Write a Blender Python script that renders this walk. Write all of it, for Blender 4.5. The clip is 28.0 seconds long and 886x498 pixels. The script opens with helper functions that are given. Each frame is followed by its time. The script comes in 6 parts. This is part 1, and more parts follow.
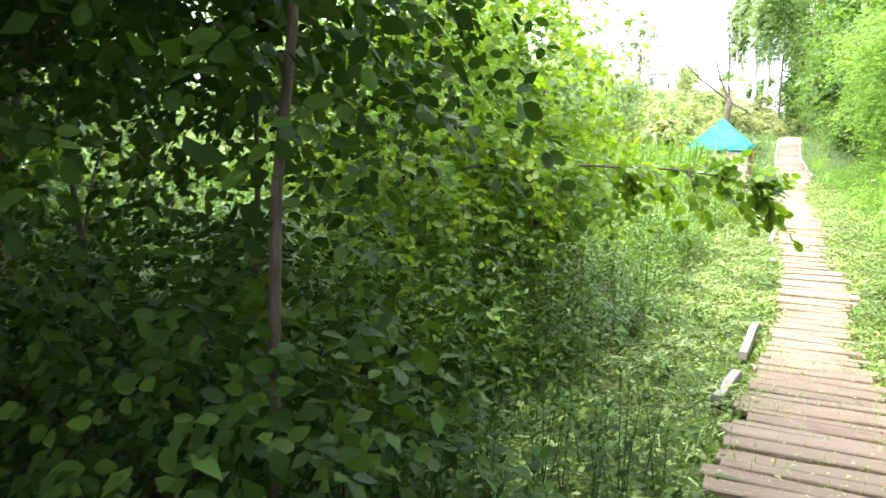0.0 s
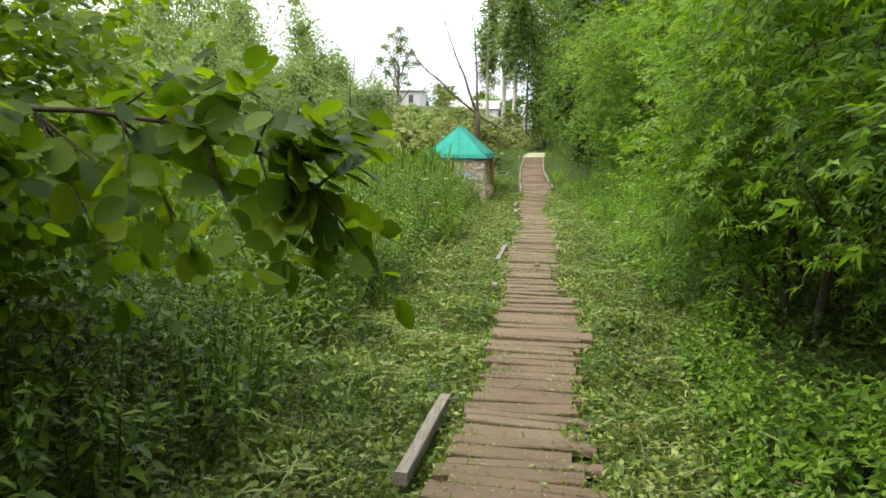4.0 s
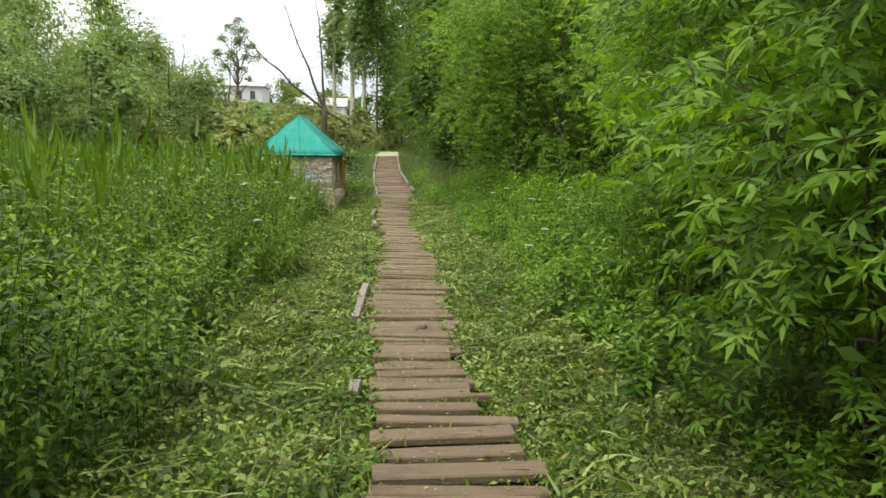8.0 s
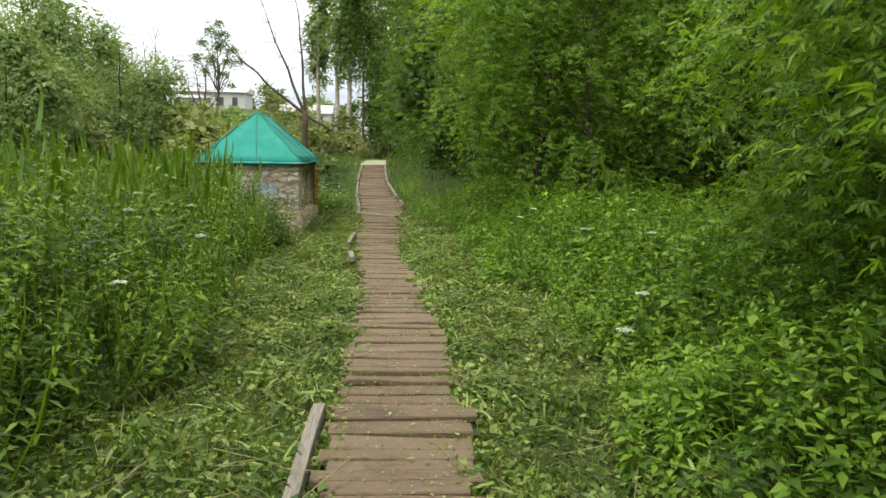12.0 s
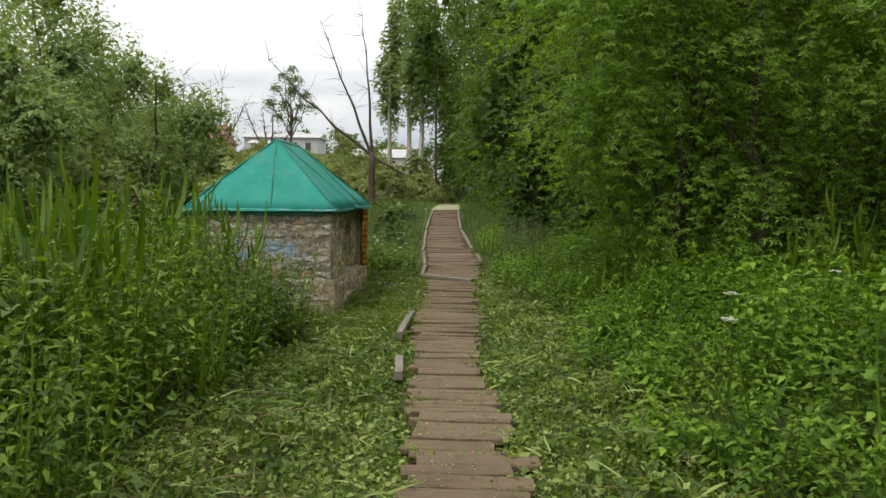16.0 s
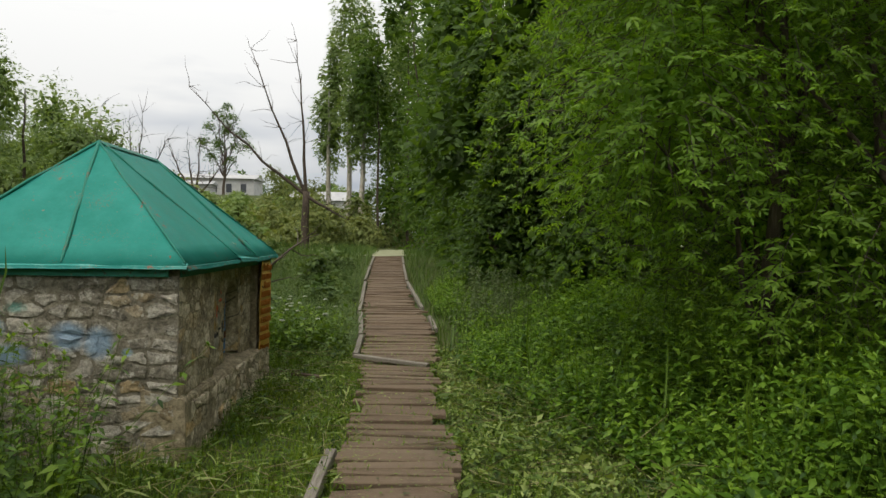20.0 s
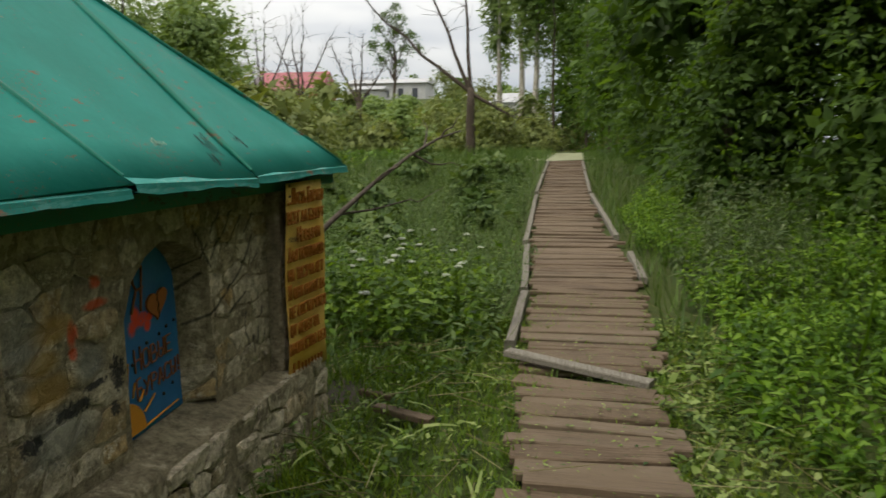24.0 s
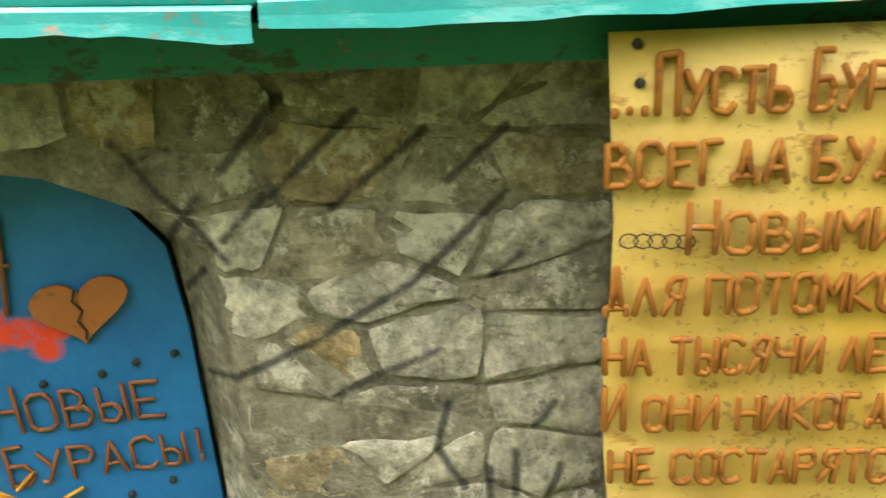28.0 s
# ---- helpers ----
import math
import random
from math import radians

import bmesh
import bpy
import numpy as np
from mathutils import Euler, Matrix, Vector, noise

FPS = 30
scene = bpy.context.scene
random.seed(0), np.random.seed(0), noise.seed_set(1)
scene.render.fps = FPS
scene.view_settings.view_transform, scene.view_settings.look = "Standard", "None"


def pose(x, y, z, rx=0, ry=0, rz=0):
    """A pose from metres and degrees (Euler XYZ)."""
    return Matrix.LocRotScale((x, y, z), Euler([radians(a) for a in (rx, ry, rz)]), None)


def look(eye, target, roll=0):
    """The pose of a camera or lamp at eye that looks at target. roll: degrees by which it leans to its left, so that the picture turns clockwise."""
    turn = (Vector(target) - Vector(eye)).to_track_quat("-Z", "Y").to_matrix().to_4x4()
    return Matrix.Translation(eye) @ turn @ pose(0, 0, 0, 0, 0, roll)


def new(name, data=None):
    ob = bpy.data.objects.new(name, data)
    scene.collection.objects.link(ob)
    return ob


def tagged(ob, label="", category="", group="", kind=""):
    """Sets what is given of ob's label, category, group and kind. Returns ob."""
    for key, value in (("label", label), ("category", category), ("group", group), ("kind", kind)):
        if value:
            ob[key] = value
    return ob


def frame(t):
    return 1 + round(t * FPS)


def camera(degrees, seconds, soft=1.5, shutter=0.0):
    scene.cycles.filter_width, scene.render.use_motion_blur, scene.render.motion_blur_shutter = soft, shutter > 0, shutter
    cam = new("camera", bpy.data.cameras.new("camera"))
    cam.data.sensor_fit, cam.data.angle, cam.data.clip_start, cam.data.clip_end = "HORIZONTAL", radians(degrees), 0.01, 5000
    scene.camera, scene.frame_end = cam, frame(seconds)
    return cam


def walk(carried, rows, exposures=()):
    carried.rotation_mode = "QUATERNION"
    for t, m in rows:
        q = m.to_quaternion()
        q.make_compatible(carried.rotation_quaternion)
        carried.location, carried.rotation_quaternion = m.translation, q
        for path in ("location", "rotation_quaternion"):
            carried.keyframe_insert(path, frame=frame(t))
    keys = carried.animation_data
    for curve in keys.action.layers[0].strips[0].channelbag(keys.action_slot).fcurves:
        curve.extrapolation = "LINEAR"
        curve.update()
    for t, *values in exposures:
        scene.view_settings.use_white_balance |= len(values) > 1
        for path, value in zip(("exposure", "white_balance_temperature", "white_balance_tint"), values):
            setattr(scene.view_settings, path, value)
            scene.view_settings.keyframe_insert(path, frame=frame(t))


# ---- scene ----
cam = camera(60.4, 28.0, soft=1.5, shutter=0.15)
PATH = [
    (0, (0.044, -4.819, 2.086), (-0.785, -3.03, 1.752), 0.4),
    (0.5, (0.075, -4.424, 2.077), (-0.591, -2.558, 1.807), -0.4),
    (1, (0.134, -3.948, 2.013), (-0.262, -2.014, 1.688), -0.5),
    (1.5, (0.251, -3.567, 1.953), (0.017, -1.614, 1.592), 0.0),
    (2, (0.326, -3.189, 1.85), (0.146, -1.231, 1.483), 1.5),
    (2.5, (0.355, -2.814, 1.822), (0.213, -0.844, 1.503), 1.8),
    (3, (0.383, -2.376, 1.788), (0.17, -0.407, 1.511), 1.8),
    (3.5, (0.4, -1.919, 1.752), (0.121, 0.042, 1.472), 1.2),
    (5.5, (0.386, 0.423, 1.647), (0.181, 2.389, 1.341), 0.6),
    (6, (0.279, 0.909, 1.613), (0.043, 2.861, 1.248), 1.2),
    (6.5, (0.177, 1.369, 1.639), (0.003, 3.33, 1.289), 1.1),
    (7, (0.098, 1.928, 1.613), (-0.04, 3.896, 1.287), 1.3),
    (7.5, (0.054, 2.469, 1.583), (0.034, 4.447, 1.283), 1.6),
    (8, (0.066, 2.942, 1.559), (0.186, 4.919, 1.285), 1.2),
    (8.5, (0.065, 3.396, 1.52), (0.208, 5.375, 1.271), 1.3),
    (9, (0.06, 3.888, 1.497), (0.208, 5.867, 1.255), 1.5),
    (9.5, (0.072, 4.399, 1.49), (0.232, 6.379, 1.256), 1.6),
    (10, (0.048, 4.93, 1.475), (0.21, 6.909, 1.236), 2.1),
    (10.5, (0.062, 5.403, 1.486), (0.226, 7.381, 1.243), 1.8),
    (11, (0.06, 5.881, 1.486), (0.214, 7.861, 1.25), 1.8),
    (11.5, (0.025, 6.389, 1.513), (0.169, 8.368, 1.269), 1.6),
    (12, (0.1, 6.886, 1.486), (0.251, 8.864, 1.235), 1.2),
    (12.5, (0.147, 7.394, 1.446), (0.308, 9.379, 1.262), 1.5),
    (13, (0.205, 7.952, 1.443), (0.347, 9.946, 1.376), 1.1),
    (13.5, (0.265, 8.479, 1.427), (0.299, 10.478, 1.365), 0.8),
    (15.5, (0.173, 10.923, 1.435), (0.124, 12.918, 1.293), -0.2),
    (16, (0.118, 11.349, 1.445), (0.074, 13.344, 1.305), 0.7),
    (16.5, (0.063, 11.922, 1.431), (0.018, 13.917, 1.296), 1.2),
    (17, (0.035, 12.5, 1.449), (0.034, 14.497, 1.334), 1.4),
    (17.5, (-0.005, 13.061, 1.451), (0.034, 15.057, 1.326), 1.5),
    (18, (-0.053, 13.605, 1.435), (-0.012, 15.597, 1.26), 1.3),
    (18.5, (0.016, 13.982, 1.442), (0.073, 15.977, 1.313), 0.2),
    (19, (0.031, 14.429, 1.408), (0.095, 16.424, 1.292), 0.9),
    (19.5, (0.019, 14.931, 1.453), (0.116, 16.928, 1.414), 1.4),
    (20, (0.004, 15.452, 1.453), (0.111, 17.449, 1.432), 1.0),
    (20.5, (-0.043, 15.964, 1.443), (0.063, 17.961, 1.423), 1.3),
    (22.5, (-0.108, 18.343, 1.352), (0.039, 20.336, 1.263), 0.3),
    (23, (-0.162, 18.854, 1.353), (-0.058, 20.846, 1.211), -0.6),
    (23.5, (-0.144, 19.389, 1.385), (-0.064, 21.382, 1.251), -0.7),
    (24, (-0.11, 19.859, 1.391), (-0.457, 21.81, 1.117), -0.3),
    (24.5, (-0.126, 20.341, 1.366), (-0.865, 22.164, 1.005), 1.4),
    (25, (-0.126, 20.772, 1.356), (-1.223, 22.38, 0.9), 2.1),
    (25.5, (-0.166, 21.189, 1.357), (-1.559, 22.533, 0.855), 1.1),
    (26, (-0.295, 21.586, 1.345), (-1.885, 22.676, 0.815), 1.8),
    (26.5, (-0.359, 21.962, 1.329), (-2.163, 22.604, 0.751), 0.1),
    (27, (-0.477, 22.272, 1.322), (-2.341, 22.564, 0.659), -2.1),
    (27.5, (-0.564, 22.459, 1.332), (-2.419, 22.639, 0.608), -1.2),
    (28, (-0.478, 22.793, 1.271), (-2.373, 22.863, 0.634), -2.2),
]
EXPOSURES = [(0.0, 2.4, 5700, 16.0), (0.5, 1.8, 5800, 16.0), (1.0, 1.2, 6000, 14.0), (1.6, 0.9, 6100, 14.0), (2.2, 0.72, 6200, 13.0), (3.5, 0.5, 6350, 10.0), (6.0, 0.4, 6400, 9.5), (8.0, 0.20, 6420, 9.0), (12.0, 0.08, 6440, 9.0), (13.0, -0.16, 6450, 9.5), (17.0, -0.44, 6470, 10.4), (19.0, -0.50, 6484, 10.2), (20.0, -0.72, 6488, 10.2), (23.5, -0.74, 6496, 9.5), (24.5, -0.24, 6498, 9.5), (25.5, 0.6, 6384, 10.4), (26.0, 0.9, 6300, 10.8), (26.5, 1.6, 6240, 10.4), (27.0, 2.18, 6200, 13.0), (28.0, 2.25, 6120, 10.5)]
walk(cam, [(t, look(eye, target, roll)) for t, eye, target, roll in PATH], EXPOSURES)

# ---- light ----
SUN_EL, SUN_AZ = radians(58), radians(215)      # compass bearing from +y, clockwise
world = bpy.data.worlds.new("overcast_sky")
scene.world = world
world.use_nodes = True
wn, wl = world.node_tree.nodes, world.node_tree.links
wn.clear()
w_out = wn.new("ShaderNodeOutputWorld")
w_bg = wn.new("ShaderNodeBackground")
w_sky = wn.new("ShaderNodeTexSky")
w_sky.sky_type, w_sky.sun_disc, w_sky.sun_elevation, w_sky.sun_rotation = "NISHITA", False, SUN_EL, SUN_AZ
w_dim = wn.new("ShaderNodeMix")
w_dim.data_type, w_dim.blend_type = "RGBA", "MULTIPLY"
w_dim.inputs[0].default_value = 1.0
w_dim.inputs[7].default_value = (0.11, 0.11, 0.11, 1)
w_co = wn.new("ShaderNodeTexCoord")
w_map = wn.new("ShaderNodeMapping")
w_map.inputs["Scale"].default_value = (1.0, 1.0, 5.5)
w_map.inputs["Location"].default_value = (0.3, 0.2, 0.1)
w_noise = wn.new("ShaderNodeTexNoise")
w_noise.inputs["Scale"].default_value = 2.3
w_noise.inputs["Detail"].default_value = 5.0
w_ramp = wn.new("ShaderNodeValToRGB")
w_ramp.color_ramp.elements[0].position, w_ramp.color_ramp.elements[0].color = 0.36, (0.74, 0.82, 0.95, 1)
w_ramp.color_ramp.elements[1].position, w_ramp.color_ramp.elements[1].color = 0.66, (1.62, 1.61, 1.56, 1)
w_mix = wn.new("ShaderNodeMix")
w_mix.data_type = "RGBA"
w_mix.inputs[0].default_value = 0.88
wl.new(w_sky.outputs[0], w_dim.inputs[6])
wl.new(w_co.outputs["Generated"], w_map.inputs[0])
wl.new(w_map.outputs[0], w_noise.inputs["Vector"])
w_sep = wn.new("ShaderNodeSeparateXYZ")
w_rise = wn.new("ShaderNodeMapRange")
w_rise.interpolation_type = "SMOOTHSTEP"
w_rise.inputs["From Min"].default_value, w_rise.inputs["From Max"].default_value = 0.09, 0.21
w_rise.inputs["To Min"].default_value, w_rise.inputs["To Max"].default_value = 0.0, 0.34
w_add = wn.new("ShaderNodeMath")
wl.new(w_co.outputs["Generated"], w_sep.inputs[0])
wl.new(w_sep.outputs[2], w_rise.inputs["Value"])
wl.new(w_noise.outputs["Fac"], w_add.inputs[0])
wl.new(w_rise.outputs[0], w_add.inputs[1])
wl.new(w_add.outputs[0], w_ramp.inputs[0])
wl.new(w_dim.outputs[2], w_mix.inputs[6])
wl.new(w_ramp.outputs[0], w_mix.inputs[7])
w_high = wn.new("ShaderNodeMapRange")           # a cloud cover is brightest overhead
w_high.inputs["From Min"].default_value, w_high.inputs["From Max"].default_value = 0.0, 1.0
w_high.inputs["To Min"].default_value, w_high.inputs["To Max"].default_value = 0.82, 2.0
wl.new(w_sep.outputs[2], w_high.inputs["Value"])
wl.new(w_mix.outputs[2], w_bg.inputs[0])
wl.new(w_high.outputs[0], w_bg.inputs[1])
wl.new(w_bg.outputs[0], w_out.inputs[0])

sun_data = bpy.data.lights.new("sun", "SUN")
sun_data.energy, sun_data.angle, sun_data.color = 2.8, radians(12), (1.0, 0.94, 0.80)
sun = new("sun", sun_data)
sun_dir = Vector((math.sin(SUN_AZ) * math.cos(SUN_EL), math.cos(SUN_AZ) * math.cos(SUN_EL), math.sin(SUN_EL)))
sun.matrix_world = look(tuple(sun_dir * 60), (0, 0, 0))

# ---- materials ----
rng = np.random.default_rng(7)


class Nodes:
    """A small wrapper to write node materials briefly."""

    def __init__(self, name):
        self.mat = bpy.data.materials.new(name)
        self.mat.use_nodes = True
        self.n, self.l = self.mat.node_tree.nodes, self.mat.node_tree.links
        self.n.clear()
        self.out = self.n.new("ShaderNodeOutputMaterial")
        self.bsdf = self.n.new("ShaderNodeBsdfPrincipled")
        self.l.new(self.bsdf.outputs[0], self.out.inputs[0])
        self.geo = self.n.new("ShaderNodeNewGeometry")
        self.pos = self.geo.outputs["Position"]

    def put(self, socket, value):
        if hasattr(value, "is_output"):
            self.l.new(value, socket)
        elif isinstance(value, tuple) and len(value) == 3 and socket.type == "RGBA":
            socket.default_value = (*value, 1)
        else:
            socket.default_value = value

    def noise(self, scale, detail=3.0, rough=0.55, stretch=None, out="Fac", vec=None):
        t = self.n.new("ShaderNodeTexNoise")
        t.inputs["Scale"].default_value, t.inputs["Detail"].default_value, t.inputs["Roughness"].default_value = scale, detail, rough
        v = vec or self.pos
        if stretch:
            m = self.n.new("ShaderNodeMapping")
            m.inputs["Scale"].default_value = stretch
            self.l.new(v, m.inputs[0])
            v = m.outputs[0]
        self.l.new(v, t.inputs["Vector"])
        return t.outputs[out]

    def ramp(self, fac, stops):
        r = self.n.new("ShaderNodeValToRGB")
        e = r.color_ramp.elements
        while len(e) < len(stops):
            e.new(0.5)
        for one, (p, c) in zip(e, stops):
            one.position, one.color = p, (*c, 1) if isinstance(c, tuple) else (c, c, c, 1)
        self.l.new(fac, r.inputs[0])
        return r.outputs[0]

    def mix(self, fac, a, b, blend="MIX"):
        m = self.n.new("ShaderNodeMix")
        m.data_type, m.blend_type = "RGBA", blend
        for s, v in ((m.inputs[0], fac), (m.inputs[6], a), (m.inputs[7], b)):
            self.put(s, v)
        return m.outputs[2]

    def math(self, op, a, b=0.0, clamp=False):
        m = self.n.new("ShaderNodeMath")
        m.operation, m.use_clamp = op, clamp
        self.put(m.inputs[0], a)
        self.put(m.inputs[1], b)
        return m.outputs[0]

    def random(self):
        return self.n.new("ShaderNodeObjectInfo").outputs["Random"]

    def island(self):
        return self.geo.outputs["Random Per Island"]

    def xyz(self):
        s = self.n.new("ShaderNodeSeparateXYZ")
        self.l.new(self.pos, s.inputs[0])
        return s.outputs

    def bump(self, height, strength=0.3, distance=0.01):
        b = self.n.new("ShaderNodeBump")
        b.inputs["Strength"].default_value, b.inputs["Distance"].default_value = strength, distance
        self.l.new(height, b.inputs["Height"])
        self.l.new(b.outputs[0], self.bsdf.inputs["Normal"])

    def done(self, color, rough=0.7, metal=0.0, spec=0.4):
        self.put(self.bsdf.inputs["Base Color"], color)
        self.put(self.bsdf.inputs["Roughness"], rough)
        self.put(self.bsdf.inputs["Metallic"], metal)
        self.bsdf.inputs["Specular IOR Level"].default_value = spec
        return self.mat


def leaf_material(name, dark, mid, light, through_part=0.35, rough=0.45, scale=0.7, spec=0.25):
    """Foliage: three greens picked leaf by leaf, drifting over the plant, with light passing through the blade."""
    m = Nodes(name)
    pick = m.math("ADD", m.math("MULTIPLY", m.island(), 0.54), m.math("MULTIPLY", m.ramp(m.noise(scale, 3.0), [(0.3, 0.0), (0.7, 1.0)]), 0.36))
    col = m.ramp(pick, [(0.14, dark), (0.44, mid), (0.78, light)])
    vein = m.noise(60.0, 2.0)
    col = m.mix(0.25, col, m.mix(vein, (0.5, 0.5, 0.5), (1.3, 1.3, 1.2)), "MULTIPLY")
    mat = m.done(col, rough + 0.03, 0.0, spec)
    tr = m.n.new("ShaderNodeBsdfTranslucent")
    m.put(tr.inputs[0], m.mix(1.0, col, (1.35, 1.3, 0.5), "MULTIPLY"))
    mx = m.n.new("ShaderNodeMixShader")
    mx.inputs[0].default_value = through_part
    m.l.new(m.bsdf.outputs[0], mx.inputs[1])
    m.l.new(tr.outputs[0], mx.inputs[2])
    m.l.new(mx.outputs[0], m.out.inputs[0])
    return mat


M_MAPLE = leaf_material("maple_leaf", (0.054, 0.119, 0.011), (0.108, 0.213, 0.019), (0.188, 0.327, 0.036), 0.5)
# young tip leaves: pale growth, and the lit spray ends painted in
M_YOUNG = leaf_material("lit_young_maple_leaf", (0.101, 0.197, 0.014), (0.151, 0.277, 0.022), (0.218, 0.353, 0.042), 0.54)
# lighter copy of the maple green, sunlight put into the colour
M_MAPLE_LIT = leaf_material("sunlit_maple_leaf", (0.075, 0.150, 0.011), (0.130, 0.245, 0.020), (0.205, 0.340, 0.040), 0.55)
M_ELM = leaf_material("round_leaf", (0.045, 0.095, 0.005), (0.115, 0.20, 0.009), (0.22, 0.31, 0.018), 0.6)
# leaf green darkened to carry the thicket's shade
M_THICKET_SHADE = leaf_material("thicket_shade_leaf", (0.010, 0.024, 0.004), (0.022, 0.048, 0.006), (0.045, 0.083, 0.010), 0.3, 0.6, 0.7, 0.08)
M_SEDGE = leaf_material("sedge_blade", (0.033, 0.069, 0.010), (0.070, 0.126, 0.022), (0.122, 0.188, 0.042), 0.3, 0.5, 1.2)
# darker greens: the shade of wood, hedge and thicket is in the colour
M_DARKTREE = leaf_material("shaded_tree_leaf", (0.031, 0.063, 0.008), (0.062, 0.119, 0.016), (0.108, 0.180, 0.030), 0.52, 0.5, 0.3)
M_WILLOW = leaf_material("willow_leaf", (0.092, 0.147, 0.046), (0.164, 0.239, 0.076), (0.252, 0.336, 0.126), 0.42, 0.5, 0.25)
M_OLIVE = leaf_material("olive_scrub_leaf", (0.085, 0.115, 0.032), (0.15, 0.185, 0.055), (0.235, 0.265, 0.09), 0.3, 0.6, 0.2)
M_NETTLE = leaf_material("nettle_leaf", (0.018, 0.045, 0.004), (0.075, 0.145, 0.010), (0.180, 0.275, 0.025), 0.40, 0.45, 0.8)
M_NETTLE_R = leaf_material("shade_nettle_leaf", (0.030, 0.075, 0.006), (0.105, 0.205, 0.017), (0.230, 0.360, 0.042), 0.40, 0.45, 0.5)
M_REED = leaf_material("reed_blade", (0.039, 0.084, 0.006), (0.073, 0.140, 0.009), (0.118, 0.190, 0.017), 0.38, 0.5, 0.6)
M_GRASS = leaf_material("grass_blade", (0.048, 0.097, 0.006), (0.103, 0.179, 0.011), (0.186, 0.248, 0.024), 0.35, 0.6, 0.6)
M_MOWN = leaf_material("mown_leaf", (0.024, 0.055, 0.008), (0.110, 0.175, 0.028), (0.300, 0.360, 0.115), 0.28, 0.5, 1.4)
M_SILVER = leaf_material("grey_green_leaf", (0.054, 0.084, 0.030), (0.096, 0.138, 0.054), (0.168, 0.204, 0.096), 0.2, 0.6, 1.2)
M_MEADOW = leaf_material("meadow_leaf", (0.037, 0.072, 0.014), (0.078, 0.130, 0.030), (0.155, 0.210, 0.070), 0.3, 0.55, 1.6)
M_DRYSTEM = leaf_material("dry_stem", (0.096, 0.078, 0.030), (0.180, 0.162, 0.066), (0.264, 0.240, 0.120), 0.05, 0.7, 1.0)

m = Nodes("bark")
grain = m.noise(9.0, 6.0, 0.65, (3.0, 3.0, 0.5))
m.bump(grain, 0.8, 0.02)
M_BARK = m.done(m.ramp(grain, [(0.3, (0.025, 0.018, 0.012)), (0.55, (0.068, 0.050, 0.035)), (0.75, (0.13, 0.105, 0.078))]), 0.9)
m = Nodes("pale_bark")
grain = m.noise(4.0, 6.0, 0.65, (2.0, 2.0, 0.6))
m.bump(grain, 0.6, 0.03)
M_PALEBARK = m.done(m.ramp(grain, [(0.3, (0.16, 0.14, 0.11)), (0.5, (0.36, 0.33, 0.27)), (0.7, (0.55, 0.52, 0.45))]), 0.85)

m = Nodes("plank_wood")
fibre = m.noise(7.0, 7.0, 0.7, (0.7, 14.0, 14.0))
stain = m.noise(2.2, 4.0, 0.6)
rnd = m.random()
wood = m.ramp(fibre, [(0.30, (0.05, 0.034, 0.022)), (0.47, (0.13, 0.092, 0.066)), (0.68, (0.24, 0.18, 0.135))])
wood = m.mix(m.math("MULTIPLY", m.math("MULTIPLY", rnd, rnd), 0.55), wood, (0.30, 0.25, 0.20))
wood = m.mix(m.math("MULTIPLY", m.ramp(stain, [(0.45, 0.0), (0.7, 1.0)]), 0.55), wood, (0.06, 0.05, 0.035))
crust = m.math("MULTIPLY", m.noise(1.3, 5.0, 0.65), m.math("ADD", m.noise(24.0, 6.0, 0.8), 0.5))
wood = m.mix(m.ramp(crust, [(0.40, 0.0), (0.56, 0.8)]), wood, (0.19, 0.145, 0.105))
wood = m.mix(m.ramp(m.noise(48.0, 6.0, 0.8), [(0.60, 0.0), (0.70, 0.5)]), wood, (0.30, 0.25, 0.20))
m.bump(fibre, 0.6, 0.012)
M_PLANK = m.done(m.mix(1.0, wood, (0.74, 0.70, 0.625), "MULTIPLY"), 0.88, 0.0, 0.25)
m = Nodes("grey_beam_wood")
fibre = m.noise(7.0, 7.0, 0.7, (14.0, 0.7, 14.0))
wood = m.ramp(fibre, [(0.28, (0.13, 0.115, 0.09)), (0.5, (0.27, 0.24, 0.195)), (0.72, (0.42, 0.385, 0.32))])
m.bump(fibre, 0.6, 0.01)
M_BEAM = m.done(m.mix(1.0, wood, (0.66, 0.66, 0.66), "MULTIPLY"), 0.9, 0.0, 0.25)

m = Nodes("ground_soil")
big, fine = m.noise(0.35, 5.0), m.noise(14.0, 6.0, 0.7)
soil = m.ramp(fine, [(0.3, (0.022, 0.033, 0.009)), (0.55, (0.055, 0.075, 0.018)), (0.75, (0.11, 0.135, 0.04))])
soil = m.mix(m.ramp(big, [(0.4, 0.0), (0.65, 0.6)]), soil, (0.07, 0.085, 0.025))
m.bump(fine, 0.9, 0.05)
M_GROUND = m.done(soil, 0.95, 0.0, 0.15)

m = Nodes("duckweed_water")
fine = m.noise(3.0, 6.0, 0.7)
M_POND = m.done(m.ramp(fine, [(0.3, (0.17, 0.18, 0.09)), (0.55, (0.28, 0.29, 0.17)), (0.75, (0.38, 0.38, 0.27))]), 0.75)


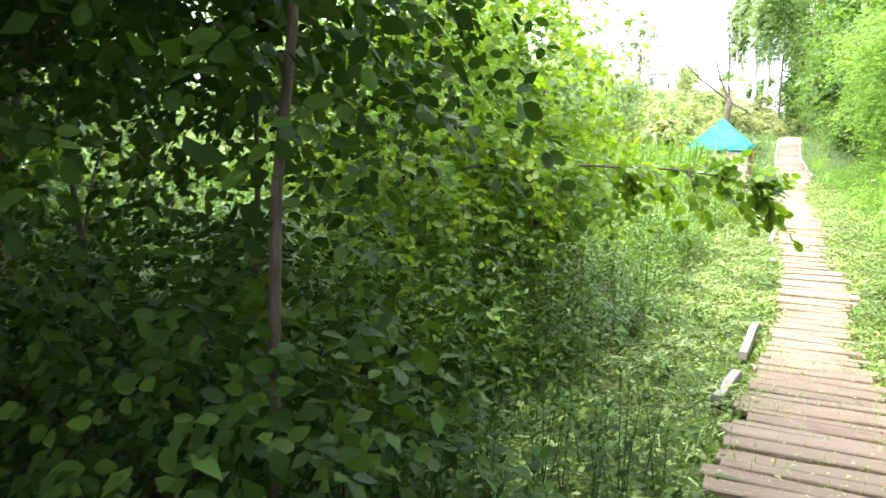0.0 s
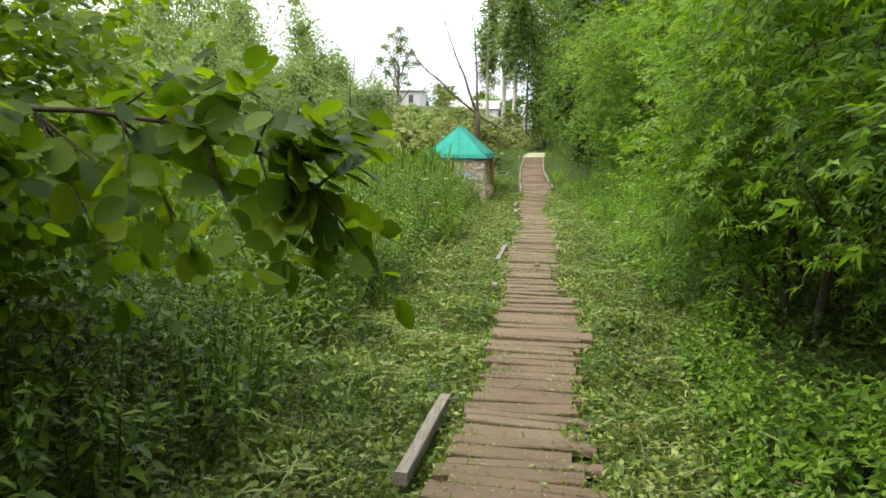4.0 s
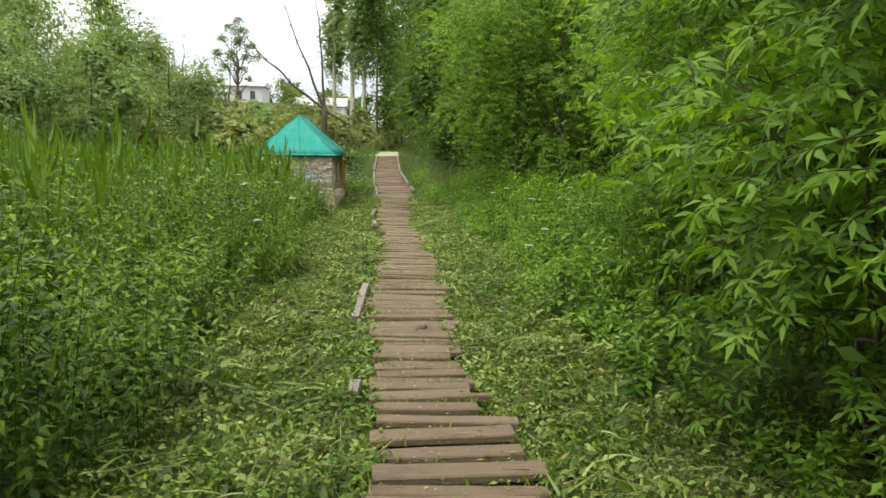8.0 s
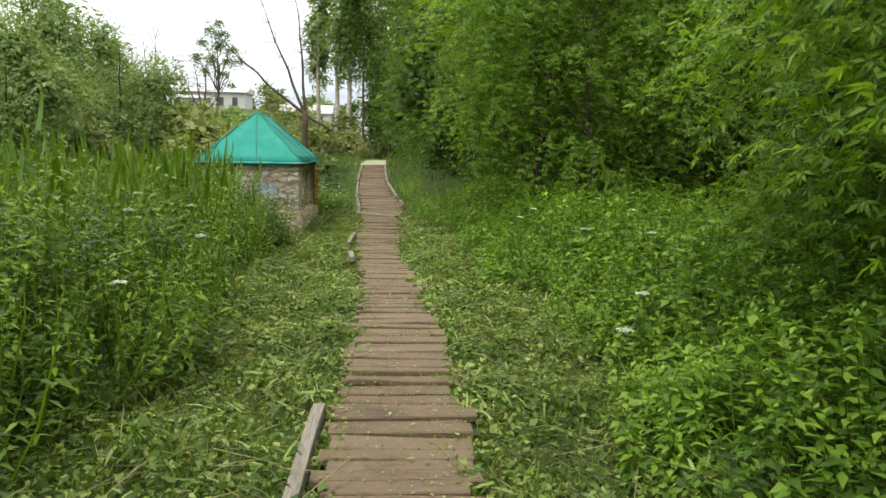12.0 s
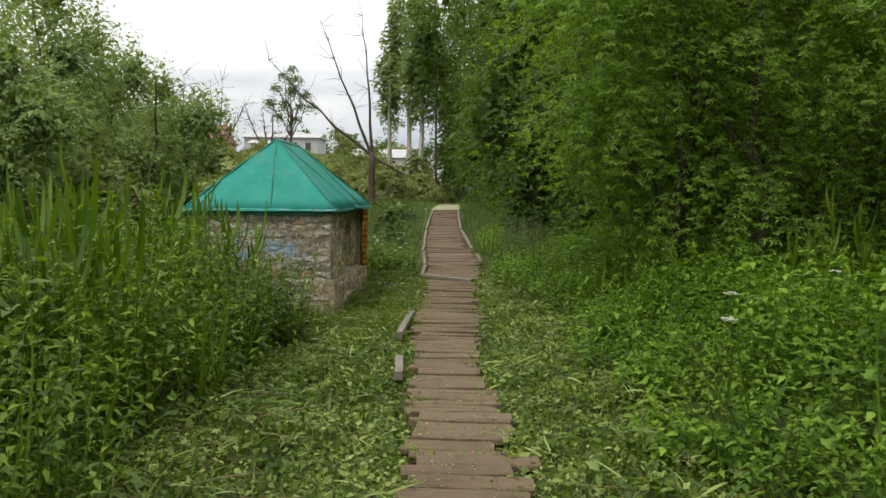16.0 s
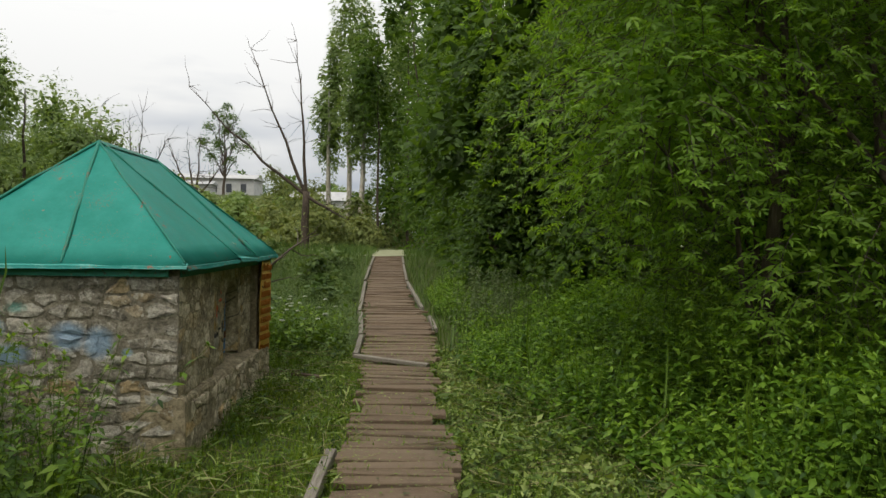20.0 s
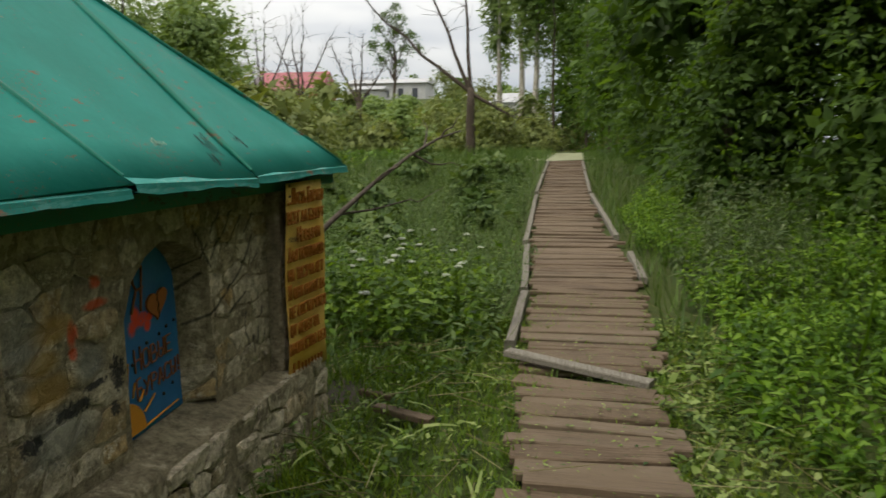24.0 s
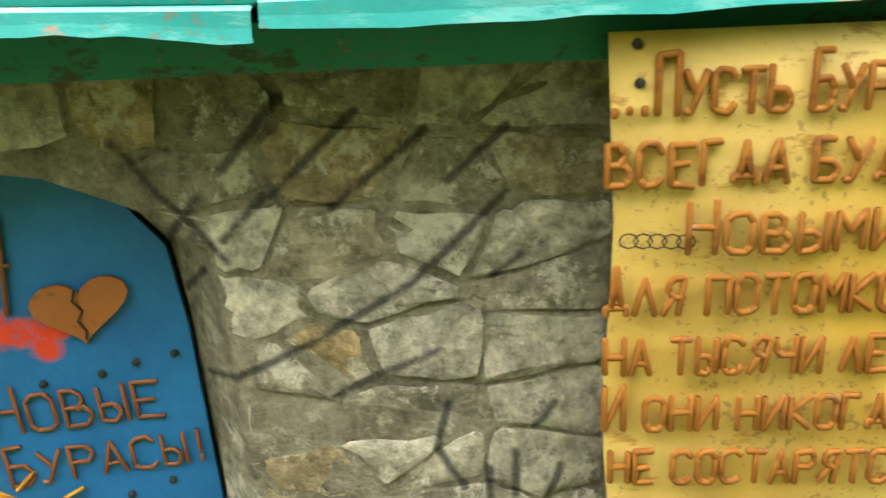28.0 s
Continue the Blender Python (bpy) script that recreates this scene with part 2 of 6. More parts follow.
def paint_line(m, y, z, y0, z0, y1, z1, width):
    """Mask of a brush stroke on the wall plane from one place to another."""
    dy, dz = y1 - y0, z1 - z0
    n2 = dy * dy + dz * dz
    t = m.math("ADD", m.math("MULTIPLY", m.math("SUBTRACT", y, y0), dy / n2), m.math("MULTIPLY", m.math("SUBTRACT", z, z0), dz / n2), True)
    a = m.math("SUBTRACT", m.math("SUBTRACT", y, y0), m.math("MULTIPLY", t, dy))
    b = m.math("SUBTRACT", m.math("SUBTRACT", z, z0), m.math("MULTIPLY", t, dz))
    d = m.math("SQRT", m.math("ADD", m.math("MULTIPLY", a, a), m.math("MULTIPLY", b, b)))
    return m.math("SUBTRACT", 1.0, m.math("DIVIDE", d, width), True)


def paint_spot(m, u, v, u0, v0, ru, rv):
    a = m.math("DIVIDE", m.math("SUBTRACT", u, u0), ru)
    b = m.math("DIVIDE", m.math("SUBTRACT", v, v0), rv)
    return m.math("SUBTRACT", 1.0, m.math("SQRT", m.math("ADD", m.math("MULTIPLY", a, a), m.math("MULTIPLY", b, b))), True)


def most(m, masks):
    out = masks[0]
    for one in masks[1:]:
        out = m.math("MAXIMUM", out, one)
    return out


def wall_paint(m, col, side):
    """The sprayed and brushed marks on the hut's walls."""
    x, y, z = m.xyz()
    rough_edge = m.noise(38.0, 4.0, 0.7)
    if side == "door":
        strokes = [(22.40, 1.10, 22.53, 0.93), (22.62, 1.15, 22.54, 1.06), (22.50, 1.02, 22.42, 0.93), (22.72, 1.13, 22.60, 1.02), (22.81, 1.10, 22.68, 1.00), (22.92, 1.10, 22.84, 1.03),
                   (22.92, 1.01, 22.79, 0.89), (22.79, 0.89, 22.64, 0.80), (22.64, 0.80, 22.46, 0.72), (22.59, 1.02, 22.53, 0.96), (22.82, 0.78, 22.66, 0.71), (22.49, 0.91, 22.44, 0.86), (22.94, 0.92, 22.90, 0.89),
                   (22.83, 0.69, 22.81, 0.61), (22.81, 0.61, 22.85, 0.54), (22.93, 0.60, 22.93, 0.52), (22.99, 0.68, 22.96, 0.64), (23.00, 0.57, 22.98, 0.51), (22.89, 0.57, 22.89, 0.50)]
        mask = most(m, [paint_line(m, y, z, *s, 0.0115) for s in strokes])
        mask = m.ramp(m.math("MULTIPLY", mask, m.math("ADD", m.math("MULTIPLY", m.noise(30.0, 6.0, 0.8), 2.2), -0.35)), [(0.12, 0.0), (0.6, 0.8)])
        col = m.mix(mask, col, (0.035, 0.034, 0.032))
        orange = most(m, [paint_spot(m, y, z, *s) for s in ((21.82, 1.0, 0.05, 0.028), (21.82, 0.935, 0.085, 0.025), (21.71, 0.87, 0.03, 0.06), (21.71, 0.815, 0.03, 0.03))])
        col = m.mix(m.ramp(m.math("MULTIPLY", orange, m.math("ADD", rough_edge, 0.5)), [(0.2, 0.0), (0.6, 0.8)]), col, (0.72, 0.10, 0.03))
        ochre = most(m, [paint_spot(m, y, z, *s) for s in ((21.58, 0.82, 0.09, 0.05), (21.6, 0.74, 0.13, 0.06), (21.62, 0.90, 0.12, 0.05))])
        col = m.mix(m.ramp(m.math("MULTIPLY", ochre, m.math("ADD", m.noise(9.0, 5.0, 0.7), 0.5)), [(0.05, 0.0), (0.5, 0.75)]), col, (0.40, 0.25, 0.07))
        grey = most(m, [paint_spot(m, y, z, *s) for s in ((21.50, 0.92, 0.12, 0.16), (21.62, 0.60, 0.22, 0.10), (21.78, 0.77, 0.10, 0.08))])
        col = m.mix(m.ramp(m.math("MULTIPLY", grey, m.math("ADD", m.noise(7.0, 5.0, 0.7), 0.5)), [(0.05, 0.0), (0.6, 0.6)]), col, (0.23, 0.24, 0.22))
        black = most(m, [paint_spot(m, y, z, *s) for s in ((21.91, 0.70, 0.085, 0.14), (21.88, 0.60, 0.06, 0.06), (21.70, 0.66, 0.20, 0.06), (21.52, 0.62, 0.12, 0.06), (21.80, 0.70, 0.14, 0.03))])
        soot = m.ramp(m.math("MULTIPLY", m.math("ADD", black, 0.25), m.noise(42.0, 6.0, 0.85)), [(0.42, 0.0), (0.47, 0.9)])
        soot = m.math("MULTIPLY", soot, m.ramp(black, [(0.02, 0.0), (0.10, 1.0)]))
        col = m.mix(soot, col, (0.02, 0.022, 0.026))
    else:
        blue = most(m, [paint_spot(m, x, z, *s) for s in ((-2.12, 0.80, 0.16, 0.13), (-1.93, 0.76, 0.14, 0.14), (-1.75, 0.70, 0.05, 0.04), (-2.5, 0.68, 0.2, 0.1), (-2.6, 0.85, 0.12, 0.08))])
        col = m.mix(m.ramp(m.math("MULTIPLY", blue, m.math("ADD", m.noise(20.0, 4.0, 0.7), 0.35)), [(0.12, 0.0), (0.5, 0.7)]), col, (0.27, 0.42, 0.58))
        teal = paint_spot(m, x, z, -2.45, 0.98, 0.12, 0.06)
        col = m.mix(m.ramp(m.math("MULTIPLY", teal, rough_edge), [(0.15, 0.0), (0.4, 0.6)]), col, (0.08, 0.32, 0.27))
    return col


def stone_material(name, side, tone):
    m = Nodes(name)
    fine, mid = m.noise(70.0, 6.0, 0.7), m.noise(11.0, 5.0, 0.6)
    col = m.ramp(m.random(), [(0.0, (0.22, 0.20, 0.155)), (0.35, (0.28, 0.255, 0.195)), (0.5, (0.38, 0.285, 0.15)), (0.58, (0.35, 0.325, 0.265)), (0.8, (0.42, 0.39, 0.32)), (1.0, (0.50, 0.465, 0.385))])
    # random tone; hollows of the bump are also darkened like shaded crevices
    col = m.mix(0.7, col, m.ramp(mid, [(0.32, 0.45), (0.5, 1.0), (0.66, 1.45)]), "MULTIPLY")
    grit = m.noise(28.0, 8.0, 0.75)
    col = m.mix(0.8, col, m.ramp(grit, [(0.38, 0.45), (0.5, 1.0), (0.60, 1.4)]), "MULTIPLY")
    col = m.mix(m.ramp(m.noise(15.0, 7.0, 0.78), [(0.53, 0.0), (0.59, 0.8)]), col, (0.58, 0.55, 0.46))
    col = m.mix(0.5, col, m.ramp(fine, [(0.3, 0.6), (0.6, 1.15)]), "MULTIPLY")
    col = m.mix(1.0, col, tone, "MULTIPLY")
    m.bump(m.math("ADD", m.math("MULTIPLY", fine, 0.5), m.math("ADD", mid, grit)), 1.0, 0.02)
    return m.done(wall_paint(m, col, side), 0.92, 0.0, 0.2)


def mortar_material(name, side, tone):
    m = Nodes(name)
    fine, mid = m.noise(90.0, 6.0, 0.75), m.noise(6.0, 5.0, 0.6)
    col = m.ramp(mid, [(0.3, (0.20, 0.18, 0.135)), (0.55, (0.31, 0.28, 0.21)), (0.75, (0.42, 0.375, 0.285))])
    grit = m.noise(24.0, 8.0, 0.75)
    # random tone, with bump hollows darkened to look like shaded pits
    col = m.mix(0.8, col, m.ramp(grit, [(0.36, 0.5), (0.5, 1.0), (0.64, 1.3)]), "MULTIPLY")
    col = m.mix(m.ramp(m.noise(12.0, 7.0, 0.76), [(0.56, 0.0), (0.62, 0.6)]), col, (0.54, 0.50, 0.41))
    col = m.mix(0.5, col, m.ramp(fine, [(0.3, 0.55), (0.6, 1.15)]), "MULTIPLY")
    col = m.mix(1.0, col, tone, "MULTIPLY")
    m.bump(m.math("ADD", fine, m.math("ADD", mid, grit)), 1.0, 0.02)
    return m.done(wall_paint(m, col, side), 0.95, 0.0, 0.15)


M_STONE_DOOR, M_MORTAR_DOOR = stone_material("door_wall_stone", "door", (1.11, 1.02, 0.89)), mortar_material("door_wall_mortar", "door", (1.12, 1.04, 0.90))
M_STONE_FRONT, M_MORTAR_FRONT = stone_material("front_wall_stone", "front", (0.86, 0.855, 0.86)), mortar_material("front_wall_mortar", "front", (0.81, 0.805, 0.805))


def painted_metal(name, base, worn, rust, rust_amount, rough=0.42, spec=0.3, chip=None):
    m = Nodes(name)
    big, fine, scr = m.noise(3.0, 5.0, 0.6), m.noise(45.0, 5.0, 0.7), m.noise(26.0, 6.0, 0.75, (1.0, 0.35, 1.0))
    col = m.mix(m.ramp(big, [(0.35, 0.0), (0.7, 0.7)]), base, worn)
    col = m.mix(0.2, col, m.ramp(fine, [(0.3, 0.7), (0.7, 1.15)]), "MULTIPLY")
    col = m.mix(m.ramp(m.math("MULTIPLY", scr, m.math("ADD", big, 0.45)), [(0.60 - rust_amount, 0.0), (0.66 - rust_amount, 0.85)]), col, rust)
    col = m.mix(m.ramp(m.math("MULTIPLY", m.noise(95.0, 3.0, 0.6), m.math("ADD", m.noise(4.0, 3.0), 0.45)), [(0.64, 0.0), (0.675, 0.5)]), col, (0.16, 0.085, 0.05))
    col = m.mix(m.ramp(m.noise(27.0, 6.0, 0.7), [(0.665, 0.0), (0.70, 0.75)]), col, (0.30, 0.15, 0.10))
    col = m.mix(m.ramp(m.noise(7.0, 6.0, 0.75), [(0.52, 0.0), (0.72, 0.28)]), col, worn)
    if chip:
        flake = m.math("MULTIPLY", m.noise(34.0, 7.0, 0.8, (1.0, 0.35, 1.6)), m.math("ADD", m.noise(5.0, 3.0), 0.5))
        col = m.mix(m.ramp(flake, [(0.50, 0.0), (0.60, 0.65)]), col, chip)
    m.bump(m.math("ADD", big, m.math("MULTIPLY", fine, 0.12)), 0.25, 0.02)
    return m.done(col, m.math("ADD", rough - 0.1, m.math("MULTIPLY", big, 0.25)), 0.0, spec)


M_ROOF = painted_metal("green_roof_paint", (0.006, 0.170, 0.132), (0.032, 0.245, 0.205), (0.22, 0.085, 0.04), -0.02, 0.64, 0.18)
M_EAVE = painted_metal("worn_green_eave_paint", (0.015, 0.20, 0.17), (0.05, 0.27, 0.235), (0.30, 0.14, 0.09), 0.03, 0.62, 0.2, (0.12, 0.32, 0.28))
M_SEAM = painted_metal("dark_green_seam_paint", (0.005, 0.14, 0.095), (0.012, 0.18, 0.125), (0.15, 0.06, 0.03), 0.03, 0.55)
M_FASCIA = painted_metal("dark_green_board_paint", (0.020, 0.155, 0.105), (0.035, 0.20, 0.14), (0.05, 0.035, 0.02), 0.05, 0.6)
M_YELLOW = painted_metal("yellow_sign_paint", (0.60, 0.35, 0.045), (0.64, 0.45, 0.15), (0.38, 0.18, 0.03), 0.0, 0.5)
M_RUSTLETTER = painted_metal("rust_brown_letter_paint", (0.17, 0.060, 0.022), (0.23, 0.085, 0.032), (0.16, 0.05, 0.02), 0.1, 0.6)
M_SIGNLETTER = painted_metal("orange_brown_letter_paint", (0.25, 0.085, 0.010), (0.32, 0.125, 0.018), (0.17, 0.055, 0.012), 0.05, 0.7, 0.15)
M_ORANGE = painted_metal("orange_sun_paint", (0.50, 0.20, 0.015), (0.58, 0.27, 0.03), (0.2, 0.07, 0.02), 0.05, 0.55)
M_HEART = painted_metal("brown_heart_paint", (0.27, 0.085, 0.018), (0.34, 0.12, 0.025), (0.12, 0.04, 0.015), 0.05, 0.55)
M_BLACK = painted_metal("black_paint", (0.015, 0.014, 0.013), (0.03, 0.028, 0.025), (0.05, 0.03, 0.02), 0.0, 0.7)

m = Nodes("blue_door_paint")
x_, y_, z_ = m.xyz()
big, fine = m.noise(5.0, 5.0, 0.6), m.noise(50.0, 5.0, 0.7)
col = m.mix(m.ramp(big, [(0.3, 0.0), (0.7, 1.0)]), (0.008, 0.095, 0.25), (0.014, 0.145, 0.34))
col = m.mix(0.3, col, m.ramp(fine, [(0.3, 0.6), (0.7, 1.15)]), "MULTIPLY")
spray = most(m, [paint_spot(m, y_, z_, *s) for s in ((22.14, 0.825, 0.035, 0.04), (22.11, 0.78, 0.035, 0.035), (22.15, 0.80, 0.05, 0.03), (22.19, 0.80, 0.05, 0.035), (22.215, 0.775, 0.035, 0.03), (22.23, 0.80, 0.035, 0.02))])
col = m.mix(m.ramp(m.math("MULTIPLY", spray, m.math("ADD", m.math("MULTIPLY", m.noise(19.0, 7.0, 0.85), 3.4), -1.05)), [(0.06, 0.0), (0.36, 0.97)]), col, (0.62, 0.04, 0.004))
m.bump(fine, 0.15, 0.004)
M_DOOR = m.done(col, 0.5)


def plain(name, dark, light, scale=8.0, rough=0.8):
    m = Nodes(name)
    f = m.noise(scale, 5.0, 0.65)
    m.bump(f, 0.3, 0.01)
    return m.done(m.ramp(f, [(0.3, dark), (0.7, light)]), rough)


M_WHITE = plain("white_petals", (0.30, 0.34, 0.22), (0.50, 0.53, 0.42), 90.0)
M_PLASTER = plain("pale_house_wall", (0.32, 0.32, 0.32), (0.46, 0.46, 0.45), 1.2)
M_GREYWALL = plain("grey_house_wall", (0.25, 0.24, 0.23), (0.36, 0.35, 0.33), 1.2)
M_BRICKWALL = plain("orange_brick_wall", (0.28, 0.12, 0.06), (0.40, 0.18, 0.09), 2.0)
M_REDROOF = plain("crimson_metal_roof", (0.22, 0.055, 0.065), (0.32, 0.09, 0.10), 1.0, 0.5)
M_GREYROOF = plain("grey_slate_roof", (0.30, 0.30, 0.31), (0.42, 0.42, 0.42), 1.0)
M_DARKGLASS = plain("dark_window_glass", (0.03, 0.035, 0.04), (0.06, 0.065, 0.075), 1.0, 0.1)
M_SOIL = plain("damp_soil", (0.022, 0.017, 0.012), (0.065, 0.05, 0.035), 30.0, 0.95)
M_CLOD = plain("dried_clod", (0.09, 0.06, 0.04), (0.20, 0.15, 0.10), 40.0, 0.95)


# ---- mesh helpers ----
def mesh_from(name, verts, faces, mat, smooth=False):
    me = bpy.data.meshes.new(name)
    me.from_pydata([tuple(v) for v in verts], [], [tuple(f) for f in faces])
    me.materials.append(mat)
    if smooth:
        me.polygons.foreach_set("use_smooth", [True] * len(me.polygons))
    me.update()
    return me


def tri_mesh(name, verts, tris, mat, smooth=False):
    """A mesh of triangles from arrays, quickly."""
    verts, tris = np.asarray(verts, np.float32), np.asarray(tris, np.int32)
    me = bpy.data.meshes.new(name)
    me.vertices.add(len(verts))
    me.vertices.foreach_set("co", verts.ravel())
    me.loops.add(tris.size)
    me.loops.foreach_set("vertex_index", tris.ravel())
    me.polygons.add(len(tris))
    me.polygons.foreach_set("loop_start", np.arange(0, tris.size, 3, dtype=np.int32))
    if smooth:
        me.polygons.foreach_set("use_smooth", np.ones(len(tris), bool))
    me.materials.append(mat)
    me.update(calc_edges=True)
    return me


def part(name, data, parent, label=""):
    """Links a mesh as one object under a thing or a part."""
    ob = new(name, data)
    ob.parent = parent
    return tagged(ob, label)


def thing(name, place, label, category, group="", kind=""):
    ob = new(name)
    ob.empty_display_size = 0.1
    ob.location = place
    return tagged(ob, label, category, group, kind)


class Pile:
    """Collects triangles for one mesh."""

    def __init__(self):
        self.v, self.f, self.n = [], [], 0

    def add(self, verts, tris):
        self.v.append(np.asarray(verts, float).reshape(-1, 3))
        self.f.append(np.asarray(tris, int).reshape(-1, 3) + self.n)
        self.n += len(self.v[-1])
        return self

    def mesh(self, name, mat, smooth=False, origin=(0, 0, 0)):
        return tri_mesh(name, np.concatenate(self.v) - np.asarray(origin, float), np.concatenate(self.f), mat, smooth)


T4V = np.array([(0, 0, 0), (-0.5, 0.40, 0.03), (0.5, 0.40, 0.03), (0, 0.45, -0.03), (0, 1, -0.20)])
T4F = np.array([(0, 3, 1), (0, 2, 3), (1, 3, 4), (3, 2, 4)])
T2V = np.array([(0, 0, 0), (-0.5, 0.42, 0.04), (0.5, 0.42, 0.04), (0, 1, -0.16)])
T2F = np.array([(0, 2, 1), (1, 2, 3)])
TRV = np.array([(0, 0, 0), (-0.36, 0.18, 0.03), (0.36, 0.18, 0.03), (-0.5, 0.5, 0.05), (0.5, 0.5, 0.05), (-0.3, 0.82, 0.0), (0.3, 0.82, 0.0), (0, 1, -0.06), (0, 0.5, -0.03)])
TRF = np.array([(0, 8, 1), (0, 2, 8), (1, 8, 3), (2, 4, 8), (3, 8, 5), (8, 4, 6), (5, 8, 7), (8, 6, 7)])
BLV = np.array([(-0.5, 0, 0), (0.5, 0, 0), (-0.45, 0.4, 0.03), (0.45, 0.4, 0.03), (-0.3, 0.75, -0.03), (0.3, 0.75, -0.03), (0, 1, -0.16)])
BLF = np.array([(0, 1, 3), (0, 3, 2), (2, 3, 5), (2, 5, 4), (4, 5, 6)])


def unit(a):
    return a / np.maximum(np.linalg.norm(a, axis=-1, keepdims=True), 1e-9)


def leaves(place, way, up, length, width, tv=T4V, tf=T4F):
    """Blades laid at many places at once: along way, facing up, of given lengths and widths."""
    way = unit(way)
    side = unit(np.cross(way, up))
    top = np.cross(side, way)
    ln, wd = np.asarray(length)[:, None, None], np.asarray(width)[:, None, None]
    v = place[:, None] + side[:, None] * (tv[None, :, :1] * wd) + way[:, None] * (tv[None, :, 1:2] * ln) + top[:, None] * (tv[None, :, 2:] * ln)
    f = tf[None] + (np.arange(len(place)) * len(tv))[:, None, None]
    return v.reshape(-1, 3), f.reshape(-1, 3)


def rods(a, b, r0, r1):
    """Thin three-sided rods from a to b."""
    way = unit(b - a)
    ref = np.where(np.abs(way[:, 2:]) > 0.9, np.array([[1.0, 0, 0]]), np.array([[0, 0, 1.0]]))
    s = unit(np.cross(way, ref))
    u = np.cross(s, way)
    ring = [s, -0.5 * s + 0.87 * u, -0.5 * s - 0.87 * u]
    r0, r1 = np.broadcast_to(r0, (len(a),))[:, None], np.broadcast_to(r1, (len(a),))[:, None]
    v = np.stack([a + k * r0 for k in ring] + [b + k * r1 for k in ring], 1)
    base = np.array([(0, 1, 4), (0, 4, 3), (1, 2, 5), (1, 5, 4), (2, 0, 3), (2, 3, 5)])
    f = base[None] + (np.arange(len(a)) * 6)[:, None, None]
    return v.reshape(-1, 3), f.reshape(-1, 3)


def tube(points, radii, sides=8):
    """A tapered tube along points, with a closed tip."""
    pts = np.asarray(points, float)
    way = unit(np.gradient(pts, axis=0))
    v, f = [], []
    for p, w, r in zip(pts, way, radii):
        ref = np.array([1.0, 0, 0]) if abs(w[2]) > 0.8 else np.array([0, 0, 1.0])
        s = unit(np.cross(w, ref))
        u = np.cross(w, s)
        a = np.arange(sides) * 2 * np.pi / sides
        v.append(p + r * (np.cos(a)[:, None] * s + np.sin(a)[:, None] * u))
    for k in range(len(pts) - 1):
        for j in range(sides):
            a, b = k * sides + j, k * sides + (j + 1) % sides
            f += [(a, b, b + sides), (a, b + sides, a + sides)]
    v = np.concatenate(v)
    f += [(len(v) - sides, len(v) - sides + j, len(v) - sides + j + 1) for j in range(1, sides - 1)]
    return v, np.array(f)


def bent(a, b, n=6, wob=0.05, sag=0.0):
    """A gently crooked line from a to b."""
    a, b = np.asarray(a, float), np.asarray(b, float)
    t = np.linspace(0, 1, n)[:, None]
    size = np.linalg.norm(b - a)
    off = rng.normal(0, wob * size, (n, 3)) * np.sin(t * np.pi)
    off[:, 2] -= sag * size * (np.sin(t * np.pi)[:, 0])
    return a + (b - a) * t + off


def sprays(pile, twigs, place, way, length, nodes, leaf, ratio, comp=(0.0, 0.9, -0.9), droop=0.25, tv=T4V, tf=T4F, fine=True, tips=None):
    """Leafy twigs: pairs of leaves, each of one or more leaflets, along drooping stalks."""
    way = unit(way)
    upv = np.array([0, 0, 1.0])
    side = unit(np.cross(way, upv) + 1e-6)
    n = len(place)
    last = place
    for k in range(nodes):
        s = (k + 1) / nodes
        pos = place + way * (length * s)[:, None] - upv * (droop * length * s * s)[:, None]
        if fine:
            v, f = rods(last, pos, 0.0045 * (1.15 - s), 0.004 * (1.1 - s) + 0.0006)
            twigs.add(v, f)
        last = pos
        for sd in (-1, 1) if k < nodes - 1 else (-1, 1, 0):
            ld = unit(way * (0.55 if sd else 1.0) + side * (sd * 0.85) - upv * rng.uniform(-0.15, 0.75, n)[:, None] + rng.normal(0, 0.18, (n, 3)))
            stalk = pos + ld * (leaf * (0.35 if len(comp) > 1 else 0.12))
            nrm = unit(upv * 0.6 + way * 0.75 + 0.4 * rng.normal(0, 1, (n, 3)))
            lat = np.cross(nrm, ld)
            for c in comp:
                size = leaf * (1.0 if c == 0 else 0.82) * rng.uniform(0.7, 1.2, n) * (1.1 - 0.35 * s)
                v, f = leaves(stalk - ld * (leaf * (0.28 if c else 0.0)), ld + c * lat, nrm, size, size * ratio, tv, tf)
                (tips if tips is not None and k == nodes - 1 else pile).add(v, f)


def crown_points(blobs, count, shell=0.55):
    """Places in a crown made of ellipsoids (centre, radii), mostly near its surface, and the outward ways."""
    vol = np.array([np.prod(r) ** 0.75 for _, r in blobs])
    pick = rng.choice(len(blobs), count, p=vol / vol.sum())
    d = unit(rng.normal(0, 1, (count, 3)))
    rad = shell + (1 - shell) * rng.uniform(0, 1, count) ** 0.7
    rad *= 0.86 + 0.25 * np.sin(d[:, 0] * 5 + pick) * np.cos(d[:, 2] * 6 + d[:, 1] * 4)
    c, r = np.array([b[0] for b in blobs], float)[pick], np.array([b[1] for b in blobs], float)[pick]
    return c + d * r * rad[:, None], unit(d * r)


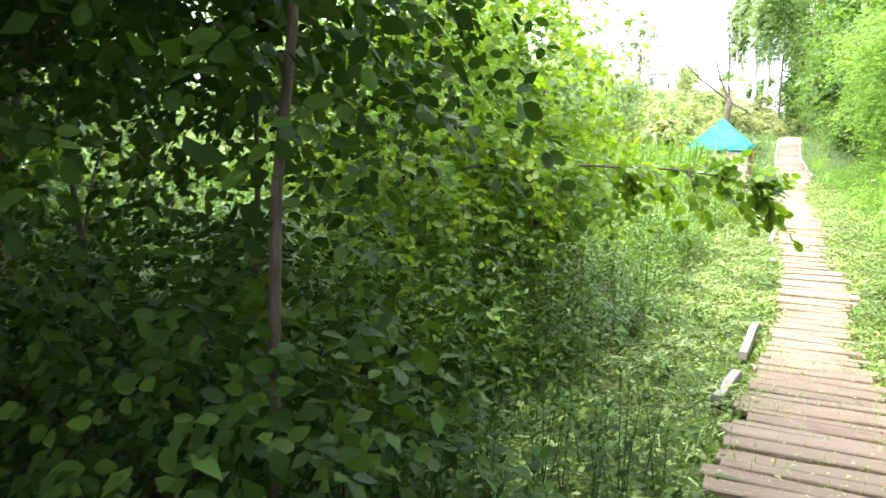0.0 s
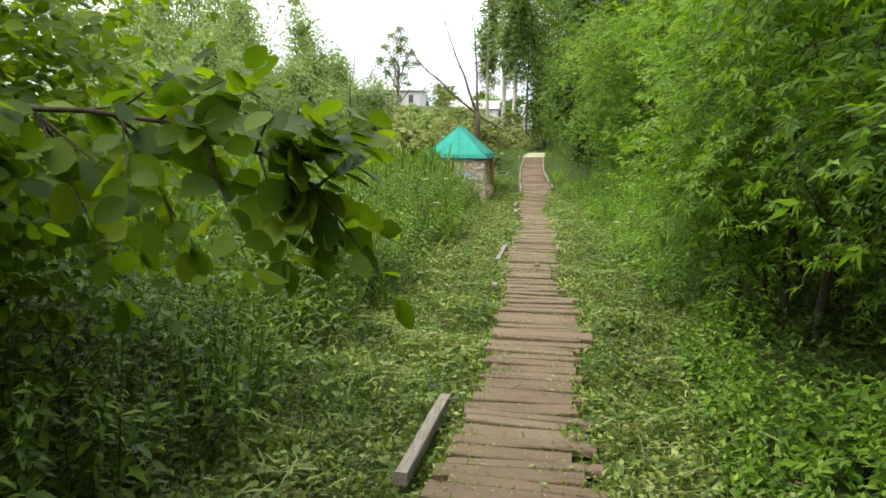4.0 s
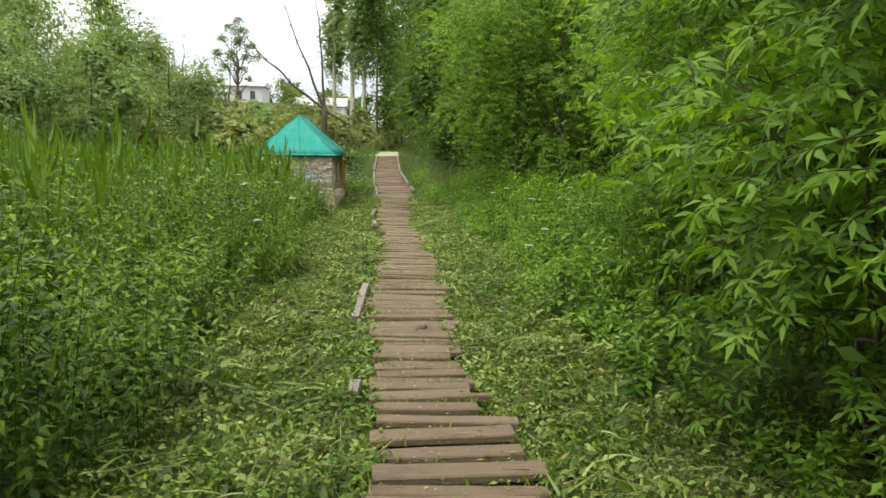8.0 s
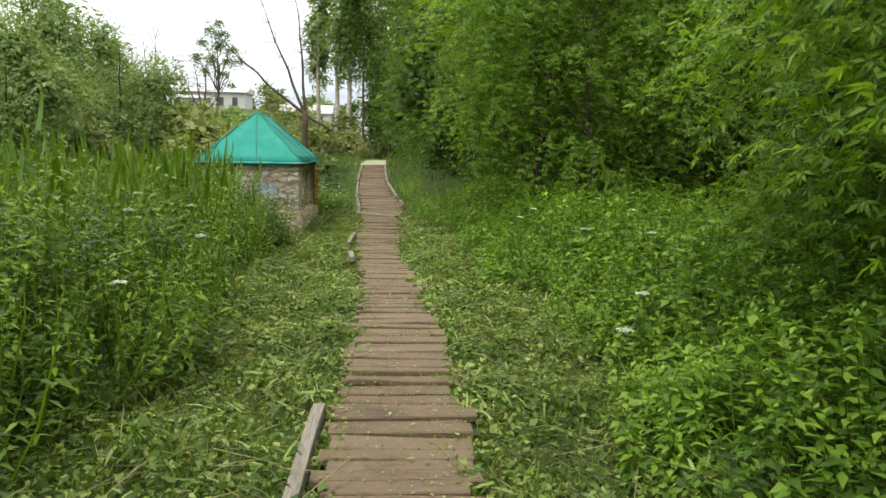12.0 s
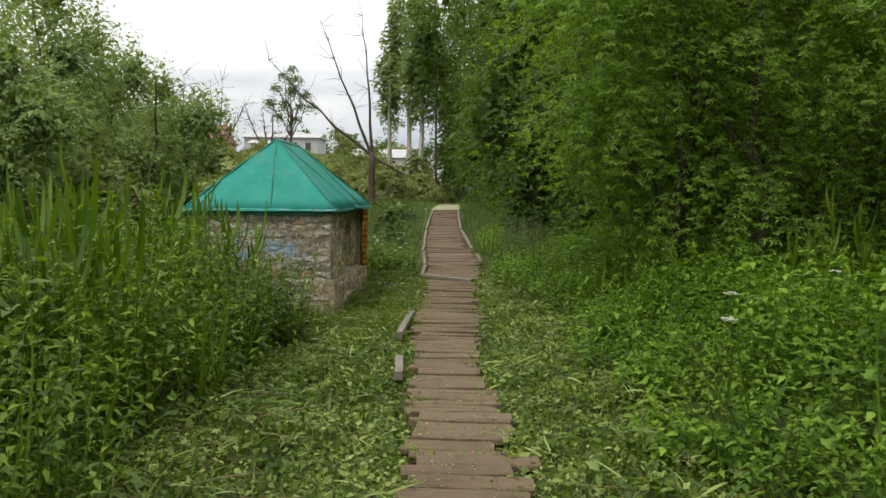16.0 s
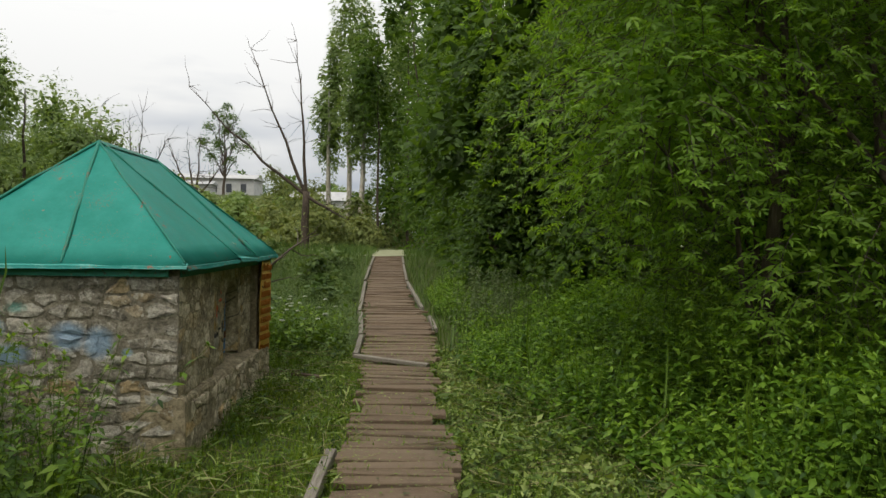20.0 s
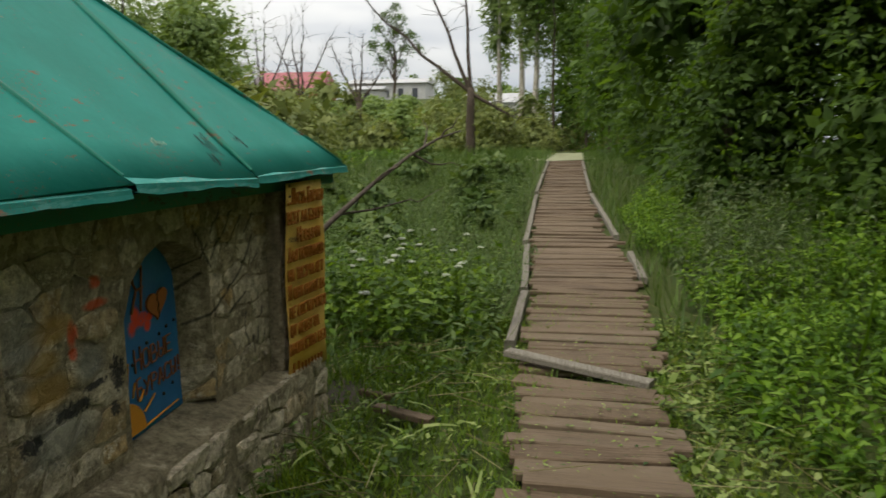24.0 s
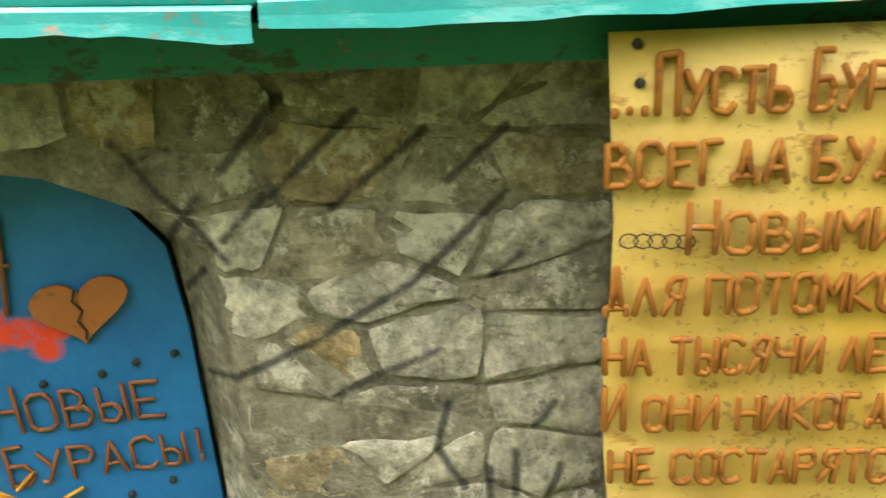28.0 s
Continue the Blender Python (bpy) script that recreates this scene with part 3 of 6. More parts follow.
def tree(name, base, height, blobs, count, leaf, label, mat=M_MAPLE, bark=M_BARK, trunk_r=0.09, nodes=4, ratio=0.42, comp=(0.0, 0.9, -0.9), twig=0.5, droop=0.3,
         tv=T4V, tf=T4F, keep=None, category="tree", group="", limbs=True, stems=1, lean=(0.0, 0.0), fill=1.2, fill_size=1.7, young=None, wob=0.02):
    """A tree or shrub: trunk, limbs to each part of the crown, twigs, and a crown of leaves."""
    base = np.asarray(base, float)
    ob = thing(name, tuple(base), label, category, group)
    trunk, limb_list, tw, lf = Pile(), [], Pile(), Pile()
    for k in range(stems):
        foot = base + (rng.normal(0, 0.25, 3) * (1, 1, 0) if stems > 1 else 0)
        foot[2] = base[2] - 0.1
        top = foot + np.array([lean[0] + rng.normal(0, 0.03) * height, lean[1] + rng.normal(0, 0.03) * height, height * rng.uniform(0.7, 0.9)])
        line = bent(foot, top, 9, wob if height < 12 else 0.005)
        trunk.add(*tube(line, np.linspace(trunk_r, trunk_r * 0.2, 9), 9))
        if limbs:
            for c, r in blobs[k::stems]:
                c = np.asarray(c, float)
                j = int(np.clip((c[2] - base[2]) * 0.5 / max(height, 0.1) * 9, 1, 7))
                w = bent(line[j], c + rng.normal(0, 0.3, 3) * r, 7, 0.05, -0.03)
                limb_list.append(Pile().add(*tube(w, np.linspace(trunk_r * 0.5, trunk_r * 0.08, 7), 6)))
                for _ in range(3):
                    e = c + unit(rng.normal(0, 1, 3)) * np.asarray(r) * 0.8
                    tw.add(*tube(bent(w[rng.integers(3, 6)], e, 5, 0.06), np.linspace(trunk_r * 0.2, trunk_r * 0.04, 5), 5))
    p, out = crown_points(blobs, count)
    if keep is not None:
        ok = keep(p)
        p, out = p[ok], out[ok]
    tips = Pile() if young else None
    out = unit(out * (1, 1, 0.45) + rng.normal(0, 0.35, p.shape))
    ln = twig * rng.uniform(0.55, 1.2, len(p))
    sprays(lf, tw, p - out * (ln * 0.5)[:, None], out, ln, nodes, leaf, ratio, comp, droop, tv, tf, limbs and len(comp) == 3, tips)
    if fill:
        q, qo = crown_points(blobs, int(count * fill), 0.1)
        q = np.array([b[0] for b in blobs], float).mean(0) * 0.0 + q - qo * np.array([b[1] for b in blobs], float).mean() * 0.22
        if keep is not None:
            ok = keep(q)
            q, qo = q[ok], qo[ok]
        nn = len(q)
        size = leaf * fill_size * rng.uniform(0.7, 1.3, nn)
        lf.add(*leaves(q, qo * (1, 1, 0.3) + rng.normal(0, 0.8, (nn, 3)) - (0, 0, 0.4), qo * 0.8 + (0, 0, 0.6) + rng.normal(0, 0.4, (nn, 3)), size, size * max(ratio, 0.45), T2V, T2F))
    part("trunk", trunk.mesh("trunk", bark, True, base), ob)
    for one in limb_list:
        part("limb", one.mesh("limb", bark, True, base), ob)
    if tw.n:
        tagged(part("brushwood", tw.mesh("brushwood", bark, False, base), ob), "", "", "", "stuff")
    part("crown", lf.mesh("crown", mat, False, base), ob)
    if young:
        part("young_foliage", tips.mesh("young_foliage", young, False, base), ob, "young leaves at the tips, paler with light put into their colour")
    return ob


def herbs(pile, stems, xy, ground, height, leaf, ratio=0.42, nodes=7, tv=T4V, tf=T4F, low=0.15, lean=0.12, droop=0.45, size_top=0.32):
    """Upright herbs with opposite leaf pairs crossing up the stem."""
    n = len(xy)
    foot = np.c_[xy, ground]
    tilt = np.c_[rng.normal(0, lean, (n, 2)), np.ones(n)]
    tip = foot + tilt * height[:, None]
    stems.add(*rods(foot, tip, 0.0034, 0.0014))
    turn = rng.uniform(0, np.pi, n)
    vary = (0.92 + 0.28 * np.sin(2.9 * xy[:, 0] + 1.7 * xy[:, 1]) * np.sin(2.3 * xy[:, 1] - 1.1 * xy[:, 0] + 1)) * rng.uniform(0.7, 1.2, n)
    for k in range(nodes):
        s = low + (1 - low) * (k + 1) / nodes
        pos = foot + tilt * (height * s)[:, None]
        for sd in (0, np.pi):
            a = turn + k * 1.57 + sd + rng.normal(0, 0.25, n)
            d = np.c_[np.cos(a), np.sin(a), rng.uniform(-droop, 0.45 - droop + 0.5 * s, n)]
            size = leaf * vary * (1.05 - size_top * s) * rng.uniform(0.75, 1.25, n)
            v, f = leaves(pos, d, np.c_[rng.normal(0, 0.25, (n, 2)), np.ones(n)], size, size * ratio, tv, tf)
            pile.add(v, f)
    for a0 in (0.0, 2.1, 4.2):
        a = turn + a0
        d = np.c_[np.cos(a) * 0.6, np.sin(a) * 0.6, np.full(n, 0.8)]
        v, f = leaves(tip, d, np.c_[np.zeros((n, 2)), np.ones(n)], leaf * 0.45 * np.ones(n), leaf * 0.2 * np.ones(n), T2V, T2F)
        pile.add(v, f)


def stuff(name, pile, mat, label, category):
    return tagged(new(name, pile.mesh(name, mat)), label, category, "", "stuff")


# ---- ground ----
WALK_Y = [-9, -2, 0, 1, 2, 3, 4.2, 5, 6.2, 7, 7.6, 8.3, 10, 12, 14, 16, 18, 20, 22, 24, 26, 29, 31, 33, 38, 44, 60]
WALK_L = [-0.24, -0.24, -0.22, -0.20, -0.13, -0.09, 0.02, -0.02, -0.06, -0.04, -0.10, -0.05, -0.18, -0.17, -0.12, -0.20, -0.29, -0.40, -0.33, -0.45, -0.49, -0.63, -0.73, -0.83, -0.93, -1.02, -1.2]
WALK_R = [0.84, 0.84, 0.83, 0.82, 0.78, 0.62, 0.67, 0.75, 0.76, 0.76, 0.56, 0.52, 0.53, 0.60, 0.52, 0.43, 0.33, 0.36, 0.35, 0.37, 0.47, 0.48, 0.28, 0.17, 0.05, 0.0, -0.1]


def side_left(y):
    return np.interp(y, WALK_Y, WALK_L)


def side_right(y):
    return np.interp(y, WALK_Y, WALK_R)


def wx(y):
    """How far the line of the walk lies from x = 0."""
    return np.interp(y, [-8, 0, 10, 14, 20, 25, 32, 46], [0.40, 0.42, 0.40, 0.30, 0.12, 0.0, -0.22, -0.45])


def board_z(y):
    """The walk comes down a bank, runs level and climbs a little to its far end."""
    return 0.075 * np.clip(3.0 - y, 0, 14) + np.interp(y, [27, 33, 38.7, 46, 60, 75], [0, 0.19, 0.45, 0.76, 0.80, 0.80])


def ground_z(x, y):
    x, y = np.asarray(x, float), np.asarray(y, float)
    z = -0.075 + 0.035 * np.sin(x * 1.7 + y * 0.9) * np.cos(y * 1.3 - x * 0.6) + 0.02 * np.sin(x * 4.1) * np.sin(y * 3.7)
    z = z + board_z(y)
    z = z + 0.10 * np.clip((np.abs(x + 0.1 - wx(y)) - 0.8) / 2.0, 0, 1)  # sides lie higher than the boards
    hill = np.clip((y - 66) / 45, 0, 1) * np.clip((-x + 6) / 20, 0, 1)
    return z + 5.8 * hill * hill * (3 - 2 * hill)


gx = np.concatenate([-np.geomspace(600, 13, 26), np.arange(-12, 12.01, 0.25), np.geomspace(13, 600, 26)])
gy = np.concatenate([-np.geomspace(600, 9, 22), np.arange(-8, 40.01, 0.25), np.arange(41, 130, 2.0), np.geomspace(132, 900, 18)])
GX, GY = np.meshgrid(gx, gy)
gverts = np.c_[GX.ravel(), GY.ravel(), ground_z(GX, GY).ravel()]
ni, nj = GX.shape
ii, jj = np.meshgrid(np.arange(ni - 1), np.arange(nj - 1), indexing="ij")
a = (ii * nj + jj).ravel()
gtris = np.concatenate([np.c_[a, a + 1, a + nj + 1], np.c_[a, a + nj + 1, a + nj]])
tagged(new("ground", tri_mesh("ground", gverts, gtris, M_GROUND, True)), "dark green overgrown meadow soil", "ground", "", "structure")


def pond(name, cx, cy, rx, ry, label):
    ang = np.linspace(0, 2 * np.pi, 40, endpoint=False)
    r = 1 + 0.12 * np.sin(3 * ang + cx) + 0.07 * np.sin(7 * ang)
    zz = float(ground_z(cx, cy)) + 0.05
    v = [(0, 0, 0.02)] + [(rx * np.cos(t) * k, ry * np.sin(t) * k, 0) for t, k in zip(ang, r)]
    me = mesh_from(name, v, [(0, 1 + k, 1 + (k + 1) % 40) for k in range(40)], M_POND)
    ob = new(name, me)
    ob.location = (cx, cy, zz)
    tagged(ob, label, "water", "", "structure")


pond("water", -1.5, 60.0, 2.8, 11.0, "pale yellow-green weed-covered pond")
pond("water", -9.5, 57.0, 6.0, 5.5, "pale weed-covered pond behind the sedges")

# ---- stone hut ----
HX0, HX1, HY0, HY1 = -3.15, -1.43, 20.44, 23.52
hut = thing("stone_hut", (-2.3, 22.0, 0.0), "low rubble-stone well hut with green metal hip roof", "hut")
HO = np.array((-2.3, 22.0, 0.0))
ARCH = [(21.982, 0.41), (21.976, 0.85), (22.022, 0.955), (22.105, 1.02), (22.20, 1.06), (22.30, 1.045), (22.37, 0.995), (22.42, 0.93), (22.435, 0.80), (22.45, 0.41)]


SPLAY = [(y + (0.085 if y > 22.4 else 0.05 if y > 22.33 else -0.018 if y < 22.02 else -0.01 if y < 22.15 else 0.0), z + (0.012 if z > 0.9 else 0.0)) for y, z in ARCH]


def in_arch(y, z, grow=0.0):
    if z < 0.41 - grow or z > 1.072 + grow or y < 21.945 - grow or y > 22.535 + grow:
        return False
    top = np.interp(y, [p[0] for p in SPLAY[1:-1]], [p[1] for p in SPLAY[1:-1]], left=0.86, right=0.80)
    return z < top + grow


def to_hut(v):
    return [tuple(np.asarray(p, float) - HO) for p in v]


def block(x0, x1, y0, y1, z0, z1):
    v = [(x, y, z) for x in (x0, x1) for y in (y0, y1) for z in (z0, z1)]
    return v, [(0, 1, 3, 2), (4, 6, 7, 5), (0, 4, 5, 1), (2, 3, 7, 6), (0, 2, 6, 4), (1, 5, 7, 3)]


# core and walls
v, f = block(HX0 + 0.02, -1.66, HY0 + 0.02, HY1 - 0.02, -0.2, 1.26)
part("inner_core", mesh_from("inner_core", to_hut(v), f, M_MORTAR_FRONT), hut, "grey mortar core behind the stones")
front_v, front_f = block(HX0, HX1, HY0, HY0 + 0.10, -0.2, 1.25)
wall_front = part("front_wall", mesh_from("front_wall", to_hut(front_v), front_f, M_MORTAR_FRONT), hut, "front wall of pale rubble stone with faded blue paint")
lv, lf_ = block(HX0 - 0.03, HX0 + 0.018, HY0 + 0.104, HY1, -0.2, 1.25)
part("side_wall", mesh_from("side_wall", to_hut(lv), lf_, M_MORTAR_FRONT), hut, "plain mortared stone side wall")
bv, bf = block(HX0 + 0.022, -1.67, HY1 - 0.018, HY1 + 0.04, -0.2, 1.25)
part("back_wall", mesh_from("back_wall", to_hut(bv), bf, M_MORTAR_FRONT), hut, "plain mortared stone back wall")

# door wall: pilasters, recessed field with arched opening, plinth with sloping ledge
FX = -1.49
dw_v, dw_f = [], []


def add_block(*b):
    n = len(dw_v)
    v, f = block(*b)
    dw_v.extend(v)
    dw_f.extend([tuple(i + n for i in q) for q in f])


add_block(-1.66, HX1, HY0 + 0.104, 21.38, 0.30, 1.25)
add_block(-1.66, HX1, 23.08, HY1, 0.30, 1.25)
n = len(dw_v)
left = [(21.384, 0.30), (21.384, 1.25), (22.20, 1.25)] + [SPLAY[4]] + SPLAY[3::-1] + [(21.952, 0.30)]
right = [(22.20, 1.25), (23.076, 1.25), (23.076, 0.30), (22.535, 0.30)] + SPLAY[:3:-1]
for poly in (left, right):
    n = len(dw_v)
    dw_v.extend([(FX, y, z) for y, z in poly])
    dw_f.append(tuple(range(n, n + len(poly))))
n = len(dw_v)
for (ya, za), (yb, zb), (yc, zc), (yd, zd) in zip(SPLAY, SPLAY[1:], ARCH, ARCH[1:]):
    n = len(dw_v)
    dw_v.extend([(FX, ya, za), (FX, yb, zb), (-1.60, yd, zd), (-1.60, yc, zc)])
    dw_f.append((n, n + 1, n + 2, n + 3))
wall_door = part("door_wall", mesh_from("door_wall", to_hut(dw_v), dw_f, M_MORTAR_DOOR), hut, "rubble stone wall with arched recess, black strokes and orange spray marks")
# plinth
PX = -1.385
pl = [(-1.66, -0.2), (PX + 0.015, -0.2), (PX, 0.335), (-1.395, 0.355), (-1.66, 0.425)]
ys = np.linspace(HY0 - 0.005, HY1 + 0.01, 26)
pv, pf = [], []
for k, y in enumerate(ys):
    for x, z in pl:
        wob = 0.012 * math.sin(y * 9) + 0.008 * math.sin(y * 23) if x > -1.6 and z > 0 else 0
        pv.append((x + wob, y, z + wob * 0.6 + (0.035 * (22.4 - y) / 1.0 if z > 0.3 else 0) * 0.6))
for k in range(len(ys) - 1):
    for j in range(4):
        a = k * 5 + j
        pf.append((a, a + 1, a + 6, a + 5))
pf += [tuple(range(5)), tuple(range(len(pv) - 1, len(pv) - 6, -1))]
plinth = part("plinth", mesh_from("plinth", to_hut(pv), pf, M_MORTAR_DOOR, False), hut, "projecting stone plinth with a worn sloping ledge")


def clip(poly, nx, nz, c):
    """The part of a polygon with nx * u + nz * z <= c."""
    out = []
    for (u0, z0), (u1, z1) in zip(poly, poly[1:] + poly[:1]):
        d0, d1 = nx * u0 + nz * z0 - c, nx * u1 + nz * z1 - c
        if d0 <= 0:
            out.append((u0, z0))
        if d0 * d1 < 0:
            t = d0 / (d0 - d1)
            out.append((u0 + (u1 - u0) * t, z0 + (z1 - z0) * t))
    return out


def rubble(parent, u0, u1, z0, z1, place, mat, ok=lambda u, z: True, push=lambda u, z: (u, z), tall=0.09, wide=0.155, proud=(0.001, 0.006), limit=300, gap=0.0042):
    """Irregular fitted stones, each an object; place(u, z, d) gives the spot d metres proud of the wall."""
    sites = []
    rows = max(1, round((z1 - z0) / tall))
    for r in range(rows):
        n = max(1, round((u1 - u0) / wide * random.uniform(0.8, 1.15)))
        for k in range(n):
            sites.append((u0 + (k + 0.5 + random.uniform(-0.40, 0.40)) * (u1 - u0) / n, z0 + (r + 0.5 + random.uniform(-0.30, 0.30)) * (z1 - z0) / rows))
    flat = wide / tall
    made = 0
    for a, (su, sz) in enumerate(sites):
        if not ok(su, sz) or made >= limit or random.random() < 0.03:
            continue
        poly = [(u0, z0), (u1, z0), (u1, z1), (u0, z1)]
        g = gap * random.uniform(0.5, 2.0)
        for b, (tu, tz) in enumerate(sites):
            if a != b and abs(tu - su) < 3.2 * wide and abs(tz - sz) < 3.2 * tall and len(poly) > 2:
                nx, nz = (tu - su) / flat, (tz - sz) * flat
                size = math.hypot(nx, nz)
                nx, nz = nx / size, nz / size
                poly = clip(poly, nx, nz, nx * (su + tu) / 2 + nz * (sz + tz) / 2 - g)
        if len(poly) < 3:
            continue
        ring = []
        for (pa, qa), (pb, qb) in zip(poly, poly[1:] + poly[:1]):
            for t in (0.07, 0.36, 0.64, 0.93):
                j = 0.006 if 0.2 < t < 0.8 else 0.004
                ring.append(push(pa + (pb - pa) * t + random.uniform(-j, j), qa + (qb - qa) * t + random.uniform(-j, j)))
        n = len(ring)
        mu, mz = sum(p[0] for p in ring) / n, sum(p[1] for p in ring) / n
        d, tu_, tz_ = random.uniform(*proud), random.uniform(-0.06, 0.06), random.uniform(-0.09, 0.09)
        v = [place(p, q, -0.012) for p, q in ring]
        v += [place(mu + (p - mu) * 0.965, mz + (q - mz) * 0.955, d * random.uniform(0.5, 1.0) + tu_ * (p - mu) * 0.5 + tz_ * (q - mz) * 0.5) for p, q in ring]
        v += [place(mu + (p - mu) * 0.55, mz + (q - mz) * 0.55, d * random.uniform(0.8, 1.9) + tu_ * (p - mu) + tz_ * (q - mz)) for p, q in ring[1::4]]
        v.append(place(mu, mz, d * random.uniform(0.8, 1.8)))
        k3 = n // 4
        f = [(k, (k + 1) % n, n + (k + 1) % n, n + k) for k in range(n)]
        for k in range(k3):
            i0, i1, o, e = 2 * n + k, 2 * n + (k + 1) % k3, n + 4 * k, n + (4 * k + 4) % n
            f += [(o, o + 1, i0), (o + 1, o + 2, i0), (o + 2, o + 3, i0), (o + 3, e, i0), (e, i1, i0), (i0, i1, 2 * n + k3)]
        part("stone", mesh_from("stone", to_hut(v), f, mat), parent)
        made += 1


# roof: four slopes of metal sheet with standing seams and a turned-down eave
EX0, EX1, EY0, EY1, EZ = -3.20, -1.36, 20.37, 23.88, 1.256
R0, R1 = np.array((-2.30, 21.35, 2.155)), np.array((-2.30, 22.68, 2.155))
C = [np.array(p) for p in ((EX0, EY0, EZ), (EX1, EY0, EZ + 0.008), (EX1, EY1, EZ + 0.020), (EX0, EY1, EZ + 0.02))]


def roof_panel(name, a, b, c, d, label, mat=M_ROOF, rows=7, cols=9, sagging=0.008):
    """A thin sheet between eave a-b and top d-c, slightly dented."""
    n = unit(np.cross(b - a, (c + d) / 2 - a))
    v = []
    for i in range(rows + 1):
        for j in range(cols + 1):
            s, t = j / cols, i / rows
            p = (a * (1 - s) + b * s) * (1 - t) + (d * (1 - s) + c * s) * t
            dent = sagging * math.sin(s * 9 + p[1] * 3 + p[0] * 2) * math.sin(t * 7 + p[0] * 4) * (1 if 0 < i < rows else 0.3)
            v.append(p + n * dent)
    top = len(v)
    v += [p - n * 0.006 for p in v]
    f = []
    for i in range(rows):
        for j in range(cols):
            k = i * (cols + 1) + j
            f.append((k, k + 1, k + cols + 2, k + cols + 1))
            f.append(tuple(top + q for q in (k, k + cols + 1, k + cols + 2, k + 1)))
    rim = [j for j in range(cols)]
    f += [(k, top + k, top + k + 1, k + 1) for k in rim]
    return part(name, mesh_from(name, to_hut(v), f, mat, True), roof_ob, label)


def seam(a, b, r=0.012):
    """A folded standing seam with a little wander."""
    a, b = np.asarray(a), np.asarray(b)
    line = bent(a + (b - a) * 0.02, b, 9, 0.003)
    n = np.array((0, 0, 0.006))
    v, f = tube(line + n, np.r_[r * 0.5, np.full(8, r)], 5)
    part("seam", tri_mesh("seam", np.asarray(v) - HO, f, M_SEAM, True), roof_ob)


roof_ob = part("roof", mesh_from("roof", to_hut([R0 + (0, 0, 0.018), R1 + (0, 0, 0.018), R1 + (0.03, 0, -0.012), R0 + (0.03, 0, -0.012), R1 + (-0.03, 0, -0.012), R0 + (-0.03, 0, -0.012)]),
                                 [(0, 1, 2, 3), (1, 0, 5, 4)], M_SEAM), hut, "green painted sheet-metal hip roof with worn rusty edges")


def eave(y):
    return np.array((EX1 + 0.03 * math.sin((y - 20.4) * 0.9), y, EZ + float(np.interp(y, [20.37, 21.79, 22.4, 22.635, 23.88], [0.008, 0.028, 0.024, 0.014, 0.014]))))


S1, S2 = eave(21.79), eave(22.635)
T1 = R0 * 0.96 + R1 * 0.04
roof_panel("roof_sheet", C[1], S1, T1, R0, "", cols=6)
roof_panel("roof_sheet", S1, S2, R1, T1, "", cols=5)
roof_panel("roof_sheet", S2, C[2], R1 + (0, 0.02, 0), R1, "", cols=6)
FS = np.array((-2.15, EY0, EZ))
roof_panel("roof_sheet", C[0], FS, R0 + (0.01, 0, 0), R0, "", cols=6)
roof_panel("roof_sheet", FS, C[1], R0 + (0.01, 0, 0), R0 + (0.01, 0, 0), "", cols=5)
roof_panel("roof_sheet", C[2], C[3], R1, R1, "", cols=6)
roof_panel("roof_sheet", C[3], C[0], R0, R1, "", cols=8)
for a, b in ((S1, T1), (S2, R1), (FS, R0), (C[1], R0), (C[0], R0), (C[2], R1), (np.array((-3.02, EY0, EZ)), np.array((-2.86, EY0 + 0.36, EZ + 0.34)))):
    seam(a, b, 0.007 if a is C[1] else 0.013)


def eave_lip(a, b, out, drop=0.030, amp=0.0035):
    """The bright, dented, turned-down edge of the roof sheet."""
    n, v, f = 26, [], []
    for k in range(n):
        p = a + (b - a) * k / (n - 1)
        w = 0.35 * amp * math.sin(k * 0.9 + a[1] * 7) + amp * 0.7 * math.sin(k * 0.31 + a[1]) + rng.normal(0, 0.0008)
        for dz, do in ((0.016, -0.03), (-0.003, 0.004), (-drop * 0.55 + w, 0.006), (-drop + w * 1.5, 0.010), (-drop + w * 1.5 + 0.004, -0.004)):
            v.append(p + np.array(out) * do + (0, 0, dz))
    for k in range(n - 1):
        for j in range(4):
            q = k * 5 + j
            f.append((q, q + 5, q + 6, q + 1))
    part("eave_edge", mesh_from("eave_edge", to_hut(v), f, M_EAVE, False), roof_ob, "dented worn green eave edge")


eave_lip(C[1], S1 + (0, -0.004, -0.012), (1, 0, 0))
eave_lip(S1 + (0.008, 0.004, 0.004), S2 + (0.004, -0.004, -0.006), (1, 0, 0), 0.030, 0.004)
eave_lip(S2 + (0, 0.004, 0.002), C[2], (1, 0, 0), 0.030, 0.003)
eave_lip(C[0], C[1], (0, -1, 0), 0.022, 0.002)
# scratched scribbles on the roof sheet


def slope_point(y, t):
    """A spot on the door-side slope, t of the way from the eave to the ridge."""
    a = eave(y)
    b = np.array((R0[0], float(np.interp(y, [EY0, 21.35, 22.68, EY1], [21.35, 21.40, 22.66, 22.68])), R0[2]))
    return a + (b - a) * t + np.array((0.006, 0, 0.007))


def scribble(y, t, w, h, n, mat, label):
    pile = Pile()
    at, pts = 0.0, []
    for k in range(n * 2):
        at += rng.uniform(-0.25, 0.75) / n
        pts.append(slope_point(y + w * at, t + h * (rng.uniform(0.55, 1.0) if k % 2 else rng.uniform(0.0, 0.45))))
    pile.add(*tube(pts, np.full(n * 2, 0.0008), 4))
    part("scribble", pile.mesh("scribble", mat, False, HO), roof_ob, label)


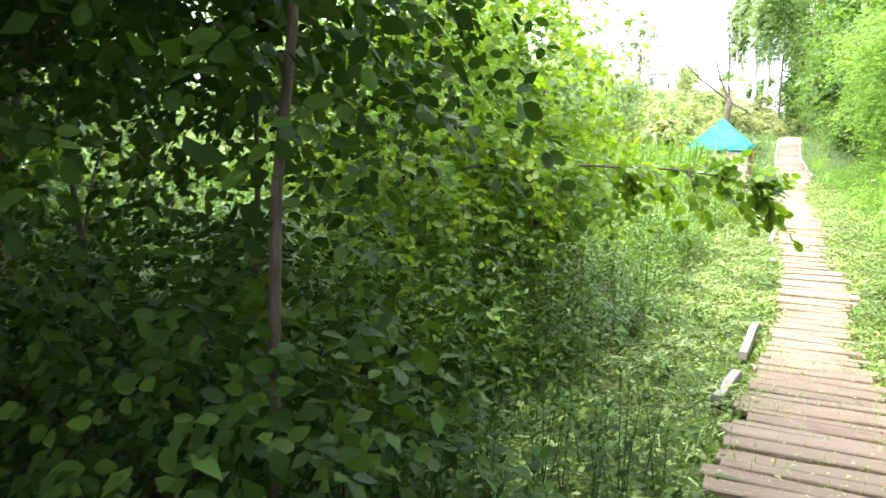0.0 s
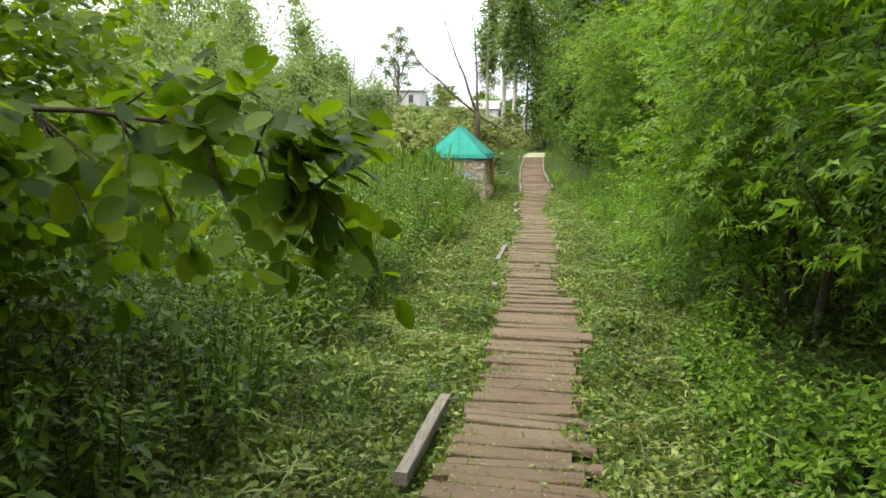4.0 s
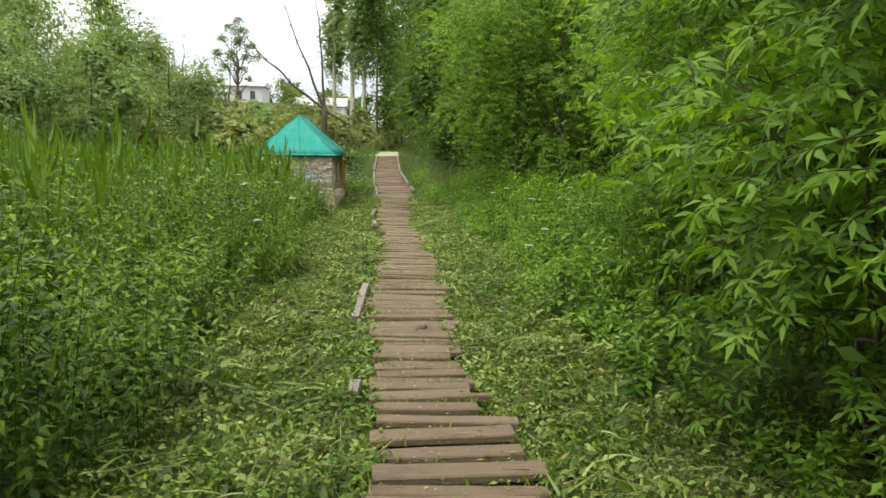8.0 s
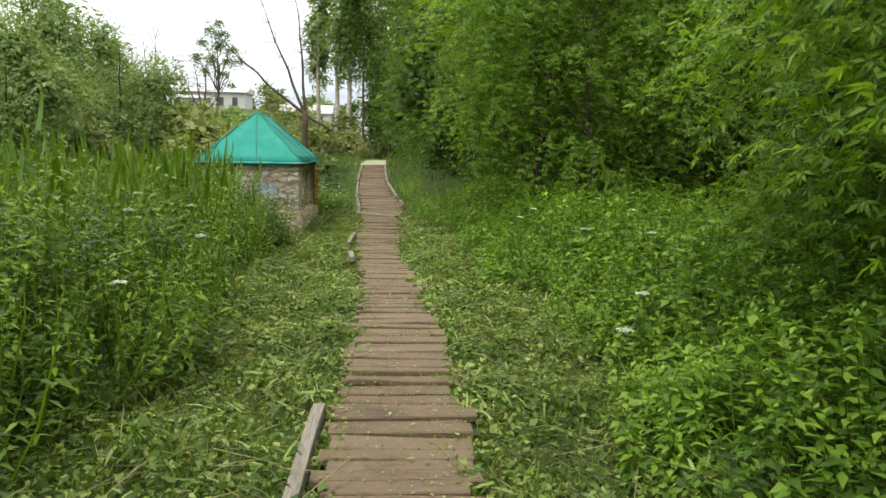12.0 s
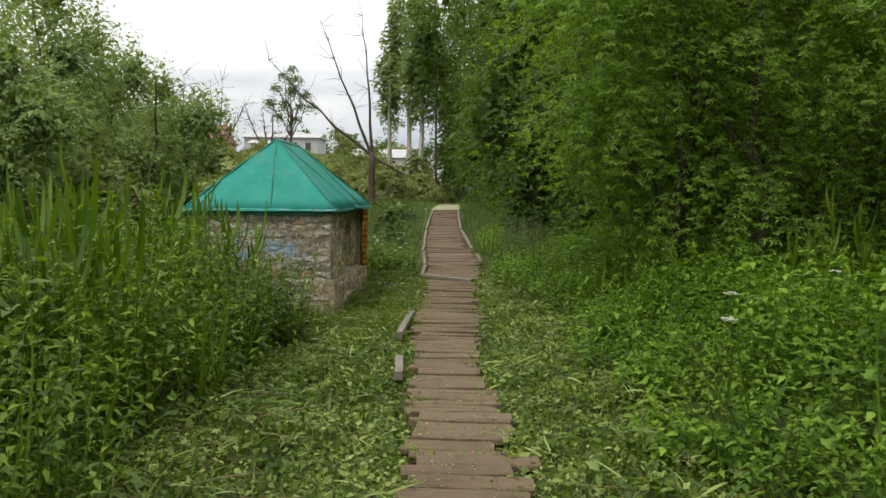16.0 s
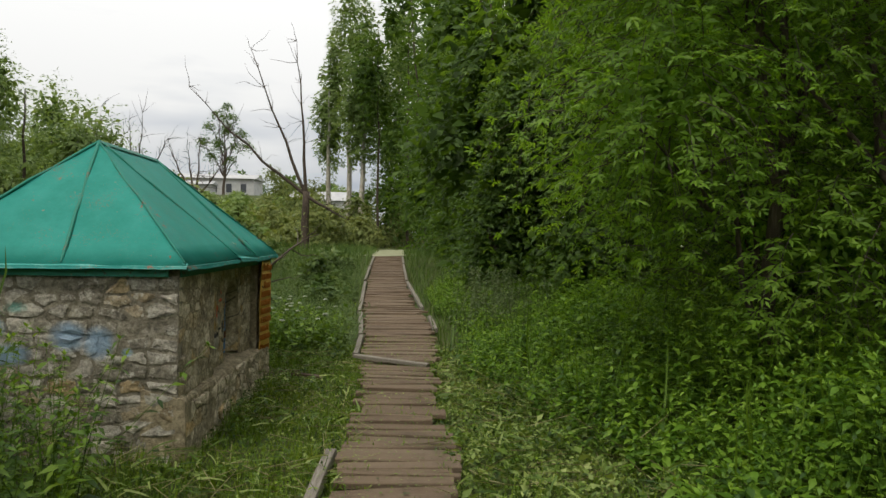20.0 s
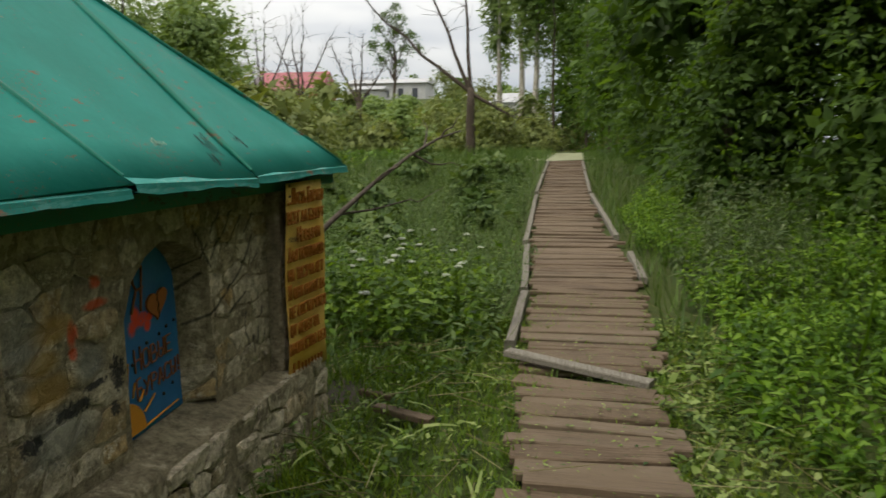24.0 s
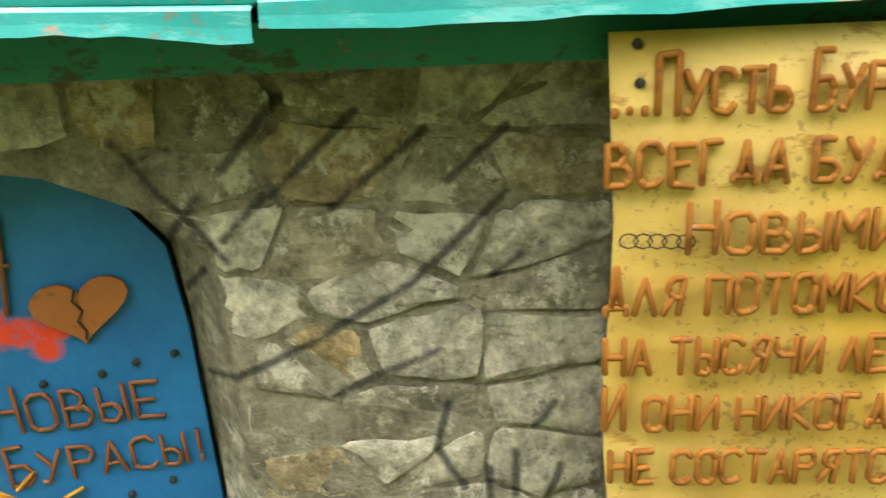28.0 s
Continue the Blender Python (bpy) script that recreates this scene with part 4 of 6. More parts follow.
scribble(22.42, 0.07, 0.15, 0.11, 6, M_BLACK, "black scratched scribble")
scribble(22.38, 0.03, 0.17, 0.06, 5, M_BLACK, "black scratched scribble")
scribble(22.78, 0.11, 0.12, 0.09, 5, M_BLACK, "faint dark scribble")
scribble(22.10, 0.11, 0.13, 0.035, 6, M_WHITE, "white scratched scribble")
# dark boards under the eave
for b, nm in (((-1.488, -1.415, HY0 + 0.02, HY1 + 0.3, 1.188, 1.246), "eave_board"), ((HX0 - 0.02, -1.49, HY0 - 0.03, HY0 - 0.003, 1.19, 1.235), "eave_board")):
    v, f = block(*b)
    part(nm, mesh_from(nm, to_hut(v), f, M_FASCIA), hut, "dark green painted eave board")

# door with raised letters
door_n = 0.012
dv = [(-1.585, y, z) for y, z in ARCH] + [(-1.585 - door_n, y, z) for y, z in ARCH]
nA = len(ARCH)
df = [tuple(range(nA - 1, -1, -1)), tuple(range(nA, 2 * nA))] + [(k, (k + 1) % nA, nA + (k + 1) % nA, nA + k) for k in range(nA)]
door = part("door", mesh_from("door", to_hut([(x, 22.215 + (y - 22.215) * 0.985, z * 0.99 + 0.006) for x, y, z in dv]), df, M_DOOR), hut, "small arched blue metal door with raised letters")


askew = Matrix.Translation((-1.585 + 2.3, 0.435, 0)) @ Matrix.Rotation(0.06, 4, "Z") @ Matrix.Translation((1.585 - 2.3, -0.435, 0))
door.matrix_basis = askew


# letters as welded rods: strokes on a grid 4 wide and 6 high
GLYPHS = {"А": "00 26 40,12 32", "Б": "36 06 00 30 41 42 33 03", "В": "00 06 26 35 34 23 03,23 33 42 41 30 00", "Г": "00 06 36", "Д": "00 01 41 40,11 26 31", "Е": "40 00 06 46,03 33", "Ж": "00 23 06,40 23 46,20 26",
          "З": "05 16 36 45 44 33 13,33 42 41 30 10 01", "И": "06 00 46 40", "К": "00 06,46 03 40", "Л": "00 26 40", "М": "00 06 23 46 40", "Н": "00 06,40 46,03 43", "О": "10 01 05 16 36 45 41 30 10", "П": "00 06 46 40",
          "Р": "00 06 36 45 44 33 03", "С": "45 36 16 05 01 10 30 41", "Т": "20 26,06 46", "У": "06 23,46 10 00", "Ч": "06 04 13 43,46 40", "Ы": "06 00 20 31 32 23 03,40 46", "Ь": "06 00 30 41 42 33 03", "Я": "30 46 26 15 14 23 43,23 00",
          "!": "26 22,21 20", ".": "10 11"}


def rod_text(text, origin, right, up, width, height, mat, parent, label, base, r=0.0045, first=1.0):
    """Raised letters of round rod, each letter a part, set on a plane at origin."""
    right, up = np.asarray(right, float), np.asarray(up, float)
    out = unit(np.cross(right, up))
    adv = [0.55 if c in " .!" else 1.0 for c in text]
    step = width / sum(adv)
    x = 0.0
    for c, w in zip(text, adv):
        big = height * (first if c.isupper() and first > 1 else 1.0)
        if c.upper() in GLYPHS:
            pile = Pile()
            for stroke in GLYPHS[c.upper()].split(","):
                pts = [np.asarray(origin, float) + right * (x + int(q[0]) / 4 * step * w * 0.72) + up * (int(q[1]) / 6 * big + rng.normal(0, 0.0012)) + out * r * 0.6 for q in stroke.split()]
                a, b = np.array(pts[:-1]), np.array(pts[1:])
                for p0, p1 in zip(a, b):
                    e = unit(p1 - p0) * r * 0.5
                    pile.add(*tube([p0 - e, p0, p1, p1 + e], (r * 0.6, r, r, r * 0.6), 6))
            part("letter", pile.mesh("letter", mat, True, base), parent, label)
        x += step * w


RX = -1.583
rod_text("Я", (RX, 22.11, 0.835), (0, 1, 0.02), (0, -0.03, 1), 0.115, 0.15, M_RUSTLETTER, door, "rust-brown welded letter", HO, 0.0042)
rod_text("Новые", (RX, 22.115, 0.632), (0, 1, 0.05), (0, -0.06, 1), 0.275, 0.062, M_RUSTLETTER, door, "rust-brown welded letter", HO, 0.0036, 1.3)
rod_text("Бурасы!", (RX, 22.12, 0.537), (0, 1, 0.06), (0, -0.05, 1), 0.32, 0.056, M_RUSTLETTER, door, "rust-brown welded letter", HO, 0.0036, 1.25)


def plate(name, outline, x, thick, mat, parent, label):
    n = len(outline)
    v = [(x, y, z) for y, z in outline] + [(x + thick, y, z) for y, z in outline]
    f = [tuple(range(n - 1, -1, -1)), tuple(range(n, 2 * n))] + [(k, (k + 1) % n, n + (k + 1) % n, n + k) for k in range(n)]
    return part(name, mesh_from(name, to_hut(v), f, mat), parent, label)


heart = []
for k in range(28):
    t = k * math.tau / 28
    hx, hz = 16 * math.sin(t) ** 3, 13 * math.cos(t) - 5 * math.cos(2 * t) - 2 * math.cos(3 * t) - math.cos(4 * t)
    heart.append((22.28 + hx * 0.0046, 0.84 + hz * 0.0036 + hx * 0.0006))
heart_ob = plate("heart", heart, -1.583, 0.008, M_HEART, door, "brown metal heart with a crack")
crack = [(22.278, 0.872), (22.272, 0.852), (22.284, 0.836), (22.275, 0.82), (22.284, 0.803), (22.282, 0.788)]
plate("crack", [(y - 0.0016, z) for y, z in crack] + [(y + 0.0016, z) for y, z in crack[::-1]], -1.5735, 0.002, M_BLACK, heart_ob, "black painted crack")
disc = [(22.005, 0.428)] + [(22.005 + 0.155 * math.sin(t), 0.428 + 0.125 * math.cos(t)) for t in np.linspace(0.0, 1.5, 12)] + [(22.16, 0.428)]
sun_plate = plate("sun_disc", disc, -1.583, 0.006, M_ORANGE, door, "orange quarter sun")
for ya, za, yb, zb in ((22.02, 0.57, 22.00, 0.70), (22.05, 0.57, 22.065, 0.68), (22.085, 0.555, 22.102, 0.605), (22.125, 0.53, 22.158, 0.562), (22.155, 0.485, 22.23, 0.525), (22.16, 0.432, 22.40, 0.445)):
    a, b = np.array([(-1.578, ya, za)]), np.array([(-1.578, yb, zb)])
    v, f = rods(a, b, 0.005, 0.004)
    part("ray", tri_mesh("ray", v - HO, f, M_ORANGE), sun_plate)
for y, z in ((22.345, 0.74), (22.405, 0.75), (22.29, 0.725), (22.20, 0.715), (22.30, 0.50), (22.37, 0.52), (22.10, 0.665)):
    v, f = tube([(-1.584, y, z), (-1.579, y, z), (-1.577, y, z)], (0.007, 0.006, 0.002), 7)
    part("rivet", tri_mesh("rivet", v - HO, f, M_BLACK), door)

# yellow sign with raised letters
sign = thing("sign", (-1.38, 23.26, 0.32), "yellow metal sign with raised rust-brown letters, hung beside the door", "sign")
SO = np.array((-1.38, 23.26, 0.32))
bl, br, tl, tr = (np.array(p) for p in ((-1.398, 23.055, 0.318), (-1.368, 23.50, 0.30), (-1.374, 23.03, 1.222), (-1.362, 23.48, 1.222)))
sv, sf = [], []
for i in range(9):
    for j in range(7):
        s, t = j / 6, i / 8
        p = (bl * (1 - s) + br * s) * (1 - t) + (tl * (1 - s) + tr * s) * t
        sv.append(p + np.array((0.006 * math.sin(t * 8 + s * 3), 0.006 * math.sin(t * 11) * (1 - s), 0.006 * math.sin(s * 6) * (1 - t))))
top = len(sv)
sv += [p - np.array((0.004, -0.0004, 0)) for p in sv]
for i in range(8):
    for j in range(6):
        k = i * 7 + j
        sf += [(k, k + 1, k + 8, k + 7), (top + k, top + k + 7, top + k + 8, top + k + 1)]
rim = [i for i in range(7)] + [7 * i + 6 for i in range(1, 9)] + [62 - j for j in range(1, 7)] + [7 * i for i in range(7, 0, -1)]
sf += [(rim[k], top + rim[k], top + rim[(k + 1) % len(rim)], rim[(k + 1) % len(rim)]) for k in range(len(rim))]
sheet = part("sheet", mesh_from("sheet", [p - SO for p in sv], sf, M_YELLOW, True), sign, "yellow painted metal sheet with brown stains")
LINES = (("...Пусть Бурасы", 0.01, 0.97), ("всегда будут", 0.0, 0.99), ("Новыми", 0.24, 0.62), ("Для потомков", 0.0, 0.95), ("на тысячи лет", 0.0, 0.93),
         ("И они никогда", 0.0, 0.96), ("не состарятся", 0.02, 0.96), ("от невзгод", 0.04, 0.74), ("множества бед", 0.02, 0.94))
for k, (text, start, share) in enumerate(LINES):
    t = 0.895 - k * 0.0955
    a = (bl * (1 - t) + tl * t) + (br - bl) * (start * 0.95 - 0.015) + np.array((0.008, 0, 0))
    r = unit((br * (1 - t) + tr * t) - (bl * (1 - t) + tl * t))
    rod_text(text, a, r, unit(tl - bl), share * 0.448, 0.050, M_SIGNLETTER, sheet, "raised rust-brown letter", SO, 0.0049, 1.35)
t = 0.04
for k in range(9):
    s0, tall = 0.10 + 0.085 * k + (0.03 if k else 0.0), 0.05 if k in (0, 1) else 0.034
    a = (bl * (1 - t) + tl * t) + (br - bl) * s0 + (0.006, 0, -0.012)
    v, f = rods(a[None], (a + np.array((0.004, -0.004, tall)))[None], 0.0085, 0.0075)
    part("writing_bar", tri_mesh("writing_bar", v - SO, f, M_SIGNLETTER), sheet)
doodle = Pile()
for k in range(5):
    t = 0.72
    c = (bl * (1 - t) + tl * t) + (br - bl) * (0.05 + 0.04 * k) + (0.006, 0, 0)
    ring = np.array([c + unit(br - bl) * 0.012 * math.cos(a) + np.array((0, 0, 0.010 * math.sin(a))) for a in np.linspace(0, math.tau, 9)])
    doodle.add(*rods(ring[:-1], ring[1:], 0.0012, 0.0012))
tagged(part("doodle", doodle.mesh("doodle", M_BLACK, False, SO), sheet, "row of small black pen rings"), "", "", "", "stuff")
for s, t in ((0.06, 0.985), (0.07, 0.935), (0.5, 0.02)):
    p = (bl * (1 - s) + br * s) * (1 - t) + (tl * (1 - s) + tr * s) * t
    v, f = tube([p + (0.002, 0, 0), p + (0.009, 0, 0), p + (0.011, 0, 0)], (0.007, 0.006, 0.002), 8)
    part("nail", tri_mesh("nail", v - SO, f, M_BLACK), sign)

# ---- vegetation along the start ----
def clear_of_walk(p):
    near = (np.abs(p[:, 0] + 0.1 - wx(p[:, 1])) < 1.0 + 0.35 * np.clip(-p[:, 1] - 2.5, 0, 1)) & (p[:, 2] < 3.4) & (p[:, 1] < 23)
    hut_room = (p[:, 0] > -3.4) & (p[:, 0] < -0.6) & (p[:, 1] > 20.0) & (p[:, 1] < 24.2)
    return ~(near | hut_room)


def clear_of_boards(p):
    return ~((np.abs(p[:, 0] + 0.02 - wx(p[:, 1])) < 0.62) & (p[:, 2] < 2.9))


def gz(x, y):
    return float(ground_z(x, y))


# hedge of young maples beside the walk
for k, (x, y, h, r) in enumerate(((2.3, -4.2, 4.2, 1.25), (2.35, -2.3, 4.4, 1.2), (2.3, -0.4, 4.6, 1.2), (2.3, 1.6, 4.4, 1.2), (2.3, 3.4, 4.6, 1.25), (2.4, 5.4, 4.3, 1.35), (2.5, 7.4, 4.0, 1.45), (2.75, 9.5, 4.0, 1.3), (3.0, 11.3, 3.7, 1.2))):
    x += float(wx(y))
    g = gz(x, y)
    low = 0.1 if y < 2.5 else 0.5
    blobs = [((x + low * 2.0, y, g + 0.75), (r * (0.95 if y < 2.5 else 0.7), 1.2, 0.75)), ((x + low * 0.3, y, g + 1.9), (r * 1.0, 1.3, 0.9)), ((x - 0.15, y, g + 3.1), (r * 1.22, 1.3, 1.1)), ((x + 1.3, y, g + 2.2), (1.2, 1.2, 2.0))]
    tree("maple_shrub", (x + 0.5, y, g), h, blobs, 720, 0.122, "dense bright-green box-elder shrub hanging to the ground", M_MAPLE, trunk_r=0.05, nodes=4, twig=0.5, keep=clear_of_walk,
         category="shrub", group="hedge of maples beside the boardwalk", stems=3, fill=4.5, fill_size=1.1, ratio=0.31, droop=0.6, young=M_YOUNG)
# low boughs leaning out close to the boards
g = gz(1.9, 6.3)
tree("maple_shrub", (2.5, 6.3, g), 2.6, [((2.0, 6.3, g + 1.45), (0.85, 1.0, 0.5)), ((1.65, 6.5, g + 1.85), (0.6, 0.8, 0.28)), ((1.95, 5.6, g + 1.6), (0.85, 0.6, 0.5)), ((2.2, 6.6, g + 0.9), (0.7, 1.0, 0.4)), ((2.2, 6.0, g + 2.2), (0.8, 0.9, 0.35))], 210, 0.118,
     "bright box-elder shrub with long boughs beside the boards", M_MAPLE, trunk_r=0.03, nodes=5, twig=0.6, keep=clear_of_boards, category="shrub", group="hedge of maples beside the boardwalk",
     stems=3, fill=1.0, fill_size=1.0, ratio=0.28, droop=0.3, young=M_YOUNG)
# far backing of the hedge; those behind the start are unseen, added for shade
for x, y in ((-5.6, -6.6), (-6.0, -3.6), (-5.9, -0.8), (5.0, -5.0), (5.2, -1.5), (5.3, 2.0), (5.6, 5.5), (6.6, 9.0), (3.4, -8.5), (1.0, -10.5), (-1.8, -9.5), (-4.0, -7.5), (-7.0, -3.5), (-6.8, 0.0)):
    g = gz(x, y)
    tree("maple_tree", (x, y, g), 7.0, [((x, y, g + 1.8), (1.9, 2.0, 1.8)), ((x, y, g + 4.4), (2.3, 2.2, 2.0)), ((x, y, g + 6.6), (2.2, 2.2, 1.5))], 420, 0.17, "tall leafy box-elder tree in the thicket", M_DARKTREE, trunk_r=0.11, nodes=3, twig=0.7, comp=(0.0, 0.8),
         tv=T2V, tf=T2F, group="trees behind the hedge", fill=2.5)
# canopy out of view above the start, added to cut the sky light
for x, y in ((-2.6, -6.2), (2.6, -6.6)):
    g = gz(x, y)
    tree("maple_tree", (x, y, g), 6.5, [((x * 0.55, y + 0.8, g + 4.4), (2.1, 2.6, 1.0)), ((x * 0.8, y + 0.2, g + 5.8), (2.4, 2.6, 1.2))], 620, 0.13, "unseen box-elder arching over the walk, added for shade", M_DARKTREE, trunk_r=0.10, nodes=3, twig=0.7, comp=(0.0, 0.8),
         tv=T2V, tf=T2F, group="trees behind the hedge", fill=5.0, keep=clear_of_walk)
# more unseen crowns, placed to block light from the thicket
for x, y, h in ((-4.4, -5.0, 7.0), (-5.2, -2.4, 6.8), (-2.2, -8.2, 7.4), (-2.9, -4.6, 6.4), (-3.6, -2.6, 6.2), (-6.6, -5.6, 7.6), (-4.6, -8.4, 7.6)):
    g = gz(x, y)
    tree("maple_tree", (x, y, g), h, [((x + 0.5, y, g + h * 0.68), (2.3, 2.2, 0.9)), ((x + 0.2, y - 0.2, g + h * 0.88), (2.4, 2.4, 1.0))], 560, 0.16, "unseen box-elder added to shade the thicket", M_DARKTREE, trunk_r=0.10, nodes=3, twig=0.8, comp=(0.0, 0.8),
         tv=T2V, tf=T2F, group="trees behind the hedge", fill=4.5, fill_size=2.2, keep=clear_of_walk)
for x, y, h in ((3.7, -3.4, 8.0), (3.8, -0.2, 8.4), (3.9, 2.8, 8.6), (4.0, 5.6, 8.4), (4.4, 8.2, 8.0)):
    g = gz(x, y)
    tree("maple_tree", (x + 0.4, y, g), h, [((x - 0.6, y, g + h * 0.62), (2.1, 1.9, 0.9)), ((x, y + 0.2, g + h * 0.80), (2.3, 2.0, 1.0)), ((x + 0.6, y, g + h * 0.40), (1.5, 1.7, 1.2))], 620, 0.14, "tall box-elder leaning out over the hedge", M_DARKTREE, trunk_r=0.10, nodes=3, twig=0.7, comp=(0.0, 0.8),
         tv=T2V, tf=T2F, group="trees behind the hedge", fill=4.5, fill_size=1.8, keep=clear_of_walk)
# shrub further on
g = gz(4.3, 13.4)
tree("maple_shrub", (4.5, 13.4, g), 4.6, [((4.2, 13.4, g + 1.0), (1.5, 1.5, 1.0)), ((4.1, 13.2, g + 2.5), (1.75, 1.6, 1.2)), ((4.4, 13.6, g + 4.0), (1.6, 1.6, 1.4)), ((5.3, 13.6, g + 2.4), (1.5, 1.6, 2.0))], 1250, 0.105,
     "light-green box-elder shrub above the nettles", M_MAPLE_LIT, trunk_r=0.06, stems=3, category="shrub", fill=4.0, fill_size=1.2, ratio=0.37, droop=0.5, young=M_YOUNG)
# large maple opposite the hut
g = gz(3.4, 21.6)
tree("maple_tree", (3.5, 21.6, g), 7.5, [((3.6, 21.7, g + 1.5), (1.9, 1.8, 1.2)), ((2.4, 22.8, g + 2.2), (1.2, 1.2, 1.2)), ((1.9, 21.2, g + 2.6), (1.25, 1.3, 0.8)), ((2.1, 21.2, g + 4.2), (1.7, 1.8, 1.2)), ((3.0, 22.1, g + 3.0), (2.3, 2.3, 1.4)), ((3.3, 22.1, g + 4.7), (2.6, 2.5, 1.6)), ((3.7, 22.2, g + 6.6), (2.4, 2.3, 1.6)), ((5.4, 21.6, g + 3.4), (2.3, 2.2, 2.4)), ((5.4, 22, g + 6.0), (2.3, 2.2, 2.0))],
     4300, 0.098, "large spreading box-elder with drooping bright sprays", M_MAPLE_LIT, trunk_r=0.07, twig=0.62, keep=clear_of_boards, stems=3, fill=4.0, fill_size=1.0, ratio=0.31, droop=0.55, young=M_YOUNG, tv=T2V, tf=T2F)
# left thicket at the start; its darkest leaf green has the shade painted in
# the two rearmost saplings are out of view, added to keep light out
for k, (x, y, h, r, mat, low) in enumerate(((-1.87, -2.95, 4.9, 1.15, M_THICKET_SHADE, 0.7), (-2.9, -1.7, 4.4, 1.3, M_THICKET_SHADE, 0.8), (-3.0, 0.3, 3.6, 1.15, M_ELM, 1.3), (-2.45, 1.6, 3.2, 1.0, M_ELM, 1.45), (-3.8, 2.1, 3.6, 1.2, M_MAPLE, 1.3),
                                             (-4.4, -1.5, 5.2, 1.7, M_THICKET_SHADE, 0.8), (-4.6, -4.2, 6.0, 1.8, M_THICKET_SHADE, 0.8), (-3.2, -5.8, 6.0, 1.6, M_THICKET_SHADE, 0.8), (-3.3, -3.3, 4.2, 1.1, M_THICKET_SHADE, 0.7))):
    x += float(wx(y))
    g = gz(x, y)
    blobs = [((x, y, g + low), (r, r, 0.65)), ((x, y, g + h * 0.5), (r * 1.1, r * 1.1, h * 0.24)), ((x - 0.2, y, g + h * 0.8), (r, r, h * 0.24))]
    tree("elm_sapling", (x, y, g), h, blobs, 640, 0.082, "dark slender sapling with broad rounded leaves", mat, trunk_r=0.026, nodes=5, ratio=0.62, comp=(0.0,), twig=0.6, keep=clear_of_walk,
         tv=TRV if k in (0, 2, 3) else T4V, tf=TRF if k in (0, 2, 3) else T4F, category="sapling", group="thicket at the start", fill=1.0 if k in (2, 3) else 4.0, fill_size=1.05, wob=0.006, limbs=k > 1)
# the long twig that reaches across
twig_ob = thing("overhanging_branch", (-2.1, 0.55, 1.9), "long leafy branch reaching towards the boardwalk", "branch")
to = np.array((-2.1, 0.55, 1.9))
stalk = np.array([(-2.6, 0.6, 1.93), (-2.2, 0.55, 1.99), (-1.8, 0.5, 1.99), (-1.35, 0.5, 1.985), (-1.05, 0.5, 1.98), (-0.8, 0.5, 1.95), (-0.6, 0.5, 1.88), (-0.47, 0.5, 1.80)]) + (0.37, -0.2, -0.20)
tw, lf = Pile(), Pile()
tw.add(*tube(stalk, np.linspace(0.011, 0.003, 8), 7))
ns = 40
along = rng.uniform(0.0, 1.0, ns) ** 0.75
side_pts = np.stack([np.interp(along, np.linspace(0, 1, 8), stalk[:, k]) for k in range(3)], 1)
side_way = np.c_[rng.uniform(0.25, 1.0, ns), rng.normal(0, 0.45, ns), np.where(rng.uniform(0, 1, ns) < 0.62, rng.uniform(-1.0, -0.4, ns), rng.uniform(0.0, 0.6, ns))]
sprays(lf, tw, side_pts, side_way, rng.uniform(0.22, 0.5, ns) * np.where(side_way[:, 2] > 0, 0.7, 1.0) * (1.15 - 0.4 * along), 5, 0.10, 0.72, (0.0,), 0.1, TRV, TRF)
part("stalk", tw.mesh("stalk", M_BARK, False, to), twig_ob)
part("foliage", lf.mesh("foliage", M_ELM, False, to), twig_ob)

# ---- herbs ----
def scatter(x0, x1, y0, y1, per_m2, ok):
    n = int((x1 - x0) * (y1 - y0) * per_m2)
    p = np.c_[rng.uniform(x0, x1, n), rng.uniform(y0, y1, n)]
    p[:, 0] += wx(p[:, 1])
    return p[ok(p[:, 0], p[:, 1])]


def left_edge(y):
    return wx(y) - 1.74 + 0.16 * np.sin(y * 1.1) + 0.1 * np.sin(y * 2.7 + 1) - 0.25 * np.clip((y - 17.5) / 3, 0, 1)


def right_edge(y):
    return wx(y) + 1.15 + 0.18 * np.sin(y * 0.9 + 2) + 0.1 * np.sin(y * 2.3) - 0.2 * np.clip((y - 20) / 4, 0, 1)


def in_left(x, y):
    hut_room = (x > -3.35) & (y > 20.15) & (y < 24.3)
    return (x < left_edge(y)) & ~hut_room


for y0, y1, name in ((-1.0, 7.0, "a"), (7.0, 14.0, "b"), (14.0, 20.3, "c")):
    lf, st = Pile(), Pile()
    p = scatter(-4.6, -1.2, y0, y1, 80, in_left)
    edge = np.clip((left_edge(p[:, 1]) - p[:, 0]) / 1.2, 0.0, 1)
    hgt = (0.66 + 0.36 * np.minimum(edge * 2, 1)) * rng.uniform(0.7, 1.2, len(p)) * (0.92 + 0.34 * np.sin(1.7 * p[:, 0] + 2.3 * p[:, 1]) * np.sin(1.1 * p[:, 1] - 1.6 * p[:, 0]))
    near = edge < 0.55
    herbs(lf, st, p[near], ground_z(p[near, 0], p[near, 1]), hgt[near], 0.10, 0.38, 11, low=0.12, lean=0.32)
    herbs(lf, st, p[~near], ground_z(p[~near, 0], p[~near, 1]), hgt[~near], 0.12, 0.40, 8, T2V, T2F, low=0.3, lean=0.3)
    p = scatter(-11.0, -4.6, y0, y1, 20, in_left)
    herbs(lf, st, p, ground_z(p[:, 0], p[:, 1]), rng.uniform(0.8, 1.3, len(p)), 0.20, 0.42, 6, T2V, T2F)
